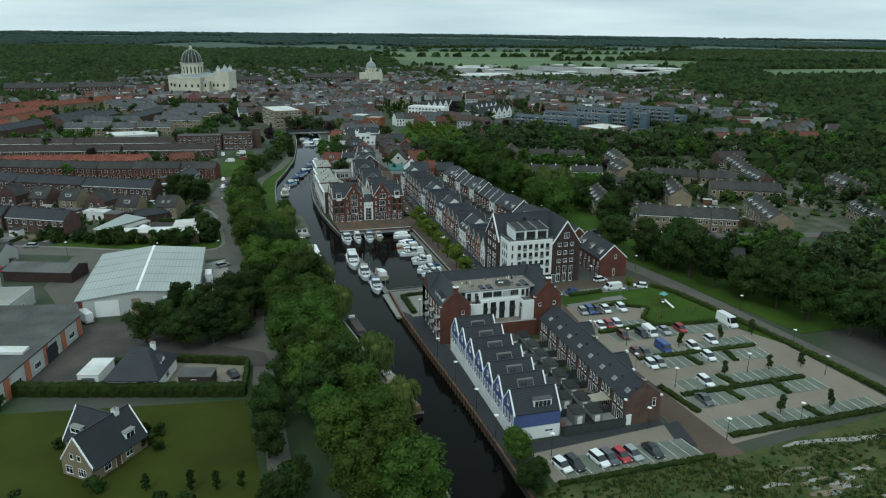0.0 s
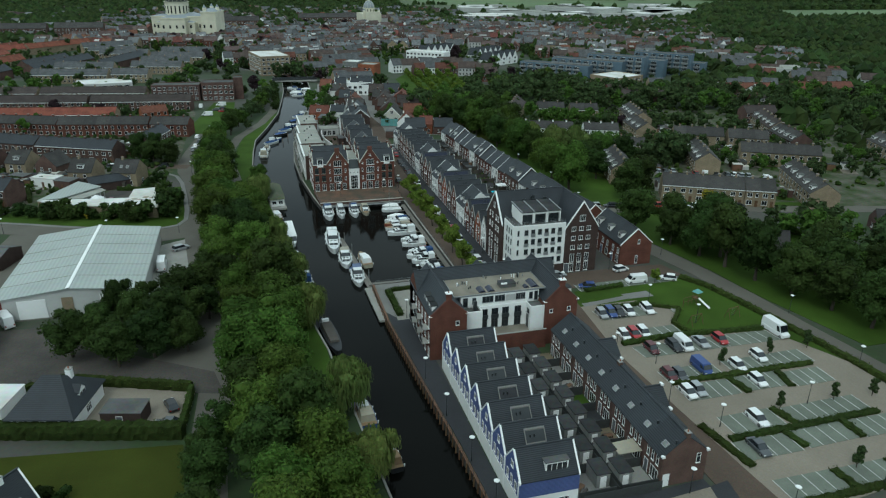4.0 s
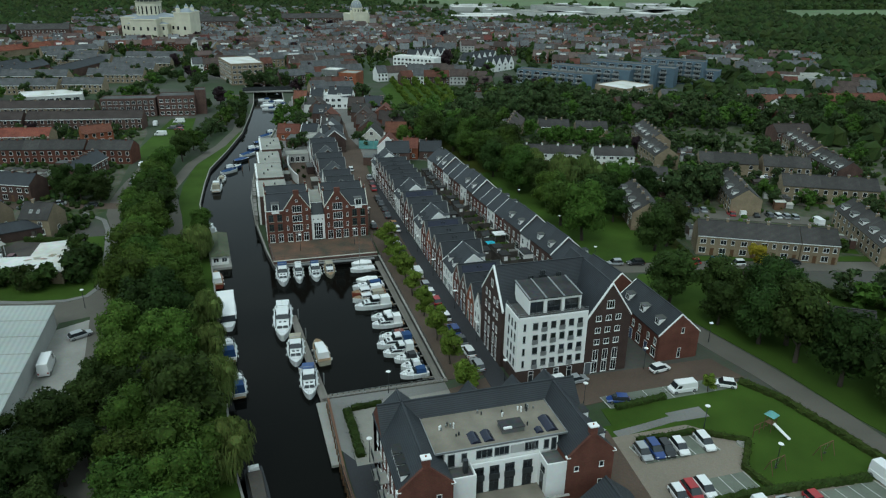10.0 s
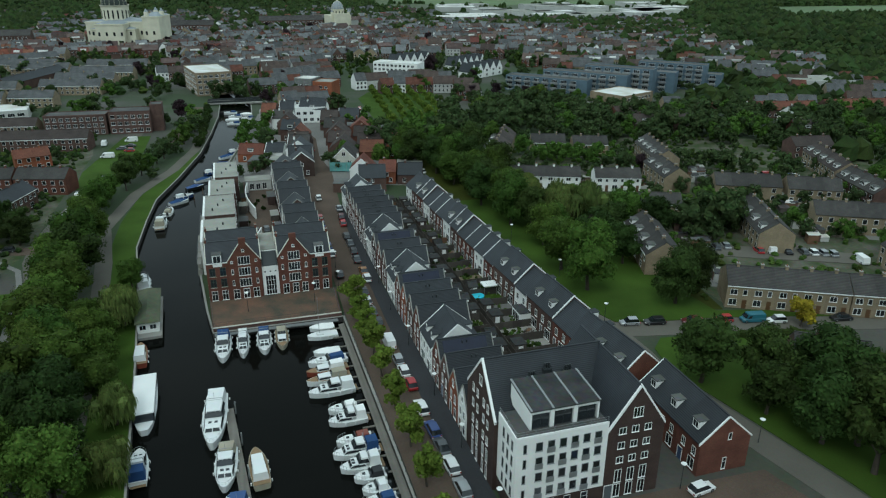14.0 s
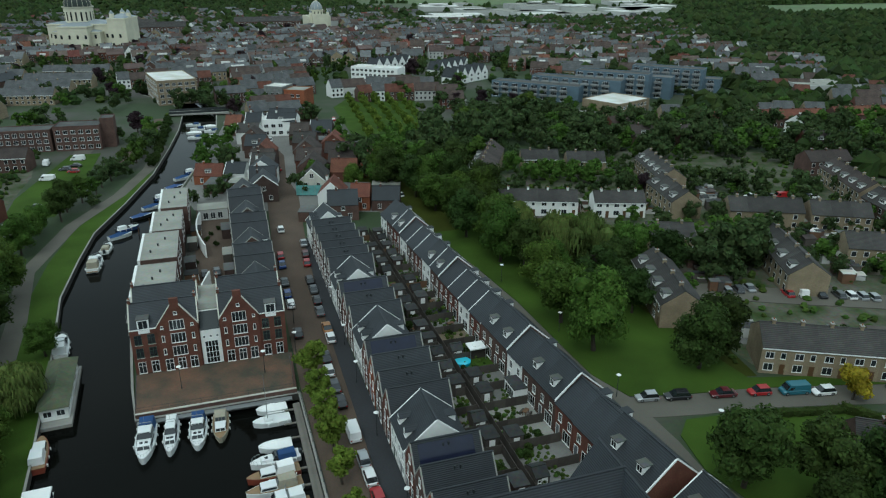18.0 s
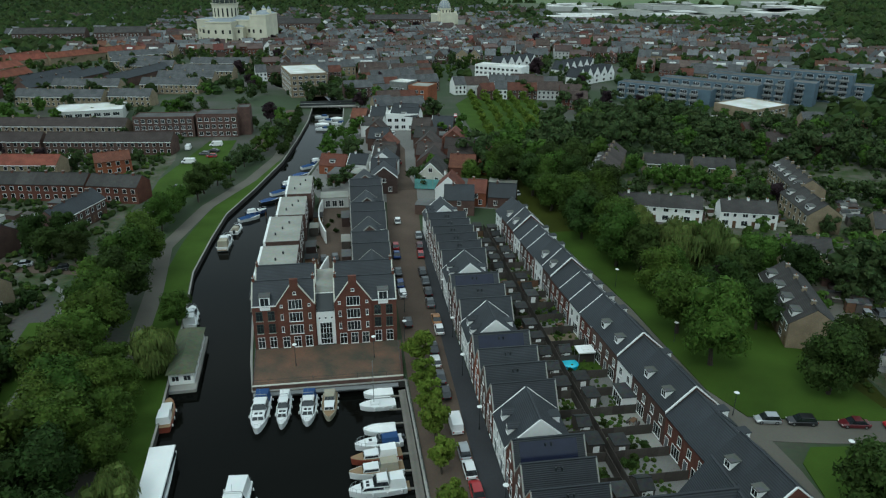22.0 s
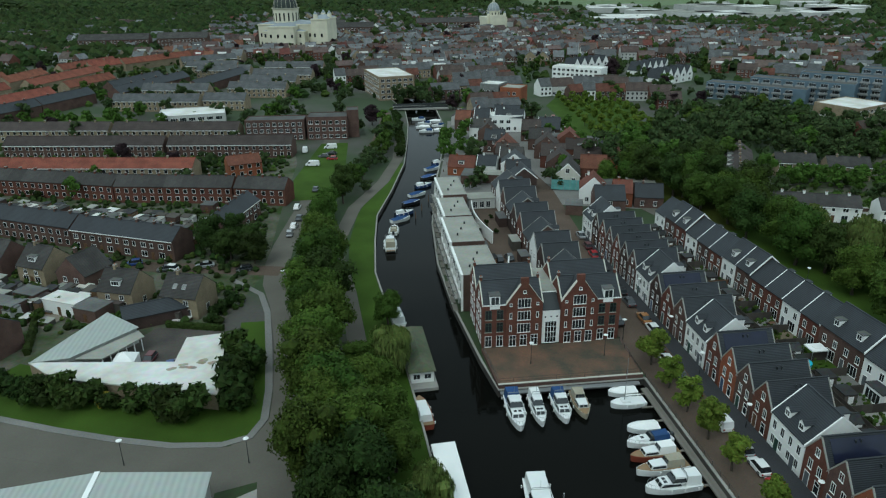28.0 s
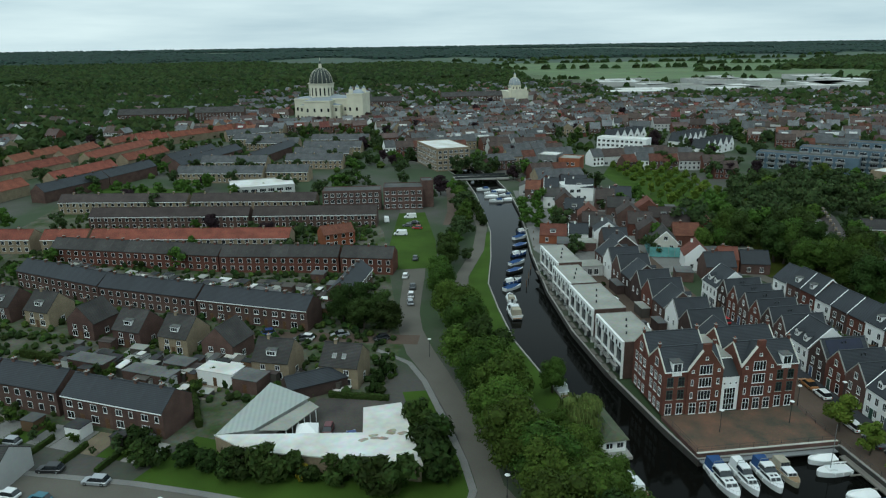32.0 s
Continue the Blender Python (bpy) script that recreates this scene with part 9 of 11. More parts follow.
for a, b in (((61.2, -113.6), (61.8, -118.6)), ((71.4, -113.8), (70.6, -118.8)), ((62.2, -123.8), (63.5, -128.6)), ((50.0, -129.4), (79.5, -128.8)), ((60.0, -129.8), (60.6, -134.0)), ((71.3, -129.4), (71.5, -134.2)), ((49.8, -112.6), (80, -112.8)), ((60.6, -139.6), (60.8, -143.8)), ((70.6, -139.5), (71.2, -143.8)), ((49.8, -144.6), (84.6, -143.9)), ((47.6, -125), (49.2, -136))):
    hedge([a, b], 1.3, 0.6, label="low clipped hedge strip in the car park")
hedge([(14, -149.8), (43, -149.5)], 1.0, 0.7, label="low uneven hedge at the car park edge")
hedge([(112, -29), (126, -50), (130, -56)], 1.4, 1.6, label="tall garden hedge beside the street")
hedge([(97, -26.4), (112, -29.6)], 1.2, 1.2)
hedge([(-52, 33), (-64, 36.5)], 1.0, 1.2)
hedge([(-88, 28), (-93, 46)], 1.2, 1.4)
for x in (-128, -121, -114, -107, -100):
    hedge([(x, 34.5 - (x + 128) * 0.47), (x - 2.6, 28.5 - (x + 128) * 0.47)], 0.7, 1.0, label="clipped front garden hedge")
hedge([(-76, 52), (-84, 56)], 1.0, 1.6)
hedge([(-110, 56), (-100, 50.5)], 1.2, 1.7, label="tall dark garden hedge")
hedge([(-136, 68), (-118, 59)], 1.2, 1.7, label="tall dark garden hedge")


# ---- plots between the rows on the left ----
_gp = random.Random(31)
Mesh()
_kinds2 = [(GRASS, 5), (PAVING_GREY, 4), (CONCRETE, 2), (SOIL, 1), (PAVING, 3), (GRASS_ROUGH, 1)]


def plots(a, b, depth, unit, label):
    """Narrow back gardens behind a row: ground, shed, shrubs, dividing hedges."""
    a, b = Vector(a), Vector(b)
    n = max(1, round((b - a).length / unit))
    ang = math.degrees(math.atan2((b - a).y, (b - a).x))
    w = (b - a).length / n
    g = thing("garden_plots", label, "gardens", kind="structure", m=pose(a.x, a.y, 0, 0, 0, ang))
    for i in range(n):
        m_ = _gp.choices([k for k, _ in _kinds2], [k for _, k in _kinds2])[0]
        s = Mesh()
        s.box(i * w + 0.12, 0, 0, (i + 1) * w - 0.12, depth, _gp.uniform(0.02, 0.05), m_)
        part("plot", s, g)
        if _gp.random() < 0.7:
            sx = i * w + _gp.uniform(0.3, 1.2)
            p = pose(a.x, a.y, 0, 0, 0, ang) @ Vector((sx, depth * _gp.uniform(0.35, 0.75), 0))
            flat_house("garden_shed", "small flat-roofed garden shed behind the row", pose(p.x, p.y, 0, 0, 0, ang), _gp.uniform(2.2, 3.6), _gp.uniform(2.2, 3.4), 2.3, _gp.choice((WOOD_GREY, BRICK_BROWN, WOOD_BROWN, PLASTER)), _gp.choice((FELT_DARK, FELT_DARK, FELT, FELT_LIGHT)), [], [], 0.08, category="shed", group="garden sheds")
        for _ in range(2):
            p = pose(a.x, a.y, 0, 0, 0, ang) @ Vector((i * w + _gp.uniform(0.5, w - 0.5), depth * _gp.random(), 0))
            tree("farlight" if _gp.random() < 0.5 else "farbroad", p.x, p.y, _gp.uniform(0.16, 0.42), where="in the back gardens")


PL = "narrow back gardens with lawns and paving"
plots((-128.0, 58.0), (-89.0, 39.0), 11.0, 5.3, PL)
plots((-157.0, 129.0), (-128.0, 110.5), 12.0, 5.4, PL)
plots((-127.5, 109.5), (-98.0, 94.6), 14.0, 5.4, PL)
plots((-97.5, 94.2), (-66.0, 80.0), 16.0, 5.4, PL)
plots((-155.0, 154.0), (-100.0, 134.5), 9.0, 5.4, PL)
plots((-99.0, 133.5), (-62.0, 126.5), 10.0, 5.4, PL)
plots((-148.0, 166.0), (-80.0, 153.0), 14.0, 5.6, PL)
plots((-160.0, 203.0), (-60.0, 184.0), 13.0, 5.6, PL)
plots((-133.0, 34.0), (-95.0, 16.5), 7.0, 5.3, "small front gardens with hedges and lawn")
plots((106.0, -2.5), (150.0, -26.0), 6.5, 5.6, PL)
plots((162.0, 14.0), (197.0, -4.0), 8.0, 5.6, PL)
plots((157.0, 44.0), (194.0, 30.0), 8.0, 5.6, PL)
plots((97.0, 80.0), (140.0, 67.0), 8.0, 5.6, PL)
woods("garden_shrubs_basin", "shrubs and pot plants in the small back gardens", 520, (47.6, -38, 60.5, 76), 0.42, CANOPY_LIGHT, 21, lambda x, y, r: abs(x - 53.8) > 1.2)
gather_far_trees()
woods("garden_greenery_dark", "dark shrubs and hedges in the back gardens", 900, (-172, 36, -48, 225), 1.05, CANOPY_DARK, 18, lambda x, y, r: True)
woods("garden_greenery", "shrubs and climbing green in the back gardens", 700, (-172, 36, -48, 225), 0.9, CANOPY_LIGHT, 8, lambda x, y, r: True)
woods("garden_greenery_east", "shrubs in the suburban gardens", 420, (100, -20, 260, 130), 1.0, CANOPY_LIGHT, 9, lambda x, y, r: not (y < 10 and x < 104))
woods("verge_scrub", "low scrub on the rough verge", 420, (9, -185, 96, -150.5), 0.42, CANOPY_DARK, 10, lambda x, y, r: r.random() < 0.5)
slab("road_suburb", [(118, 22), (134, 14.5), (160, 1.5), (158, -5.5), (131, 7), (115, 15)], 0, 0.19, ROAD_LIGHT, "grey residential parking court", "road")
strip("road_suburb_north", [(112, 62), (150, 48), (200, 26), (240, 8)], 6, 0, 0.021, ROAD_LIGHT, "grey residential street", "road")
strip("road_town_park", [(40, 118), (52, 140), (62, 175), (60, 230), (56, 300)], 6, 0, 0.027, ROAD_LIGHT, "grey town street", "road")

# far fields
FIELD = mat("bright_meadow", (0.115, 0.168, 0.068), 0.95, 0.3, 0.05, 0.5, 0.0)
slab("field", [(780, 735), (1080, 720), (1340, 1000), (960, 1000)], 0, 0.21, FIELD, "bright green meadow between woods", "field")
slab("field", [(390, 1140), (940, 1140), (1700, 2280), (330, 2280), (330, 1500)], 0, 0.2, FIELD, "wide bright green meadows crossed by hedgerows", "field")
for i, (x, y, w_, d_) in enumerate(((700, 1500, 420, 90), (1150, 1700, 500, 120), (900, 1950, 380, 120), (1500, 2050, 600, 140), (300, 1800, 300, 110), (-200, 1500, 260, 80), (-500, 1900, 380, 100), (50, 2150, 420, 90), (-900, 2100, 420, 110), (620, 900, 200, 70), (900, 1150, 260, 70))):
    slab("field", [(x - w_ / 2, y - d_ / 2), (x + w_ / 2, y - d_ / 2 - 30), (x + w_ / 2 + 40, y + d_ / 2 - 20), (x - w_ / 2 + 30, y + d_ / 2)], 0, 0.3 + 0.01 * i, FIELD, "bright green meadow between woods", "field")


def clutter(name, label, count, lines, seed):
    """Many small sheds, canopies, pergolas and bins in back gardens, in one mesh."""
    rnd = random.Random(seed)
    s = Mesh()
    for _ in range(count):
        (x0, y0), (x1, y1), depth = lines[rnd.randrange(len(lines))]
        t, u = rnd.random(), rnd.uniform(0.12, 0.95) * depth
        d = Vector((x1 - x0, y1 - y0)).normalized()
        n = Vector((-d.y, d.x))
        c = Vector((x0, y0)).lerp(Vector((x1, y1)), t) + n * u
        w, l, h = rnd.uniform(0.6, 1.9), rnd.uniform(0.6, 1.7), rnd.choice((0.5, 1.0, 2.0, 2.3, 2.5))
        wall, top = rnd.choice((WOOD_GREY, WOOD_BROWN, BRICK_BROWN, PLASTER_GREY)), rnd.choice((FELT_DARK, FELT_DARK, FELT, FELT_LIGHT, FELT_WHITE, WOOD_GREY, TILE_BROWN))
        q = [c + d * a * w + n * b * l for a, b in ((-1, -1), (1, -1), (1, 1), (-1, 1))]
        s.loft([[(p.x, p.y, 0) for p in q], [(p.x, p.y, h) for p in q]], wall)
        q = [c + (p - c) * 1.08 for p in q]
        tilt = rnd.uniform(0, 0.35)
        s.loft([[(p.x, p.y, h + 0.005 + (tilt if i > 1 else 0)) for i, p in enumerate(q)], [(p.x, p.y, h + 0.12 + (tilt if i > 1 else 0)) for i, p in enumerate(q)]], top)
    tagged(part(name, s.data(name, fix=False)), label, "garden clutter", kind="stuff")


clutter("garden_clutter", "many small sheds, canopies and bins in back gardens", 420, [((-128, 58), (-89, 39), 12), ((-157, 129), (-128, 110.5), 13), ((-127.5, 109.5), (-98, 94.6), 16), ((-97.5, 94.2), (-66, 80), 18), ((-155, 154), (-62, 126.5), 9), ((-148, 166), (-80, 153), 15), ((-160, 200), (-60, 184), 14), ((-120, 62), (-62, 36), 9)], 51)
clutter("garden_clutter_east", "many small sheds and canopies behind suburban houses", 200, [((106, -2.5), (150, -26), 7), ((162, 33), (197, 15), 8), ((157, 62), (194, 47), 8), ((97, 80), (140, 67), 8), ((128, 38), (119, 18), 6), ((165, 86), (156, 66), 7), ((163, 33), (153, 11), 6)], 52)

# ---- vehicles ----
def paint(name, c, metal=0.0):
    return mat(name + "_car_paint", c, 0.28, 0.05, 2, 10, 0.0, metal=metal, spec=0.6)


PAINT = {"white": paint("white", (0.75, 0.75, 0.74)), "black": paint("black", (0.012, 0.012, 0.014)), "silver": paint("silver", (0.36, 0.37, 0.38), 0.3), "red": paint("red", (0.32, 0.012, 0.016)), "blue": paint("blue", (0.02, 0.05, 0.19)), "grey": paint("grey", (0.08, 0.085, 0.09), 0.2), "teal": paint("teal", (0.03, 0.13, 0.17)), "orange": paint("orange", (0.3, 0.13, 0.03)), "darkred": paint("dark_red", (0.09, 0.012, 0.016))}
LAMP_GLASS = mat("lamp_glass", (0.6, 0.6, 0.58), 0.15, 0.1)
TAIL = mat("tail_lamp", (0.25, 0.01, 0.01), 0.2, 0.1)
_cars = {}
CAR_SHAPE = {"hatch": (4.1, 1.75, 1.5, -1.9, -1.55, 0.35, 1.15, 0.78), "sedan": (4.6, 1.8, 1.45, -1.85, -1.0, 0.35, 1.2, 0.8), "estate": (4.6, 1.8, 1.5, -2.15, -1.8, 0.4, 1.25, 0.8), "van": (5.2, 1.95, 1.95, -2.5, -2.4, 1.35, 1.95, 0.95), "bigvan": (6.4, 2.05, 2.65, -3.15, -3.1, 1.75, 2.4, 1.1)}


def car_proto(kind, colour):
    L, W, H, rb, rt, ft, fb, belt = CAR_SHAPE[kind]
    ob = thing("van" if "van" in kind else "car", "%s %s parked on its wheels" % (colour, {"hatch": "compact hatchback", "sedan": "saloon car", "estate": "estate car", "van": "delivery van", "bigvan": "high-roofed long delivery van"}[kind]), "van" if "van" in kind else "car")
    p = PAINT[colour]

    def ring(y, w, z0, z1):
        c = 0.12
        return [(-w / 2, y, z0), (-w / 2, y, z1 - c), (-w / 2 + c, y, z1), (w / 2 - c, y, z1), (w / 2, y, z1 - c), (w / 2, y, z0)]

    s = Mesh()
    hl = L / 2
    s.loft([ring(-hl, W * 0.8, 0.35, belt * 0.85), ring(-hl + 0.12, W * 0.95, 0.22, belt), ring(-hl + 0.7, W, 0.2, belt + 0.04), ring(fb, W, 0.2, belt + 0.02), ring(hl - 0.55, W * 0.97, 0.2, belt * 0.92), ring(hl - 0.12, W * 0.9, 0.24, belt * 0.8), ring(hl, W * 0.74, 0.34, belt * 0.62)], p)
    part("body", s, ob)
    s = Mesh()
    a = W * 0.46
    b = W * (0.38 if "van" not in kind else 0.44)
    zt = H - 0.06
    bot = [(-a, rb, belt), (a, rb, belt), (a, fb, belt), (-a, fb, belt)]
    top = [(-b, rt + 0.1, zt), (b, rt + 0.1, zt), (b, ft, zt), (-b, ft, zt)]
    s.loft([bot, top], GLASS if "van" not in kind else p)
    part("cabin", s, ob)
    s = Mesh()
    q = [(-b - 0.02, rt + 0.06, zt), (b + 0.02, rt + 0.06, zt), (b + 0.02, ft + 0.04, zt), (-b - 0.02, ft + 0.04, zt)]
    s.loft([q, [(x * 0.93, y * 0.97, zt + 0.07) for x, y, _ in q]], p)
    part("roof", s, ob)
    if "van" in kind:
        s = Mesh()
        s.solid([(-a * 0.92, fb + 0.0, belt + 0.12), (a * 0.92, fb + 0.0, belt + 0.12), (b * 0.95, ft + 0.12, zt - 0.12), (-b * 0.95, ft + 0.12, zt - 0.12)], (0, 0.06, 0.02), GLASS)
        part("windscreen", s, ob)
        for k in (-1, 1):
            s = Mesh()
            s.solid([(k * a * 1.0, fb - 0.25, belt + 0.1), (k * a * 1.0, fb - 1.1, belt + 0.1), (k * (b + 0.02), ft - 0.75, zt - 0.3), (k * (b + 0.02), ft - 0.1, zt - 0.3)], (k * 0.03, 0, 0), GLASS)
            part("side_window", s, ob)
    else:
        pass
    for k in (-1, 1):
        for y in (-hl + 0.8, hl - 0.82):
            s = Mesh()
            s.tube((k * (W / 2 - 0.2), y, 0.32), (k * (W / 2 + 0.01), y, 0.32), 0.32, 0.32, BLACK, 10)
            s.tube((k * (W / 2), y, 0.32), (k * (W / 2 + 0.025), y, 0.32), 0.19, 0.18, STEEL, 8)
            part("wheel", s, ob)
        s = Mesh()
        s.box(k * W * 0.36 - 0.18, hl - 0.16, belt * 0.62, k * W * 0.36 + 0.18, hl - 0.04, belt * 0.78, LAMP_GLASS)
        part("headlight", s, ob)
        s = Mesh()
        s.box(k * W * 0.38 - 0.12, -hl - 0.01, belt * 0.6, k * W * 0.38 + 0.12, -hl + 0.1, belt * 0.88, TAIL)
        part("tail_light", s, ob)
    return ob


def car(x, y, ang, kind, colour, z=0.06):
    far = y > 40 or abs(x) > 100
    key = (kind, colour, far)
    m = pose(x, y, z, 0, 0, ang)
    if key not in _cars:
        _cars[key] = car_proto(kind, colour)
        _cars[key].matrix_basis = m
        for c in list(_cars[key].children_recursive) if far else ():
            if c.name.startswith(("headlight", "tail_light")):
                bpy.data.objects.remove(c)
        return _cars[key]
    return copy_thing(_cars[key], m)


for i, (x, y, ang) in enumerate(((178, 71.5, 72), (181, 70.5, 72), (184, 69.5, 72), (187.5, 68.3, 72), (190.5, 67.3, 72), (193.5, 66.3, 72), (196.5, 65.3, 72), (212, 70, 10), (210.5, 77, 10), (209.5, 84, 10), (36.8, 150, 5), (38.2, 176, 3), (67, 106, 20), (70.5, 107, 20), (38.2, 196, -10), (70, 210, -15), (70.5, 220, -15), (71, 230, -15), (66, 255, -5))):
    car(x, y, ang, ("hatch", "estate", "sedan", "van")[(i * 5) % 4], ("white", "silver", "black", "red", "grey", "blue", "white")[i % 7], 0.07)
_cl = [(-52, 63.2), (-62, 64.0), (-71, 66.2), (-80, 68.0), (-88, 69.8), (-97, 72.6), (-104, 75.6), (-112, 79.2), (-119, 82.4), (-127, 86.8), (-136, 92.5), (-145, 98), (-152, 102.4)]
for i, (x, y) in enumerate(_cl):
    car(x, y + (3.4 if i % 2 else 0.4), 102 if x > -90 else 116, ("hatch", "sedan", "estate")[i % 3], ("black", "silver", "grey", "blue", "white", "black")[i % 6], 0.04)
for x, y, c in COURT_CARS:
    car(x, y, 4, "hatch", c, 0.14)
# car park rows
for x, y, k, c in ((50.1, -85, "hatch", "silver"), (52.3, -84.8, "estate", "blue"), (54.1, -85.2, "hatch", "black"), (56.4, -85.3, "hatch", "white"), (61, -85.2, "estate", "white"), (50.1, -94.8, "hatch", "white"), (52.4, -94.7, "estate", "red"), (54.6, -94.6, "estate", "white"), (52.7, -101, "hatch", "darkred"), (57.6, -101.2, "estate", "black"), (59.7, -101.1, "van", "white"), (63.7, -101.1, "sedan", "silver"), (68.2, -101, "hatch", "red"), (50.8, -110.3, "hatch", "darkred"), (52.6, -110.9, "hatch", "grey"), (58.1, -109.6, "van", "blue"), (65.2, -110.6, "hatch", "white"), (65.5, -116.0, "hatch", "white"), (50.9, -116.3, "hatch", "white"), (53.0, -116.0, "hatch", "silver"), (57.6, -126.1, "estate", "white"), (52.8, -132.6, "sedan", "grey"), (71.4, -108.6, "hatch", "white")):
    car(x, y, 180 if y < -98 else 176, k, c, 0.12)
car(81.7, -100.6, 183, "bigvan", "white", 0.12)
for x, k, c in ((16.3, "hatch", "white"), (18.6, "estate", "black"), (23.1, "estate", "white"), (25.0, "estate", "grey"), (27.3, "hatch", "red"), (29.5, "hatch", "silver"), (33.4, "sedan", "black")):
    car(x, -145.6, 200 - x * 0.4, k, c, 0.12)
for x, y, ang, k, c in ((53.4, -71.3, 72, "hatch", "blue"), (66.3, -71.0, 88, "van", "white"), (74.6, -71.6, 60, "hatch", "white"), (66.0, -64.0, -82, "hatch", "white"), (49.1, -63.6, -85, "sedan", "silver"), (45.0, -63.9, -85, "van", "white"), (33.3, -54.2, 2, "estate", "silver"), (33.2, -49, 2, "estate", "white"), (33.1, -44.5, 2, "sedan", "grey"), (33.0, -39.9, 2, "estate", "blue"), (32.8, -33.6, 2, "estate", "white"), (32.9, -26.1, 1, "hatch", "red"), (32.7, -21.6, 1, "hatch", "white"), (32.6, -17.4, 1, "hatch", "silver"), (32.4, -10.6, 1, "van", "white"), (32.1, -1.6, 0, "hatch", "black"), (31.9, 3.4, 0, "sedan", "grey"), (31.8, 8.8, 0, "hatch", "white"), (32.0, 13.6, 0, "sedan", "black"), (34.1, 20.8, 0, "hatch", "white"), (34.1, 25.2, 0, "sedan", "orange"), (33.8, 32.9, 0, "sedan", "grey"), (34.0, 38.4, 0, "hatch", "black"), (34.1, 44.3, 0, "sedan", "grey"), (34.0, 49.6, 0, "estate", "black"), (34.8, 60.1, -2, "hatch", "red"), (35.2, 65.9, -2, "hatch", "darkred"), (35.8, 73.7, -2, "sedan", "silver"), (28.3, 38.2, 0, "hatch", "white"), (28.2, 43.5, 0, "hatch", "blue"), (28.3, 50.2, 0, "sedan", "grey"), (28.8, 60.8, 0, "sedan", "blue"), (29, 66.5, 0, "hatch", "red"), (31.1, 85.7, 0, "hatch", "white"), (28.2, 24.6, 0, "hatch", "black")):
    car(x, y, ang, k, c, 0.14)
for x, y, k, c in ((82.6, -16.4, "hatch", "silver"), (87.8, -17.6, "estate", "black"), (95.8, -19.4, "sedan", "darkred"), (102.3, -20.8, "hatch", "red"), (108.4, -22.4, "van", "teal"), (113, -24.2, "hatch", "white"), (127, -27.2, "sedan", "black")):
    car(x, y, 79, k, c, 0.1)
for x, y, k, c in ((124.1, 15.3, "hatch", "silver"), (127, 15, "hatch", "grey"), (130, 15, "sedan", "silver"), (136.4, 9.8, "hatch", "red"), (139.4, 9.4, "van", "white"), (143, 7.3, "sedan", "black"), (146.8, 5.6, "hatch", "grey"), (149, 4.7, "hatch", "white"), (151.2, 3.6, "hatch", "silver"), (153.2, 2.4, "hatch", "silver"), (157, -3, "van", "white")):
    car(x, y, -15, k, c, 0.02)
for x, y, ang, k, c in ((-42.1, 92.8, -8, "hatch", "white"), (-41.0, 99.9, -8, "sedan", "grey"), (-42.9, 86.9, 0, "hatch", "silver"), (-52.2, 27.3, 80, "sedan", "black"), (-63.9, 22.5, 170, "hatch", "darkred"), (-59.4, 19.6, 10, "hatch", "blue"), (-61.5, 18.0, 20, "hatch", "grey"), (-70.2, 66.8, 70, "hatch", "white"), (-117.6, 88.0, 65, "hatch", "grey"), (-112, 85.6, 65, "sedan", "grey"), (-106.2, 82.2, 65, "hatch", "silver"), (-101, 79.0, 65, "sedan", "black"), (-87.5, 73.2, 70, "hatch", "black"), (-36.7, -103.3, 75, "sedan", "grey"), (-36.6, -98, 20, "hatch", "black"), (-40.1, -23.5, -60, "estate", "silver"), (-17.6, -53.7, 10, "hatch", "white"), (-110.5, 17.2, 80, "estate", "black"), (-101.6, 12.4, 75, "estate", "silver"), (-121.3, 27.5, 70, "hatch", "silver"), (-114.5, 10.6, 70, "hatch", "white"), (-109, 8.6, 70, "hatch", "teal"), (-42.3, 110, -10, "hatch", "white"), (-37.5, 128, -8, "sedan", "grey"), (-33, 168, 80, "hatch", "red"), (-36.4, 172, 80, "hatch", "grey"), (-33.5, 176, 80, "sedan", "black"), (-40, 160, 80, "van", "white"), (-34, 186, 85, "van", "white"), (-44, 182, 0, "van", "white"), (-103, -4, 60, "hatch", "darkred"), (-104, -12, 60, "hatch", "red")):
    car(x, y, ang, k, c, 0.06)
trk = car(-72.0, -58.5, 30, "bigvan", "white", 0.1)
car(-43.7, -35, 2, "bigvan", "white", 0.12)

# ---- car park bays ----
def bays(a, b, depth_vec, n, label="grass-concrete parking bays with white lines"):
    """A row of bays from a to b, each with a line at its side."""
    a, b, d = Vector(a), Vector(b), Vector(depth_vec)
    s = Mesh()
    s.prism([tuple(a), tuple(b), tuple(b + d), tuple(a + d)], 0.05, 0.16, BAY)
    ob = thing("parking_bays", label, "parking", kind="structure", mesh=s)
    for i in range(n + 1):
        p = a.lerp(b, i / n)
        u = (b - a).normalized() * 0.06
        s = Mesh()
        s.prism([tuple(p - u), tuple(p + u), tuple(p + u + d), tuple(p - u + d)], 0.16, 0.166, LINE)
        part("line", s, ob)


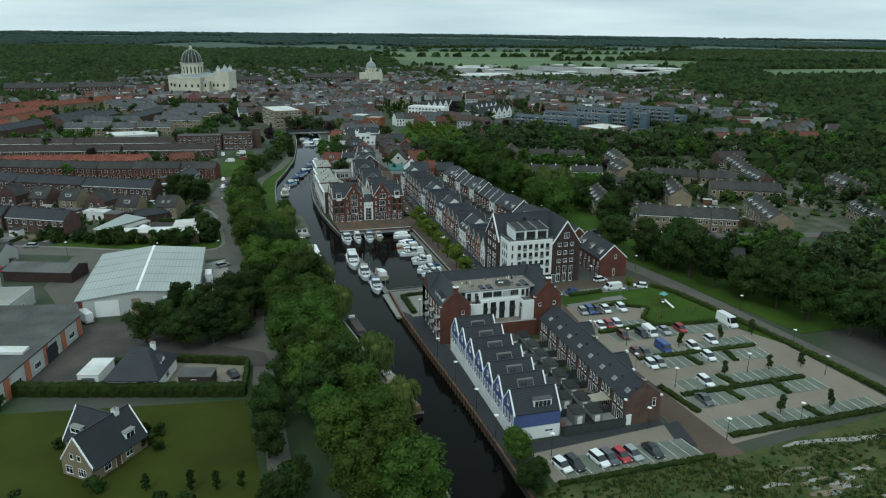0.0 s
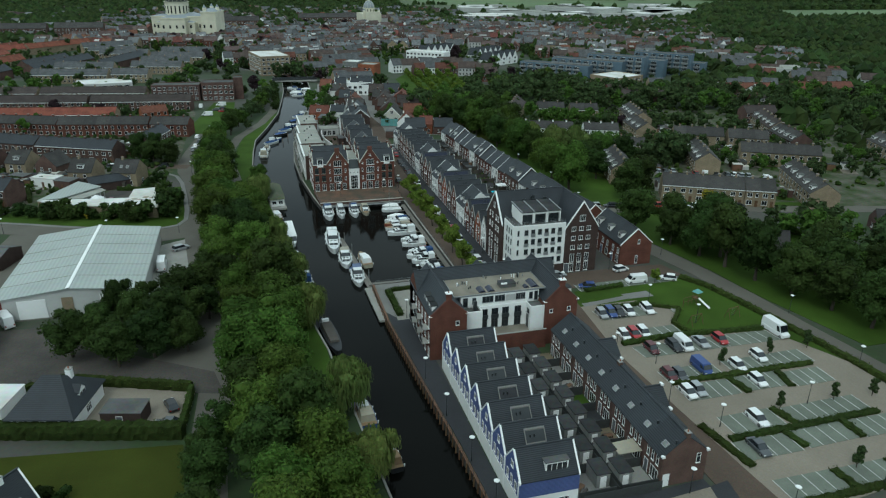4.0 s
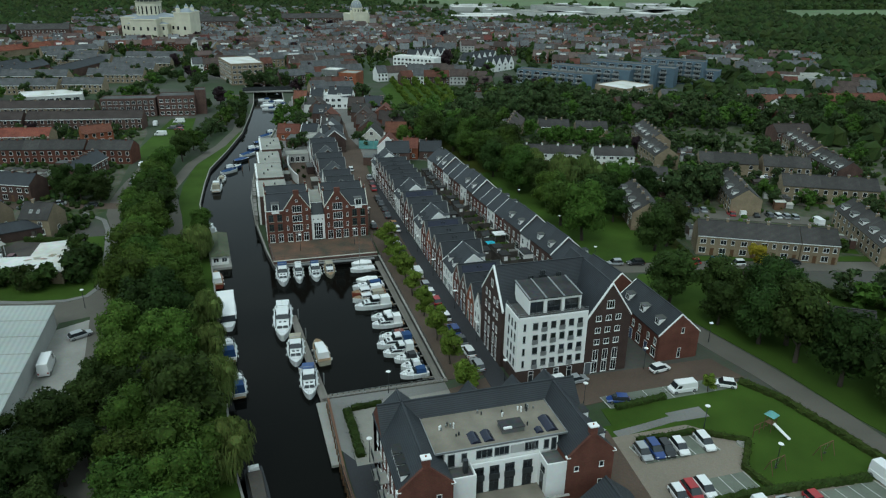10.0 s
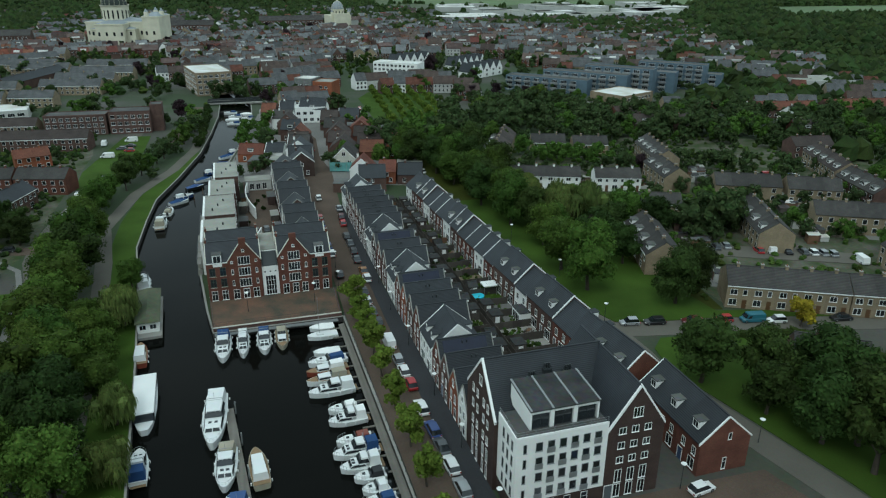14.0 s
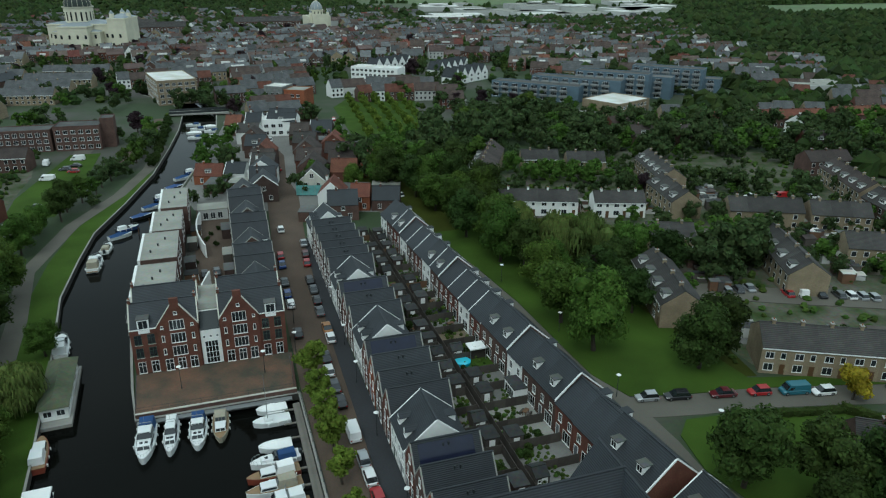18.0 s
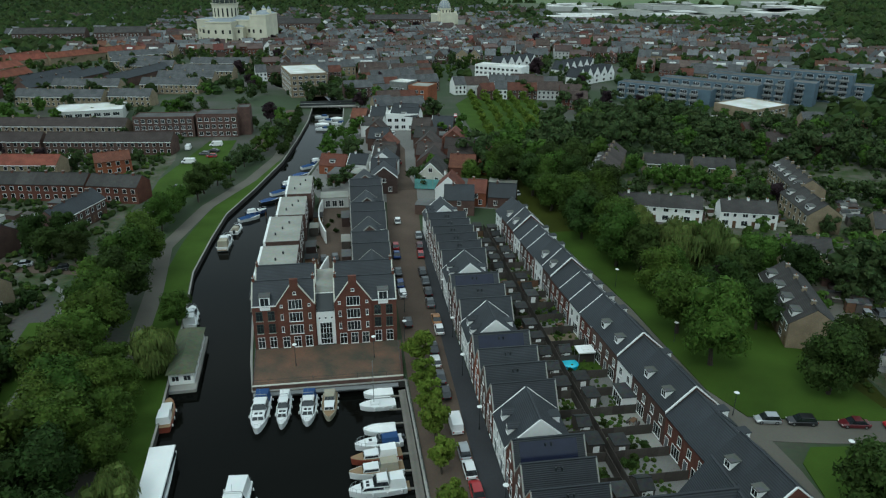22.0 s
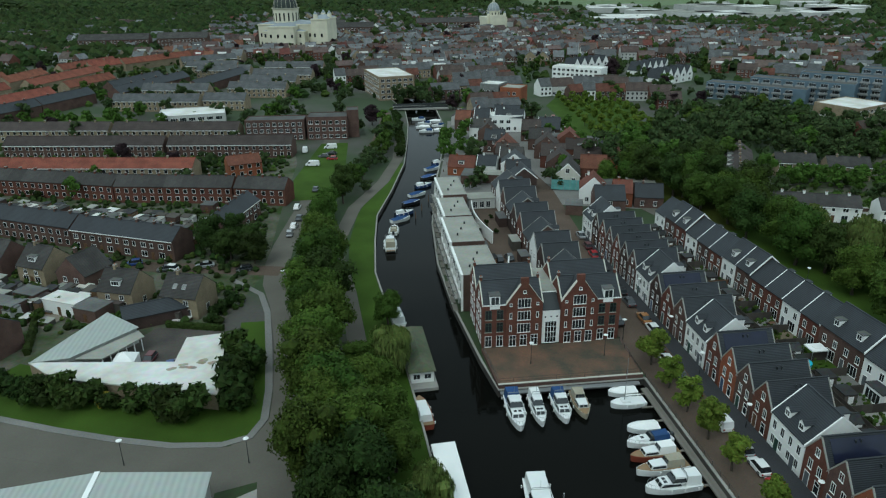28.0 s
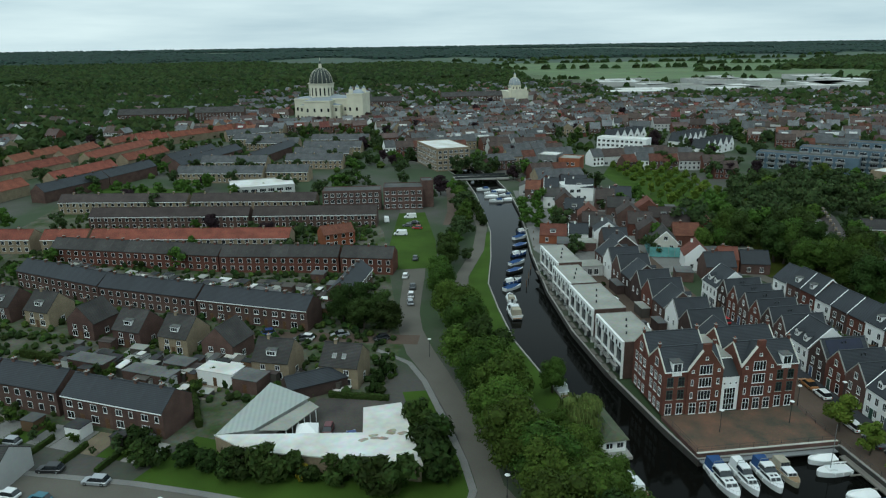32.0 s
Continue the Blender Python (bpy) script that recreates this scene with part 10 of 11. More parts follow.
for a, b, dep, n in (((49.0, -82.8), (62.0, -82.8), (0.5, -4.4), 6), ((49.6, -92.5), (62.6, -92.5), (0.3, -4.2), 6), ((49.6, -98.9), (80.2, -99.2), (0.6, -4.4), 13), ((49.6, -108.4), (61.0, -107.6), (0.2, -4.6), 5), ((63.4, -108.0), (81, -107.6), (0.2, -4.8), 8), ((50.0, -113.6), (60.5, -113.6), (0, -4.8), 5), ((62.2, -113.4), (71, -113.4), (0, -4.8), 4), ((72, -114.2), (80, -114.2), (0, -4.8), 4), ((51.6, -123.6), (61.6, -123.4), (0.2, -5.0), 4), ((63.8, -123.9), (79, -123.6), (0.2, -4.7), 7), ((49.7, -130.1), (59.6, -130.0), (0.1, -4.6), 4), ((61.0, -129.8), (70.8, -129.5), (0.1, -4.6), 4), ((72, -129.7), (81, -129.7), (0.1, -4.6), 4), ((50, -139.3), (60.2, -139.3), (0.1, -4.6), 4), ((61.2, -139.4), (70.4, -139.3), (0.1, -4.6), 4), ((71.6, -139.6), (85.2, -139.2), (0.1, -4.4), 6), ((15, -143.2), (40.6, -143.0), (0.8, -5.2), 11)):
    bays(a, b, dep, n)
bays((51, -69.2), (76, -69.0), (0.2, -3.6), 6)


# ---- boats ----
GRP = mat("white_gelcoat", (0.72, 0.73, 0.72), 0.3, 0.08, 2, 10, 0.0, spec=0.6)
NAVY = mat("navy_canvas", (0.02, 0.06, 0.17), 0.8, 0.2)
BEIGE_C = mat("beige_canvas", (0.36, 0.33, 0.25), 0.8, 0.2)
TEAK = mat("teak_deck", (0.24, 0.16, 0.085), 0.7, 0.2)
HULL_RED = mat("red_brown_hull", (0.20, 0.05, 0.03), 0.4, 0.2)
HULL_DARK = mat("black_hull", (0.02, 0.021, 0.023), 0.5, 0.2)
HULL_BLUE = mat("blue_hull", (0.03, 0.07, 0.2), 0.35, 0.1)


def hull(L, W, h, material, deck, blunt=0.0):
    """A hull whose bow points to +y, with deck and gunwale."""
    s, d = Mesh(), Mesh()
    rings, rim = [], []
    for t in (0.0, 0.12, 0.35, 0.6, 0.78, 0.9, 0.97, 1.0):
        w = W / 2 * (0.88 + 0.12 * min(1, t / 0.3)) * (1 if t < 0.5 else max(0.04 + blunt, math.cos((t - 0.5) / 0.5 * 1.53) ** (0.62 - blunt)))
        y, z = -L / 2 + L * t, h * (1 + 0.28 * max(0, t - 0.4))
        rings.append([(-w, y, z), (-w * 0.86, y - 0.1 * t, -0.1), (-w * 0.4, y - 0.15, -0.45), (w * 0.4, y - 0.15, -0.45), (w * 0.86, y - 0.1 * t, -0.1), (w, y, z)])
        rim.append((w, y, z))
    s.loft(rings, material)
    top = [(x - 0.1 if x > 0.15 else x * 0.5, y, z + 0.02) for x, y, z in rim]
    for (x0, y0, z0), (x1, y1, z1) in zip(top, top[1:]):
        d.solid([(-x0, y0, z0 - 0.06), (x0, y0, z0 - 0.06), (x1, y1, z1 - 0.06), (-x1, y1, z1 - 0.06)], (0, 0, 0.08), deck)
    return s, d


def cabin_box(y0, y1, w0, w1, z0, z1, rake, material):
    s = Mesh()
    s.loft([[(-w0, y0, z0), (w0, y0, z0), (w0 * 0.9, y1, z0), (-w0 * 0.9, y1, z0)], [(-w1, y0 + rake * 0.4, z1), (w1, y0 + rake * 0.4, z1), (w1 * 0.88, y1 - rake, z1), (-w1 * 0.88, y1 - rake, z1)]], material)
    return s


def front_panes(y1, w0, w1, z0, z1, rake, n):
    """Dark panes let into the raked front of a cabin."""
    s = Mesh()
    at = lambda u, v: (u * (w0 * 0.9 + (w1 * 0.88 - w0 * 0.9) * v), y1 - rake * v + 0.025, z0 + (z1 - z0) * v + 0.015)
    for i in range(n):
        a, b = -0.9 + 1.8 * (i + 0.06) / n, -0.9 + 1.8 * (i + 0.94) / n
        s.solid([at(a, 0.3), at(b, 0.3), at(b, 0.9), at(a, 0.9)], (0, 0.015, 0.01), GLASS)
    return s


def boat_thing(L, W, style, hullm, canvas, label):
    h = 0.55 + L * 0.045
    ob = thing("sailing_boat" if style == "sail" else "boat", label, "boat")
    hs, ds = hull(L, W, h, hullm, TEAK if style in ("classic",) else GRP)
    part("hull", hs, ob)
    part("deck", ds, ob)
    s = Mesh()
    for k in (-1, 1):
        for t in (0.1, 0.35, 0.6):
            s.tube((k * (W / 2 + 0.06), -L / 2 + L * t, h - 0.5), (k * (W / 2 + 0.06), -L / 2 + L * t, h - 0.05), 0.1, 0.1, WHITE, 6)
    if style != "tarp":
        part("fenders", s, ob)
    if style == "cruiser":
        z1 = h + 0.75
        part("cabin", cabin_box(-L * 0.12, L * 0.3, W * 0.4, W * 0.34, h, z1, 0.5, GRP), ob)
        part("cabin_window", cabin_box(-L * 0.1, L * 0.27, W * 0.405, W * 0.37, h + 0.3, z1 - 0.12, 0.42, GLASS), ob)
        part("wheelhouse", cabin_box(-L * 0.2, L * 0.06, W * 0.4, W * 0.33, z1 - 0.1, z1 + 0.95, 0.45, GRP), ob)
        part("windscreen", cabin_box(-L * 0.19, L * 0.075, W * 0.402, W * 0.345, z1 + 0.1, z1 + 0.72, 0.45, GLASS), ob)
        part("canopy", cabin_box(-L * 0.47, -L * 0.19, W * 0.4, W * 0.34, h, z1 + 0.85, 0.25, canvas), ob)
        part("front_window", front_panes(L * 0.3, W * 0.4, W * 0.34, h, z1, 0.5, 2), ob)
        part("front_window", front_panes(L * 0.06, W * 0.4, W * 0.33, z1 - 0.1, z1 + 0.95, 0.45, 3), ob)
        s = Mesh()
        for k in (-1, 1):
            s.tube((k * W * 0.36, -L * 0.2, z1 + 0.3), (k * W * 0.3, -L * 0.17, z1 + 1.5), 0.04, 0.04, STEEL, 5)
        s.tube((-W * 0.3, -L * 0.17, z1 + 1.5), (W * 0.3, -L * 0.17, z1 + 1.5), 0.05, 0.05, STEEL, 5)
        s.tube((0, -L * 0.17, z1 + 1.5), (0, -L * 0.18, z1 + 2.6), 0.03, 0.02, STEEL, 5)
        part("radar_arch", s, ob)
        s = Mesh()
        s.box(-W * 0.36, -L * 0.5 - 0.55, h * 0.35, W * 0.36, -L * 0.5 + 0.05, h * 0.35 + 0.07, TEAK)
        part("swim_platform", s, ob, label="brown timber bathing platform")
        for k in (-0.12, 0.12):
            s = Mesh()
            s.box(k * W - 0.25, L * 0.14, z1, k * W + 0.25, L * 0.14 + 0.5, z1 + 0.04, GLASS)
            part("hatch", s, ob)
    elif style == "open":
        part("cuddy", cabin_box(0, L * 0.32, W * 0.36, W * 0.27, h, h + 0.45, 0.4, GRP), ob)
        part("windscreen", cabin_box(-L * 0.06, L * 0.06, W * 0.38, W * 0.32, h + 0.2, h + 0.9, 0.4, GLASS), ob)
        s = Mesh()
        s.box(-0.28, L * 0.14, h + 0.45, 0.28, L * 0.14 + 0.5, h + 0.49, GLASS)
        part("hatch", s, ob)
        s = Mesh()
        s.box(-0.3, -L * 0.5 - 0.35, h * 0.4, 0.3, -L * 0.5 + 0.1, h + 0.5, FRAME_DARK)
        part("outboard_motor", s, ob)
        part("canopy", cabin_box(-L * 0.42, -L * 0.02, W * 0.4, W * 0.3, h, h + 0.85, 0.35, canvas), ob)
    elif style == "classic":
        part("cabin", cabin_box(-L * 0.05, L * 0.26, W * 0.36, W * 0.32, h, h + 0.7, 0.2, GRP), ob)
        part("cabin_window", cabin_box(-L * 0.03, L * 0.24, W * 0.366, W * 0.336, h + 0.25, h + 0.55, 0.18, GLASS), ob)
        part("front_window", front_panes(L * 0.26, W * 0.36, W * 0.32, h, h + 0.7, 0.2, 2), ob)
        part("canopy", cabin_box(-L * 0.4, -L * 0.04, W * 0.4, W * 0.34, h, h + 1.3, 0.3, canvas), ob)
        part("wheelhouse_window", front_panes(-L * 0.04, W * 0.4, W * 0.34, h + 0.4, h + 1.3, 0.3, 3), ob)
    elif style == "sail":
        part("cabin", cabin_box(-L * 0.05, L * 0.22, W * 0.3, W * 0.25, h, h + 0.4, 0.3, GRP), ob)
        s = Mesh()
        s.tube((0, L * 0.1, h), (0, L * 0.1, h + 8.5), 0.07, 0.04, STEEL, 6)
        part("mast", s, ob)
        s = Mesh()
        s.tube((0, L * 0.1, h + 1.2), (0, -L * 0.36, h + 1.1), 0.14, 0.1, canvas, 6)
        part("boom", s, ob)
    elif style == "tarp":
        s = Mesh()
        s.loft([[(-W * 0.5, -L * 0.48, h), (0, -L * 0.48, h + 0.4), (W * 0.5, -L * 0.48, h)], [(-W * 0.5, 0, h), (0, 0, h + 0.8), (W * 0.5, 0, h)], [(-0.1, L * 0.45, h + 0.1), (0, L * 0.45, h + 0.3), (0.1, L * 0.45, h + 0.1)]], canvas)
        part("tarpaulin", s, ob)
    if style in ("cruiser", "open"):
        s = Mesh()
        pts = [(math.sin(a) * W * 0.4 * (1 if abs(a) > 1.2 else 1), L * 0.2 + math.cos(a) * L * 0.27, h + 0.7) for a in [(-90 + 20 * i) * math.pi / 180 for i in range(10)]]
        for p, q in zip(pts, pts[1:]):
            s.tube(p, q, 0.025, 0.025, STEEL, 4)
            s.tube((p[0], p[1], h), p, 0.02, 0.02, STEEL, 4)
        part("bow_rail", s, ob)
    return ob


def boat(x, y, ang, L, W, style="cruiser", hullm=None, canvas=None, label="white motor cruiser with navy canopy moored"):
    b = boat_thing(L, W, style, hullm or GRP, canvas or NAVY, label)
    b.matrix_basis = pose(x, y, WATER_Z + 0.05, 0, 0, ang)
    return b


# along the gangway (bow to the south)
boat(-0.6, -26.0, 176, 14.2, 4.0, "cruiser", GRP, GRP, "large white motor yacht with glazed wheelhouse moored at the jetty")
boat(1.0, -39.0, 176, 9.2, 3.4, "cruiser", GRP, BEIGE_C, "white motor cruiser with cream canopy moored at the jetty")
boat(2.4, -50.8, 176, 8.8, 3.2, "cruiser", GRP, HULL_BLUE, "white and blue motor cruiser moored at the jetty")
boat(2.2, -45.4, 90, 2.6, 1.4, "tarp", GRP, HULL_BLUE, "small blue-covered dinghy behind a cruiser")
boat(5.7, -40.0, 4, 8.8, 2.9, "classic", BEIGE_C, GRP, "cream classic cruiser moored at the jetty")
# before the terrace (bow to the south)
for x, y, L, W, st, hm, cv, lb in ((1.0, -1.7, 9.6, 3.2, "cruiser", GRP, NAVY, "white motor cruiser with navy canopy below the terrace"), (4.8, -1.7, 8.2, 2.4, "cruiser", GRP, GRP, "slim white motor cruiser below the terrace"), (8.9, -1.7, 7.8, 2.9, "cruiser", GRP, NAVY, "white motor cruiser with blue trim below the terrace"), (12.4, -1.1, 7.2, 2.7, "classic", BEIGE_C, BEIGE_C, "cream and green cruiser below the terrace")):
    boat(x, y, 178, L, W, st, hm, cv, lb)
# east jetty (bow to the west)
for y, x0, x1, st, hm, cv, lb in ((1.7, 18.2, 23.3, "tarp", GRP, WHITE, "small white covered dinghy at the jetty"), (-1.8, 17.4, 23.5, "sail", GRP, WHITE, "white sailing boat with a tall mast at the jetty"), (-8.6, 17.8, 23.0, "tarp", GRP, WHITE, "boat under a white tarpaulin at the jetty"), (-12.1, 16.3, 23.8, "open", GRP, NAVY, "white sports cruiser with blue cover at the jetty"), (-15.4, 15.6, 23.4, "classic", HULL_RED, WHITE, "wooden cruiser with white cabin at the jetty"), (-18.5, 15.3, 23.4, "classic", GRP, BEIGE_C, "white cruiser with grey tent at the jetty"), (-22.4, 15.2, 23.4, "cruiser", GRP, GRP, "white cruiser with glazed cabin at the jetty"), (-28.4, 17.8, 22.9, "open", GRP, WHITE, "small white sports boat at the jetty"), (-31.7, 17.4, 23.8, "cruiser", GRP, WHITE, "white cabin cruiser at the jetty"), (-37.4, 17.8, 23.6, "open", GRP, HULL_RED, "white speedboat with red cover at the jetty"), (-40.3, 16.8, 24.1, "cruiser", GRP, NAVY, "white cruiser with bright blue cover at the jetty"), (-43.8, 17.4, 23.6, "cruiser", GRP, GRP, "white and blue cabin boat at the jetty"), (-46.5, 19.0, 23.8, "open", GRP, HULL_DARK, "grey and white speedboat at the jetty"), (-49.4, 19.7, 23.7, "open", GRP, GRP, "small pale blue speedboat at the jetty"), (-52.2, 18.9, 24.3, "open", GRP, NAVY, "white sports boat with blue canvas at the jetty")):
    boat((x0 + x1) / 2, y, 90 + (y % 3) * 2, x1 - x0, 2.5 if st != "cruiser" else 2.8, st, hm, cv, lb)
# west bank
boat(-11.6, -34.8, 3, 8.0, 3.0, "cruiser", GRP, NAVY, "white cruiser moored at the grassy bank")
boat(-10.0, -48.0, 3, 7.4, 2.8, "cruiser", GRP, NAVY, "white and blue cruiser at the grassy bank")
boat(-14.4, 0.2, 4, 8.4, 2.8, "classic", HULL_RED, GRP, "red-brown wooden tug at the bank")
boat(-16.8, 35.5, 6, 9.0, 3.2, "cruiser", GRP, GRP, "white cruiser at the bank")
boat(-15.6, 78.5, -2, 9.6, 3.4, "cruiser", GRP, BEIGE_C, "white motor cruiser at the bank")
boat(-14.0, 88.8, -6, 6.2, 2.6, "open", GRP, BEIGE_C, "small white cruiser at the bank")
for i, (x, y) in enumerate(((-10.5, 97.5), (-9.0, 103), (-6.0, 113), (-3.4, 121.5), (-0.4, 131), (2.5, 141), (5.0, 152), (8.5, 160))):
    boat(x - 1, y, -62, 6.4, 2.2, ("tarp", "open", "tarp")[i % 3], (GRP, HULL_BLUE, HULL_DARK)[i % 3], (NAVY, GRP, HULL_BLUE)[i % 3], "small covered boat moored between posts")
for i, (x, y) in enumerate(((8, 215), (7.5, 224), (9, 232), (14.2, 236), (15, 226), (14, 216), (7, 242))):
    boat(x, y, 90, 6.5, 2.3, ("open", "tarp")[i % 2], GRP, (NAVY, WHITE)[i % 2], "white boat moored near the bridge")
boat(-5.2, -106.5, 3, 8.5, 3.2, "classic", HULL_BLUE, BEIGE_C, "cream-roofed blue cruiser at the grassy bank")
boat(-3.0, -119, 5, 6.5, 2.5, "classic", HULL_DARK, TEAK, "dark open launch with orange gear at the bank")

# barge and tour boat and houseboat
s, d = hull(13.5, 3.0, 0.9, HULL_DARK, HULL_DARK, 0.12)
bg = thing("barge", "long black covered cargo barge at the bank", "barge", m=pose(-7.4, -79.0, WATER_Z + 0.05, 0, 0, 186))
part("hull", s, bg)
part("deck", d, bg)
part("hold_cover", cabin_box(-5.2, 3.2, 1.15, 1.0, 0.9, 1.5, 0.1, WOOD_GREY), bg)
part("wheelhouse", cabin_box(-6.2, -5.3, 0.9, 0.8, 0.9, 1.9, 0.1, WHITE), bg)
s, d = hull(16.0, 4.0, 0.9, GRP, GRP, 0.2)
tb = thing("tour_boat", "long white tour boat with a flat white roof", "boat", m=pose(-12.0, -18.2, WATER_Z + 0.05, 0, 0, 183))
part("hull", s, tb)
part("deck", d, tb)
part("saloon", cabin_box(-7.2, 5.6, 1.8, 1.7, 0.9, 2.3, 0.3, GLASS), tb)
part("roof", cabin_box(-7.4, 5.2, 1.9, 1.85, 2.3, 2.5, 0.1, WHITE), tb)
hb = thing("houseboat", "long houseboat with a low green-grey hipped roof", "houseboat", m=pose(-14.0, 16.8, WATER_Z, 0, 0, 3))
s = Mesh()
s.box(-2.6, -9.6, -0.5, 2.6, 9.6, 0.6, CONCRETE)
part("hull", s, hb)
s = Mesh()
s.box(-2.1, -7.6, 0.6, 2.1, 8.6, 3.0, PLASTER)
part("wall", s, hb)
s = Mesh()
q = [(-2.5, -8.2, 3.0), (2.5, -8.2, 3.0), (2.5, 9.0, 3.0), (-2.5, 9.0, 3.0)]
s.loft([q, [(-0.05, -6.2, 4.2), (0.05, -6.2, 4.2), (0.05, 7.2, 4.2), (-0.05, 7.2, 4.2)]], mat("mossy_roof_felt", (0.105, 0.115, 0.07), 0.9, 0.4, 2, 15, 0.1, tint=(0.06, 0.075, 0.04)))
part("roof", s, hb)
for x in (-1.0, 1.0):
    window(hb, pose(x, -7.6, 1.3), 1.3, 1.1, 2, 1)
for y in range(-6, 9, 3):
    window(hb, pose(2.1, y, 1.3, 0, 0, 90), 1.4, 1.1, 2, 1)

# jetties
s = Mesh()
s.prism([(0.9, -23.1), (2.4, -23.0), (5.3, -57.3), (3.8, -57.4)], WATER_Z + 0.35, WATER_Z + 0.6, WOOD_DECK)
jt = thing("jetty", "grey floating jetty between the moored boats", "jetty", mesh=s)
for y in (-24, -33, -42, -51):
    s = Mesh()
    s.tube((2.7 - (y + 23) * 0.084, y, -3), (2.7 - (y + 23) * 0.084, y, 1.2), 0.12, 0.12, STEEL, 8)
    part("post", s, jt)
s = Mesh()
s.prism([(24.3, 2.0), (25.5, 2.2), (26.2, -56.6), (24.9, -56.6)], WATER_Z + 0.35, WATER_Z + 0.6, WOOD_DECK)
jt = thing("jetty", "grey floating jetty along the basin wall", "jetty", mesh=s)
for i in range(15):
    s = Mesh()
    s.box(-2.2, -0.18, -0.1, 0, 0.18, 0.05, WOOD_DECK)
    part("finger", s, jt, pose(24.5 + i * 0.03, 0.5 - i * 3.9, WATER_Z + 0.5))
s = Mesh()
s.prism([(2.9, -57.6), (5.0, -57.4), (5.6, -74.6), (3.4, -74.6)], WATER_Z + 0.3, WATER_Z + 0.75, CONCRETE)
thing("landing", "pale concrete floating landing at the quay", "jetty", mesh=s)
s = Mesh()
for i in range(24):
    p = (4.0 + i * 0.95, -57.2)
    s.box(p[0], -57.6, -0.02, p[0] + 0.8, -56.6, 0.24, WOOD_DECK)
thing("boardwalk", "grey plank boardwalk along the basin's south side", "boardwalk", mesh=s)
MOOR = [(-8.5, 99), (-6, 106), (-3, 115), (0, 124), (3, 134), (5.5, 144), (8, 154)]
for x, y in MOOR:
    s = Mesh()
    s.tube((0, 0, -3), (0, 0, 0.9), 0.13, 0.12, WOOD_BROWN, 7)
    thing("mooring_post", "brown timber mooring post in the canal", "post", "mooring posts", m=pose(x + 1.6, y, 0), mesh=s)


# ---- lamps, gardens, play things ----
def lamp_proto():
    ob = thing("street_lamp", "dark street lamp with a white disc head", "street lamp", "street lamps")
    s = Mesh()
    s.tube((0, 0, 0), (0, 0, 0.9), 0.09, 0.08, FRAME_DARK, 8)
    s.tube((0, 0, 0.9), (0, 0, 4.2), 0.055, 0.045, FRAME_DARK, 8)
    part("pole", s, ob)
    s = Mesh()
    s.tube((0, 0, 4.2), (0, 0, 4.45), 0.12, 0.16, LAMP_GLASS, 10)
    s.tube((0, 0, 4.45), (0, 0, 4.55), 0.44, 0.3, WHITE, 14)
    part("lamp_head", s, ob)
    return ob


_lamp = lamp_proto()
_spots2 = [(63.4, -81.6), (48.3, -145.5), (65.1, -144.3), (84.7, -129.3), (50.5, -126), (69.4, -124), (50.9, -105.6), (36.6, -138.6), (16, -142), (68.1, -92.9), (90.6, -94), (81.5, -57), (63.5, -62.6), (36.6, -60), (36.2, -45), (36.1, -30), (36, -12), (36, 4), (36.4, 18), (26.9, 18), (37, 36), (28, 30), (9, -76), (7.2, -100), (7.8, -112), (8.4, -124), (8.8, -134), (47.2, -70.5), (6.4, 10), (20.6, 11), (43.8, -83), (45.5, -100), (46, -118), (78, -14), (79, 10), (77, 36), (88, -116), (-35.5, -2), (-41.5, -10), (-60, -8), (-88, 0), (-36, 30), (-41.5, 52), (15.5, -58.5), (88, -28)]
for i, (x, y) in enumerate(_spots2):
    z = 0.95 if (x, y) in ((6.4, 10), (20.6, 11)) else 0.02
    if i == 0:
        _lamp.matrix_basis = pose(x, y, z)
    else:
        copy_thing(_lamp, pose(x, y, z))

_fp = {}


def fence(a, b, h=1.7, material=None, label="dark timber garden fence"):
    """A run of fence: posts and one panel each bay."""
    a, b = Vector(a), Vector(b)
    material = material or WOOD_GREY
    n = max(1, round((b - a).length / 1.9))
    w = (b - a).length / n
    ang = math.degrees(math.atan2((b - a).y, (b - a).x))
    ob = thing("garden_fence", label, "fence", "garden fences", m=pose(a.x, a.y, 0, 0, 0, ang))
    key = (round(w, 2), h, material.name)
    if key not in _fp:
        p = Mesh()
        p.box(0.0, -0.03, 0.0, w, 0.03, h, material)
        q = Mesh()
        q.box(-0.05, -0.05, 0, 0.05, 0.05, h + 0.1, material)
        _fp[key] = (p.data("panel"), q.data("post"))
    for i in range(n):
        part("panel", _fp[key][0], ob, pose(i * w, 0, 0))


_gr = random.Random(9)


def shed(x, y, w, d, h, ang=0, wall=None, pitched=False):
    wall = wall or WOOD_GREY
    if pitched:
        return house("garden_shed", "small dark garden shed with pitched roof", pose(x, y, 0, 0, 0, ang), w, d, h * 0.8, h * 1.15, "x", wall, FELT_DARK, [("S", w * 0.3, 0.9, 0.5, 0.6)], [("S", w * 0.65, 0.8, 1.8, WHITE)], category="shed", over=0.12, group="garden sheds")
    return flat_house("garden_shed", "grey timber garden shed with flat dark roof", pose(x, y, 0, 0, 0, ang), w, d, h, wall, FELT_DARK, [], [("S", w * 0.5, 0.8, 1.9, WHITE)], 0.08, category="shed", group="garden sheds")


def garden(x0, y0, x1, y1, ground, label):
    slab("garden_ground", [(x0, y0), (x1, y0), (x1, y1), (x0, y1)], 0, _gr.uniform(0.02, 0.045), ground, label, "garden")


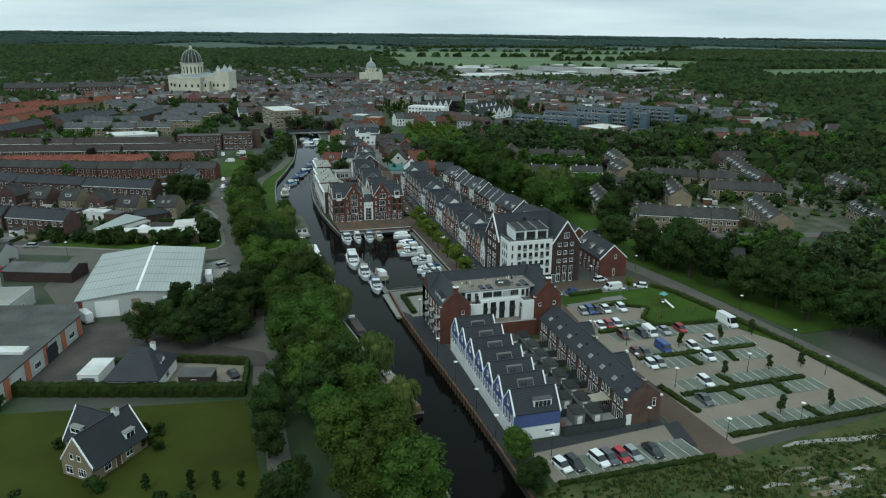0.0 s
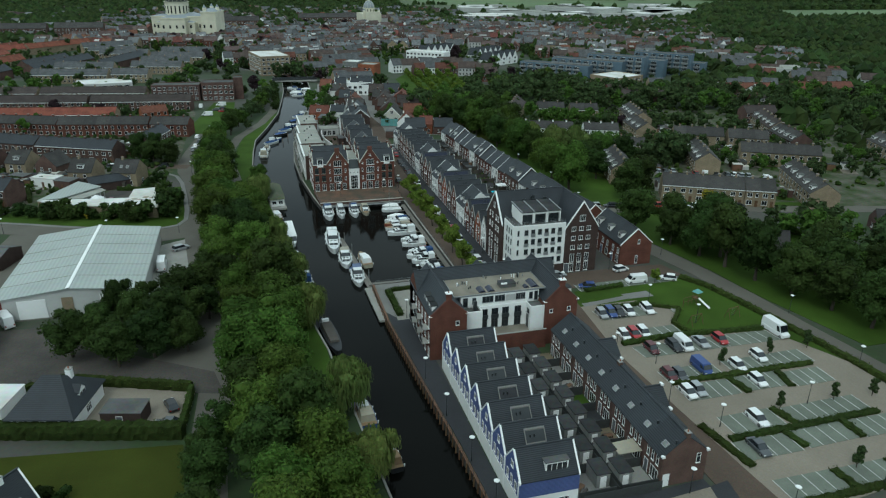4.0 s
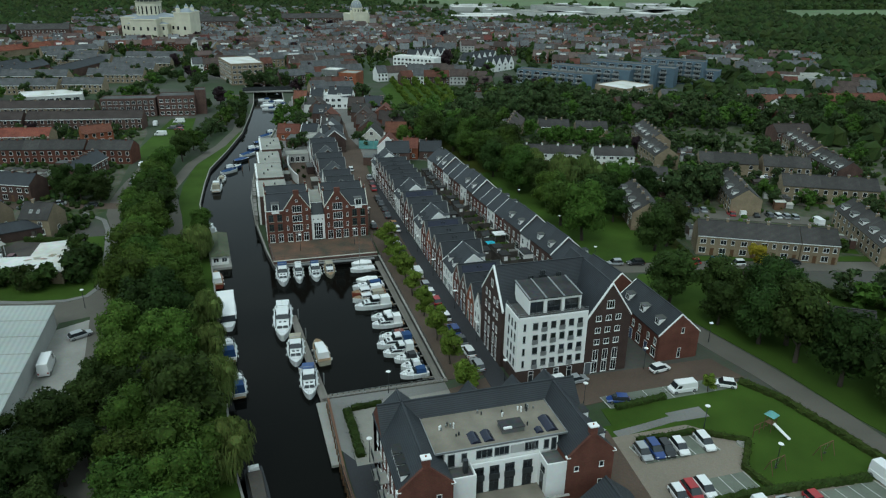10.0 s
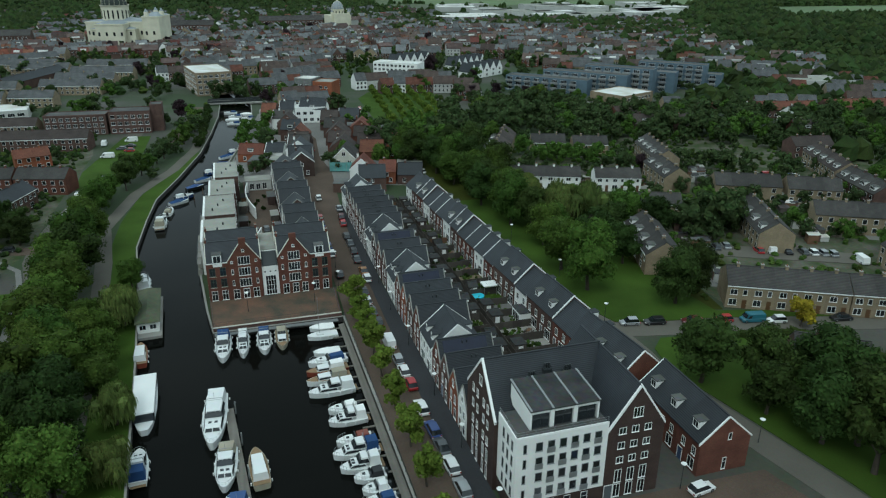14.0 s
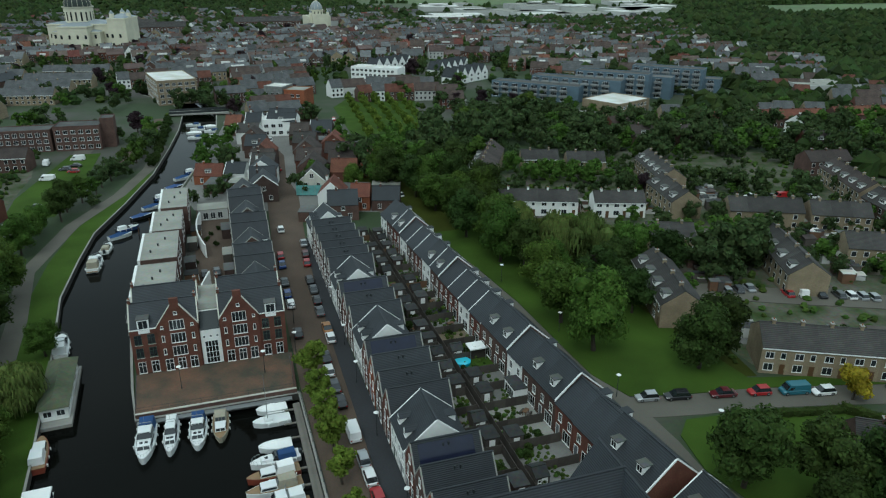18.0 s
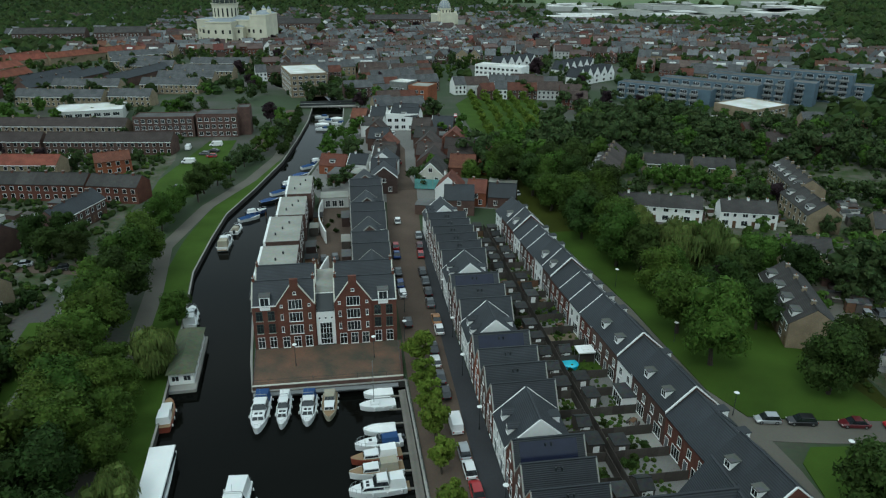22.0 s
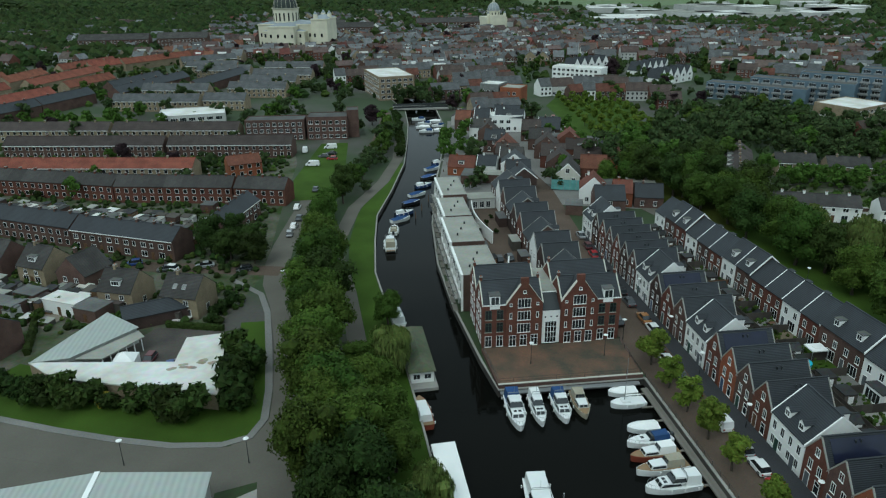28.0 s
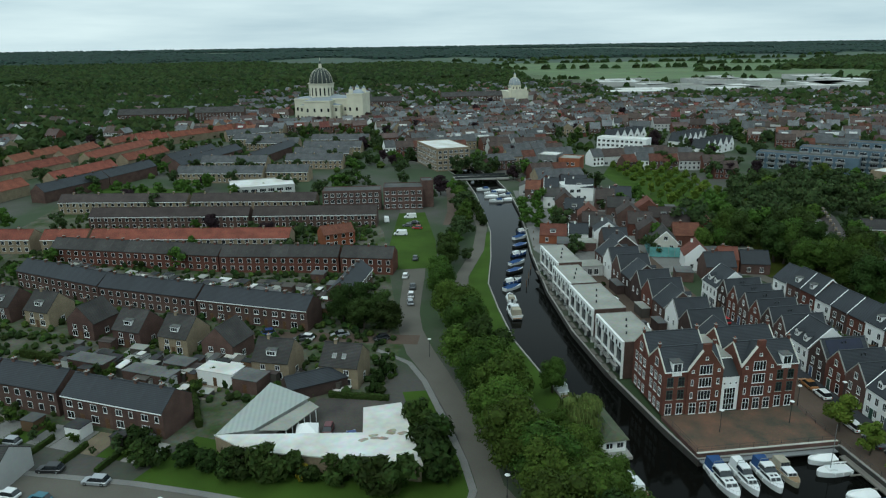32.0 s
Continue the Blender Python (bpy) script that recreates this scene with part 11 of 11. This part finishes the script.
def garden_set(x, y):
    ob = thing("garden_table", "small dark garden table with two benches", "table", m=pose(x, y, 0.05, 0, 0, _gr.uniform(0, 90)))
    s = Mesh()
    s.box(-0.7, -0.4, 0.7, 0.7, 0.4, 0.75, WOOD_BROWN)
    part("tabletop", s, ob)
    for a, b in ((-0.6, -0.3), (0.6, -0.3), (0.6, 0.3), (-0.6, 0.3)):
        s = Mesh()
        s.box(a - 0.04, b - 0.04, 0, a + 0.04, b + 0.04, 0.7, WOOD_BROWN)
        part("leg", s, ob)
    for b in (-0.75, 0.75):
        s = Mesh()
        s.box(-0.7, b - 0.15, 0, 0.7, b + 0.15, 0.45, WOOD_GREY)
        part("bench", s, ob)


GROUNDS = [(PAVING_GREY, "grey paved back garden"), (GRASS, "small back lawn"), (SOIL, "bare back garden soil"), (CONCRETE, "pale paved back garden"), (ASPHALT_DARK, "dark paved back garden")]
# gardens between the basin street and the eastern terrace
for i in range(21):
    y = -38.5 + i * 5.5
    wx, _a = along(E_LINE, min(max(y + 42, 0), 117))
    for k, (xa, xb) in enumerate(((47.8, 53.2), (54.4, wx.x - 0.3))):
        gmat, glab = GROUNDS[_gr.choices(range(5), (5, 2, 1, 3, 2))[0]]
        garden(xa, y, xb, y + 5.4, gmat, glab)
        fence((xa, y), (xb, y), 1.7, WOOD_GREY if _gr.random() < 0.8 else WOOD_BROWN)
        r = _gr.random()
        sx = 50.9 if k == 0 else 54.7
        if r < 0.75:
            shed(sx, y + _gr.uniform(0.3, 2.4), 2.3, _gr.uniform(2.4, 3.2), 2.3, 0, WOOD_GREY if _gr.random() < 0.7 else BRICK_DARK, _gr.random() < 0.3)
        for _ in range(_gr.randrange(1, 4)):
            tree("shrub", _gr.uniform(xa + 0.8, xb - 1.2), y + _gr.uniform(0.6, 4.8), _gr.uniform(0.3, 0.75), where="in a back garden", group="garden shrubs")
        if _gr.random() < 0.22:
            garden_set(_gr.uniform(xa + 1, xb - 1) if k == 0 else wx.x - 2.2, y + 2.7)
fence((53.3, -38.5), (53.3, 77), 1.8)
fence((54.3, -38.5), (54.3, 77), 1.8)
strip("garden_alley", [(53.8, -40), (53.8, 77)], 0.95, 0, 0.052, PAVING_GREY, "narrow paved alley between the gardens", "path")
# pool, gazebo, extension
pool = thing("paddling_pool", "round blue paddling pool with water", "pool", m=pose(56.2, 4.4, 0.04))
s = Mesh()
s.tube((0, 0, 0), (0, 0, 0.6), 1.5, 1.55, mat("pool_blue", (0.03, 0.35, 0.5), 0.4, 0.1), 20)
part("pool_wall", s, pool)
s = Mesh()
s.tube((0, 0, 0.6), (0, 0, 0.62), 1.42, 1.42, mat("pool_water", (0.1, 0.55, 0.68), 0.1, 0.1), 20)
part("pool_water", s, pool)
gz = thing("gazebo", "white flat-topped garden gazebo", "gazebo", m=pose(59.4, 6.0, 0.04))
s = Mesh()
s.box(-1.6, -1.4, 2.3, 1.6, 1.4, 2.5, WHITE)
s.box(-0.6, -0.5, 2.5, 0.6, 0.5, 2.62, WHITE)
part("canopy", s, gz)
for a, b in ((-1.5, -1.3), (1.5, -1.3), (1.5, 1.3), (-1.5, 1.3)):
    s = Mesh()
    s.box(a - 0.05, b - 0.05, 0, a + 0.05, b + 0.05, 2.3, STEEL)
    part("post", s, gz)
flat_house("extension", "white-framed conservatory with dark flat roof", pose(60.2, -10.5, 0), 3.0, 4.2, 2.7, WHITE, FELT_DARK, [("W", 2.1, 0.3, 3.4, 2.0, 4, 1)], category="extension")

# gardens between blue houses and brick terrace
SHED_GREY = mat("grey_painted_boards", (0.21, 0.215, 0.2), 0.85, 0.3, 3, 25, 0.15, rnd=0.2)
FENCE_DARK = mat("dark_stained_fence", (0.052, 0.056, 0.054), 0.85, 0.35, 3, 25, 0.2)
for i in range(8):
    for k, (xa, xb) in enumerate(((20.3, 26.2), (27.0, 32.8))):
        y = -136.3 + i * (4.95 if k else 5.6)
        if i == 7 and k == 0:
            continue
        gmat, glab = GROUNDS[(i * 2 + k * 3) % 5]
        garden(xa, y, xb, y + (4.9 if k else 5.5), gmat, glab)
        fence((xa, y), (xb, y), 1.7, FENCE_DARK)
        shed(24.0 if k == 0 else 27.3, y + (2.0 if k == 0 else 1.5), 2.1, 3.4, 2.4, 0, SHED_GREY)
        if (i + k) % 2:
            tree("shrub", _gr.uniform(xa + 0.8, xb - 0.8), y + 3.4, 0.6, where="in a back garden", group="garden shrubs")
        if (i + k) % 3 == 0:
            garden_set(21.6 if k == 0 else 31.2, y + 2.2)
fence((26.3, -136.6), (26.3, -97), 1.8, FENCE_DARK)
fence((26.9, -136.6), (26.9, -97), 1.8, FENCE_DARK)
fence((20.6, -137.2), (33, -137.0), 1.8, FENCE_DARK)
aw = thing("awning", "pale sail awning over a patio", "awning", m=pose(31.2, -129.6, 0))
s = Mesh()
s.solid([(-2.0, -1.4, 2.5), (2.2, -1.6, 2.6), (2.2, 1.4, 2.7), (-2.0, 1.5, 2.4)], (0, 0, 0.05), BEIGE_C)
part("sail", s, aw)
for a, b in ((-1.9, -1.3), (-1.9, 1.4), (2.1, -1.5), (2.1, 1.3)):
    s = Mesh()
    s.tube((a, b, 0), (a, b, 2.5), 0.05, 0.05, STEEL, 6)
    part("post", s, aw)
# cross wings with their own gables on the lane side of the terrace
for y in (-110.2, -126.0):
    h = house("cross_wing", "brown brick gabled wing of the terrace with dark tiled roof", pose(36.9, y, 0), 3.75, 6.3, 5.2, 7.75, "x", BRICK_BROWN, TILE, [], [], category="house")
    for a, b, z in ((3.6, 3.15, 7.8), (3.6, 0.0, 5.25)):
        s = Mesh()
        s.box(a - 0.2, b - 0.35, z, a + 0.25, b + 0.35, z + 0.35, WHITE)
        part("gable_cap", s, h)

# playground
sl = thing("play_tower", "timber play tower with teal roof and white slide", "play tower", m=pose(73.6, -84.6, 0.05, 0, 0, 20))
for a, b in ((-0.6, -0.6), (0.6, -0.6), (0.6, 0.6), (-0.6, 0.6)):
    s = Mesh()
    s.tube((a, b, 0), (a, b, 3.0), 0.06, 0.06, WOOD_BROWN, 6)
    part("post", s, sl)
s = Mesh()
s.loft([[(-0.9, -0.9, 2.9), (0.9, -0.9, 2.9), (0.9, 0.9, 2.9), (-0.9, 0.9, 2.9)], [(-0.1, -0.1, 3.6), (0.1, -0.1, 3.6), (0.1, 0.1, 3.6), (-0.1, 0.1, 3.6)]], TEAL)
part("roof", s, sl)
s = Mesh()
s.box(-0.6, -0.6, 1.4, 0.6, 0.6, 1.5, WOOD_BROWN)
part("platform", s, sl)
s = Mesh()
s.solid([(-0.3, -0.6, 1.5), (0.3, -0.6, 1.5), (0.3, -3.6, 0.2), (-0.3, -3.6, 0.2)], (0, 0, 0.1), WHITE)
part("slide", s, sl)
s = Mesh()
for z in (1.2, 2.2):
    s.tube((-0.6, 0, z), (-4.2, 0.4, z), 0.05, 0.05, WOOD_BROWN, 6)
for x in (-2.4, -4.2):
    s.tube((x, 0.3, 0), (x, 0.3, 2.2), 0.06, 0.06, WOOD_BROWN, 6)
part("climbing_bridge", s, sl)
for x, y in ((67.6, -93.4), (77.4, -92.4)):
    sw = thing("swing", "timber swing frame on the lawn", "swing", "swings on the play lawn", m=pose(x, y, 0.05, 0, 0, 12))
    for a in (-1.5, 1.5):
        for b in (-0.8, 0.8):
            s = Mesh()
            s.tube((a, b, 0), (a, 0, 2.3), 0.06, 0.05, WOOD_BROWN, 6)
            part("leg", s, sw)
    s = Mesh()
    s.tube((-1.6, 0, 2.3), (1.6, 0, 2.3), 0.06, 0.06, WOOD_BROWN, 6)
    part("crossbar", s, sw)
    s = Mesh()
    s.box(-0.3, -0.15, 0.5, 0.3, 0.15, 0.55, BLACK)
    s.tube((-0.25, 0, 0.5), (-0.25, 0, 2.3), 0.015, 0.015, STEEL, 4)
    s.tube((0.25, 0, 0.5), (0.25, 0, 2.3), 0.015, 0.015, STEEL, 4)
    part("seat", s, sw)
s = Mesh()
s.tube((0, 0, 0), (0, 0, 0.35), 1.1, 1.0, CONCRETE, 16)
thing("play_disc", "low round concrete play table on the lawn", "play disc", m=pose(67.0, -86.8, 0.04), mesh=s)
# bare sandy tracks and patches on the rough verge
for k, (line, wd) in enumerate((([(56.5, -149.9), (60, -149.6), (64, -150.0), (70, -151.0), (78, -151.9), (90, -152.6)], [0.4, 1.1, 0.9, 1.3, 1.1, 1.4]), ([(48.6, -155.4), (51, -156.2), (54, -155.9), (57, -156.6)], [0.3, 0.8, 0.6, 0.9]), ([(45, -159.0), (47.5, -158.6), (50.4, -159.4)], [0.5, 0.9, 0.4]), ([(61.0, -152.6), (63, -154.4), (64.6, -156.8)], [0.3, 0.7, 0.4]), ([(38, -158), (40, -157.4), (42, -158.2)], [0.3, 0.8, 0.5]))):
    strip("sand_track", line, wd, 0, 0.2 + 0.004 * k, SOIL if k % 2 else CONCRETE, "pale bare sandy track in the rough grass", "sand")
for i in range(26):
    x, y, r = _gr.uniform(52, 66), _gr.uniform(-163, -157.5), _gr.uniform(0.25, 0.95)
    if i > 17:
        x, y, r = _gr.uniform(30, 92), _gr.uniform(-178, -154), _gr.uniform(0.3, 1.2)
    pts = [(x + r * _gr.uniform(0.5, 1.4) * 1.8 * math.cos(a), y + r * _gr.uniform(0.4, 1.1) * math.sin(a)) for a in [j * 0.5236 for j in range(12)]]
    slab("sand_patch", pts, 0, 0.222 + 0.002 * i, (SOIL, CONCRETE, PAVING_GREY)[i % 3], "bare sandy patch in the rough grass", "sand")


def tufts(name, label, count, area, keep, lo, hi, material, seed):
    """Tall grass: many tufts of narrow blades in one mesh."""
    rnd = random.Random(seed)
    s = Mesh()
    slot = s.slot(material)
    for _ in range(count):
        x, y = rnd.uniform(area[0], area[2]), rnd.uniform(area[1], area[3])
        if not keep(x, y, rnd):
            continue
        for _b in range(5):
            a, h, w = rnd.uniform(0, 6.283), rnd.uniform(lo, hi), rnd.uniform(0.1, 0.22)
            px, py = x + rnd.gauss(0, 0.18), y + rnd.gauss(0, 0.18)
            lean = rnd.uniform(0.1, 0.5) * h
            k = len(s.v)
            s.v += [(px - w * math.sin(a), py + w * math.cos(a), 0.1), (px + w * math.sin(a), py - w * math.cos(a), 0.1), (px + lean * math.cos(a), py + lean * math.sin(a), 0.12 + h)]
            s.f.append((k, k + 1, k + 2))
            s.m.append(slot)
    tagged(part(name, s.data(name, fix=False)), label, "grass", kind="stuff")


TALL_GRASS = mat("tall_grass_leaf", (0.105, 0.12, 0.035), 0.9, 0.4, 4, 20, 0.0, tint=(0.05, 0.085, 0.02), rnd=0.5, spec=0.1, island=True)
_clump = lambda x, y, r: math.sin(x * 0.35 + 1.3 * math.sin(y * 0.21)) + math.sin(y * 0.47 + x * 0.13) > r.uniform(-1.4, 0.9) and not (52 < x < 66 and -163 < y < -157.5 and r.random() < 0.7)
tufts("tall_grass", "tall uneven grass and weeds on the rough verge", 11000, (9.5, -186, 97, -149.8), _clump, 0.18, 0.6, TALL_GRASS, 61)

# timber piles along the quay edge
_s = Mesh()
_s.tube((0, 0, -2.2), (0, 0, 0.55), 0.13, 0.12, WOOD_BROWN, 7)
_pile = _s.data("pile")
_qs = bpy.data.objects["quay_wall_south"]
for p in lerp_line([(8.2, -136), (7.35, -120), (5.95, -98), (4.75, -77), (4.75, -58)], 1.5):
    part("pile", _pile, _qs, pose(p.x - 0.22, p.y, 0))
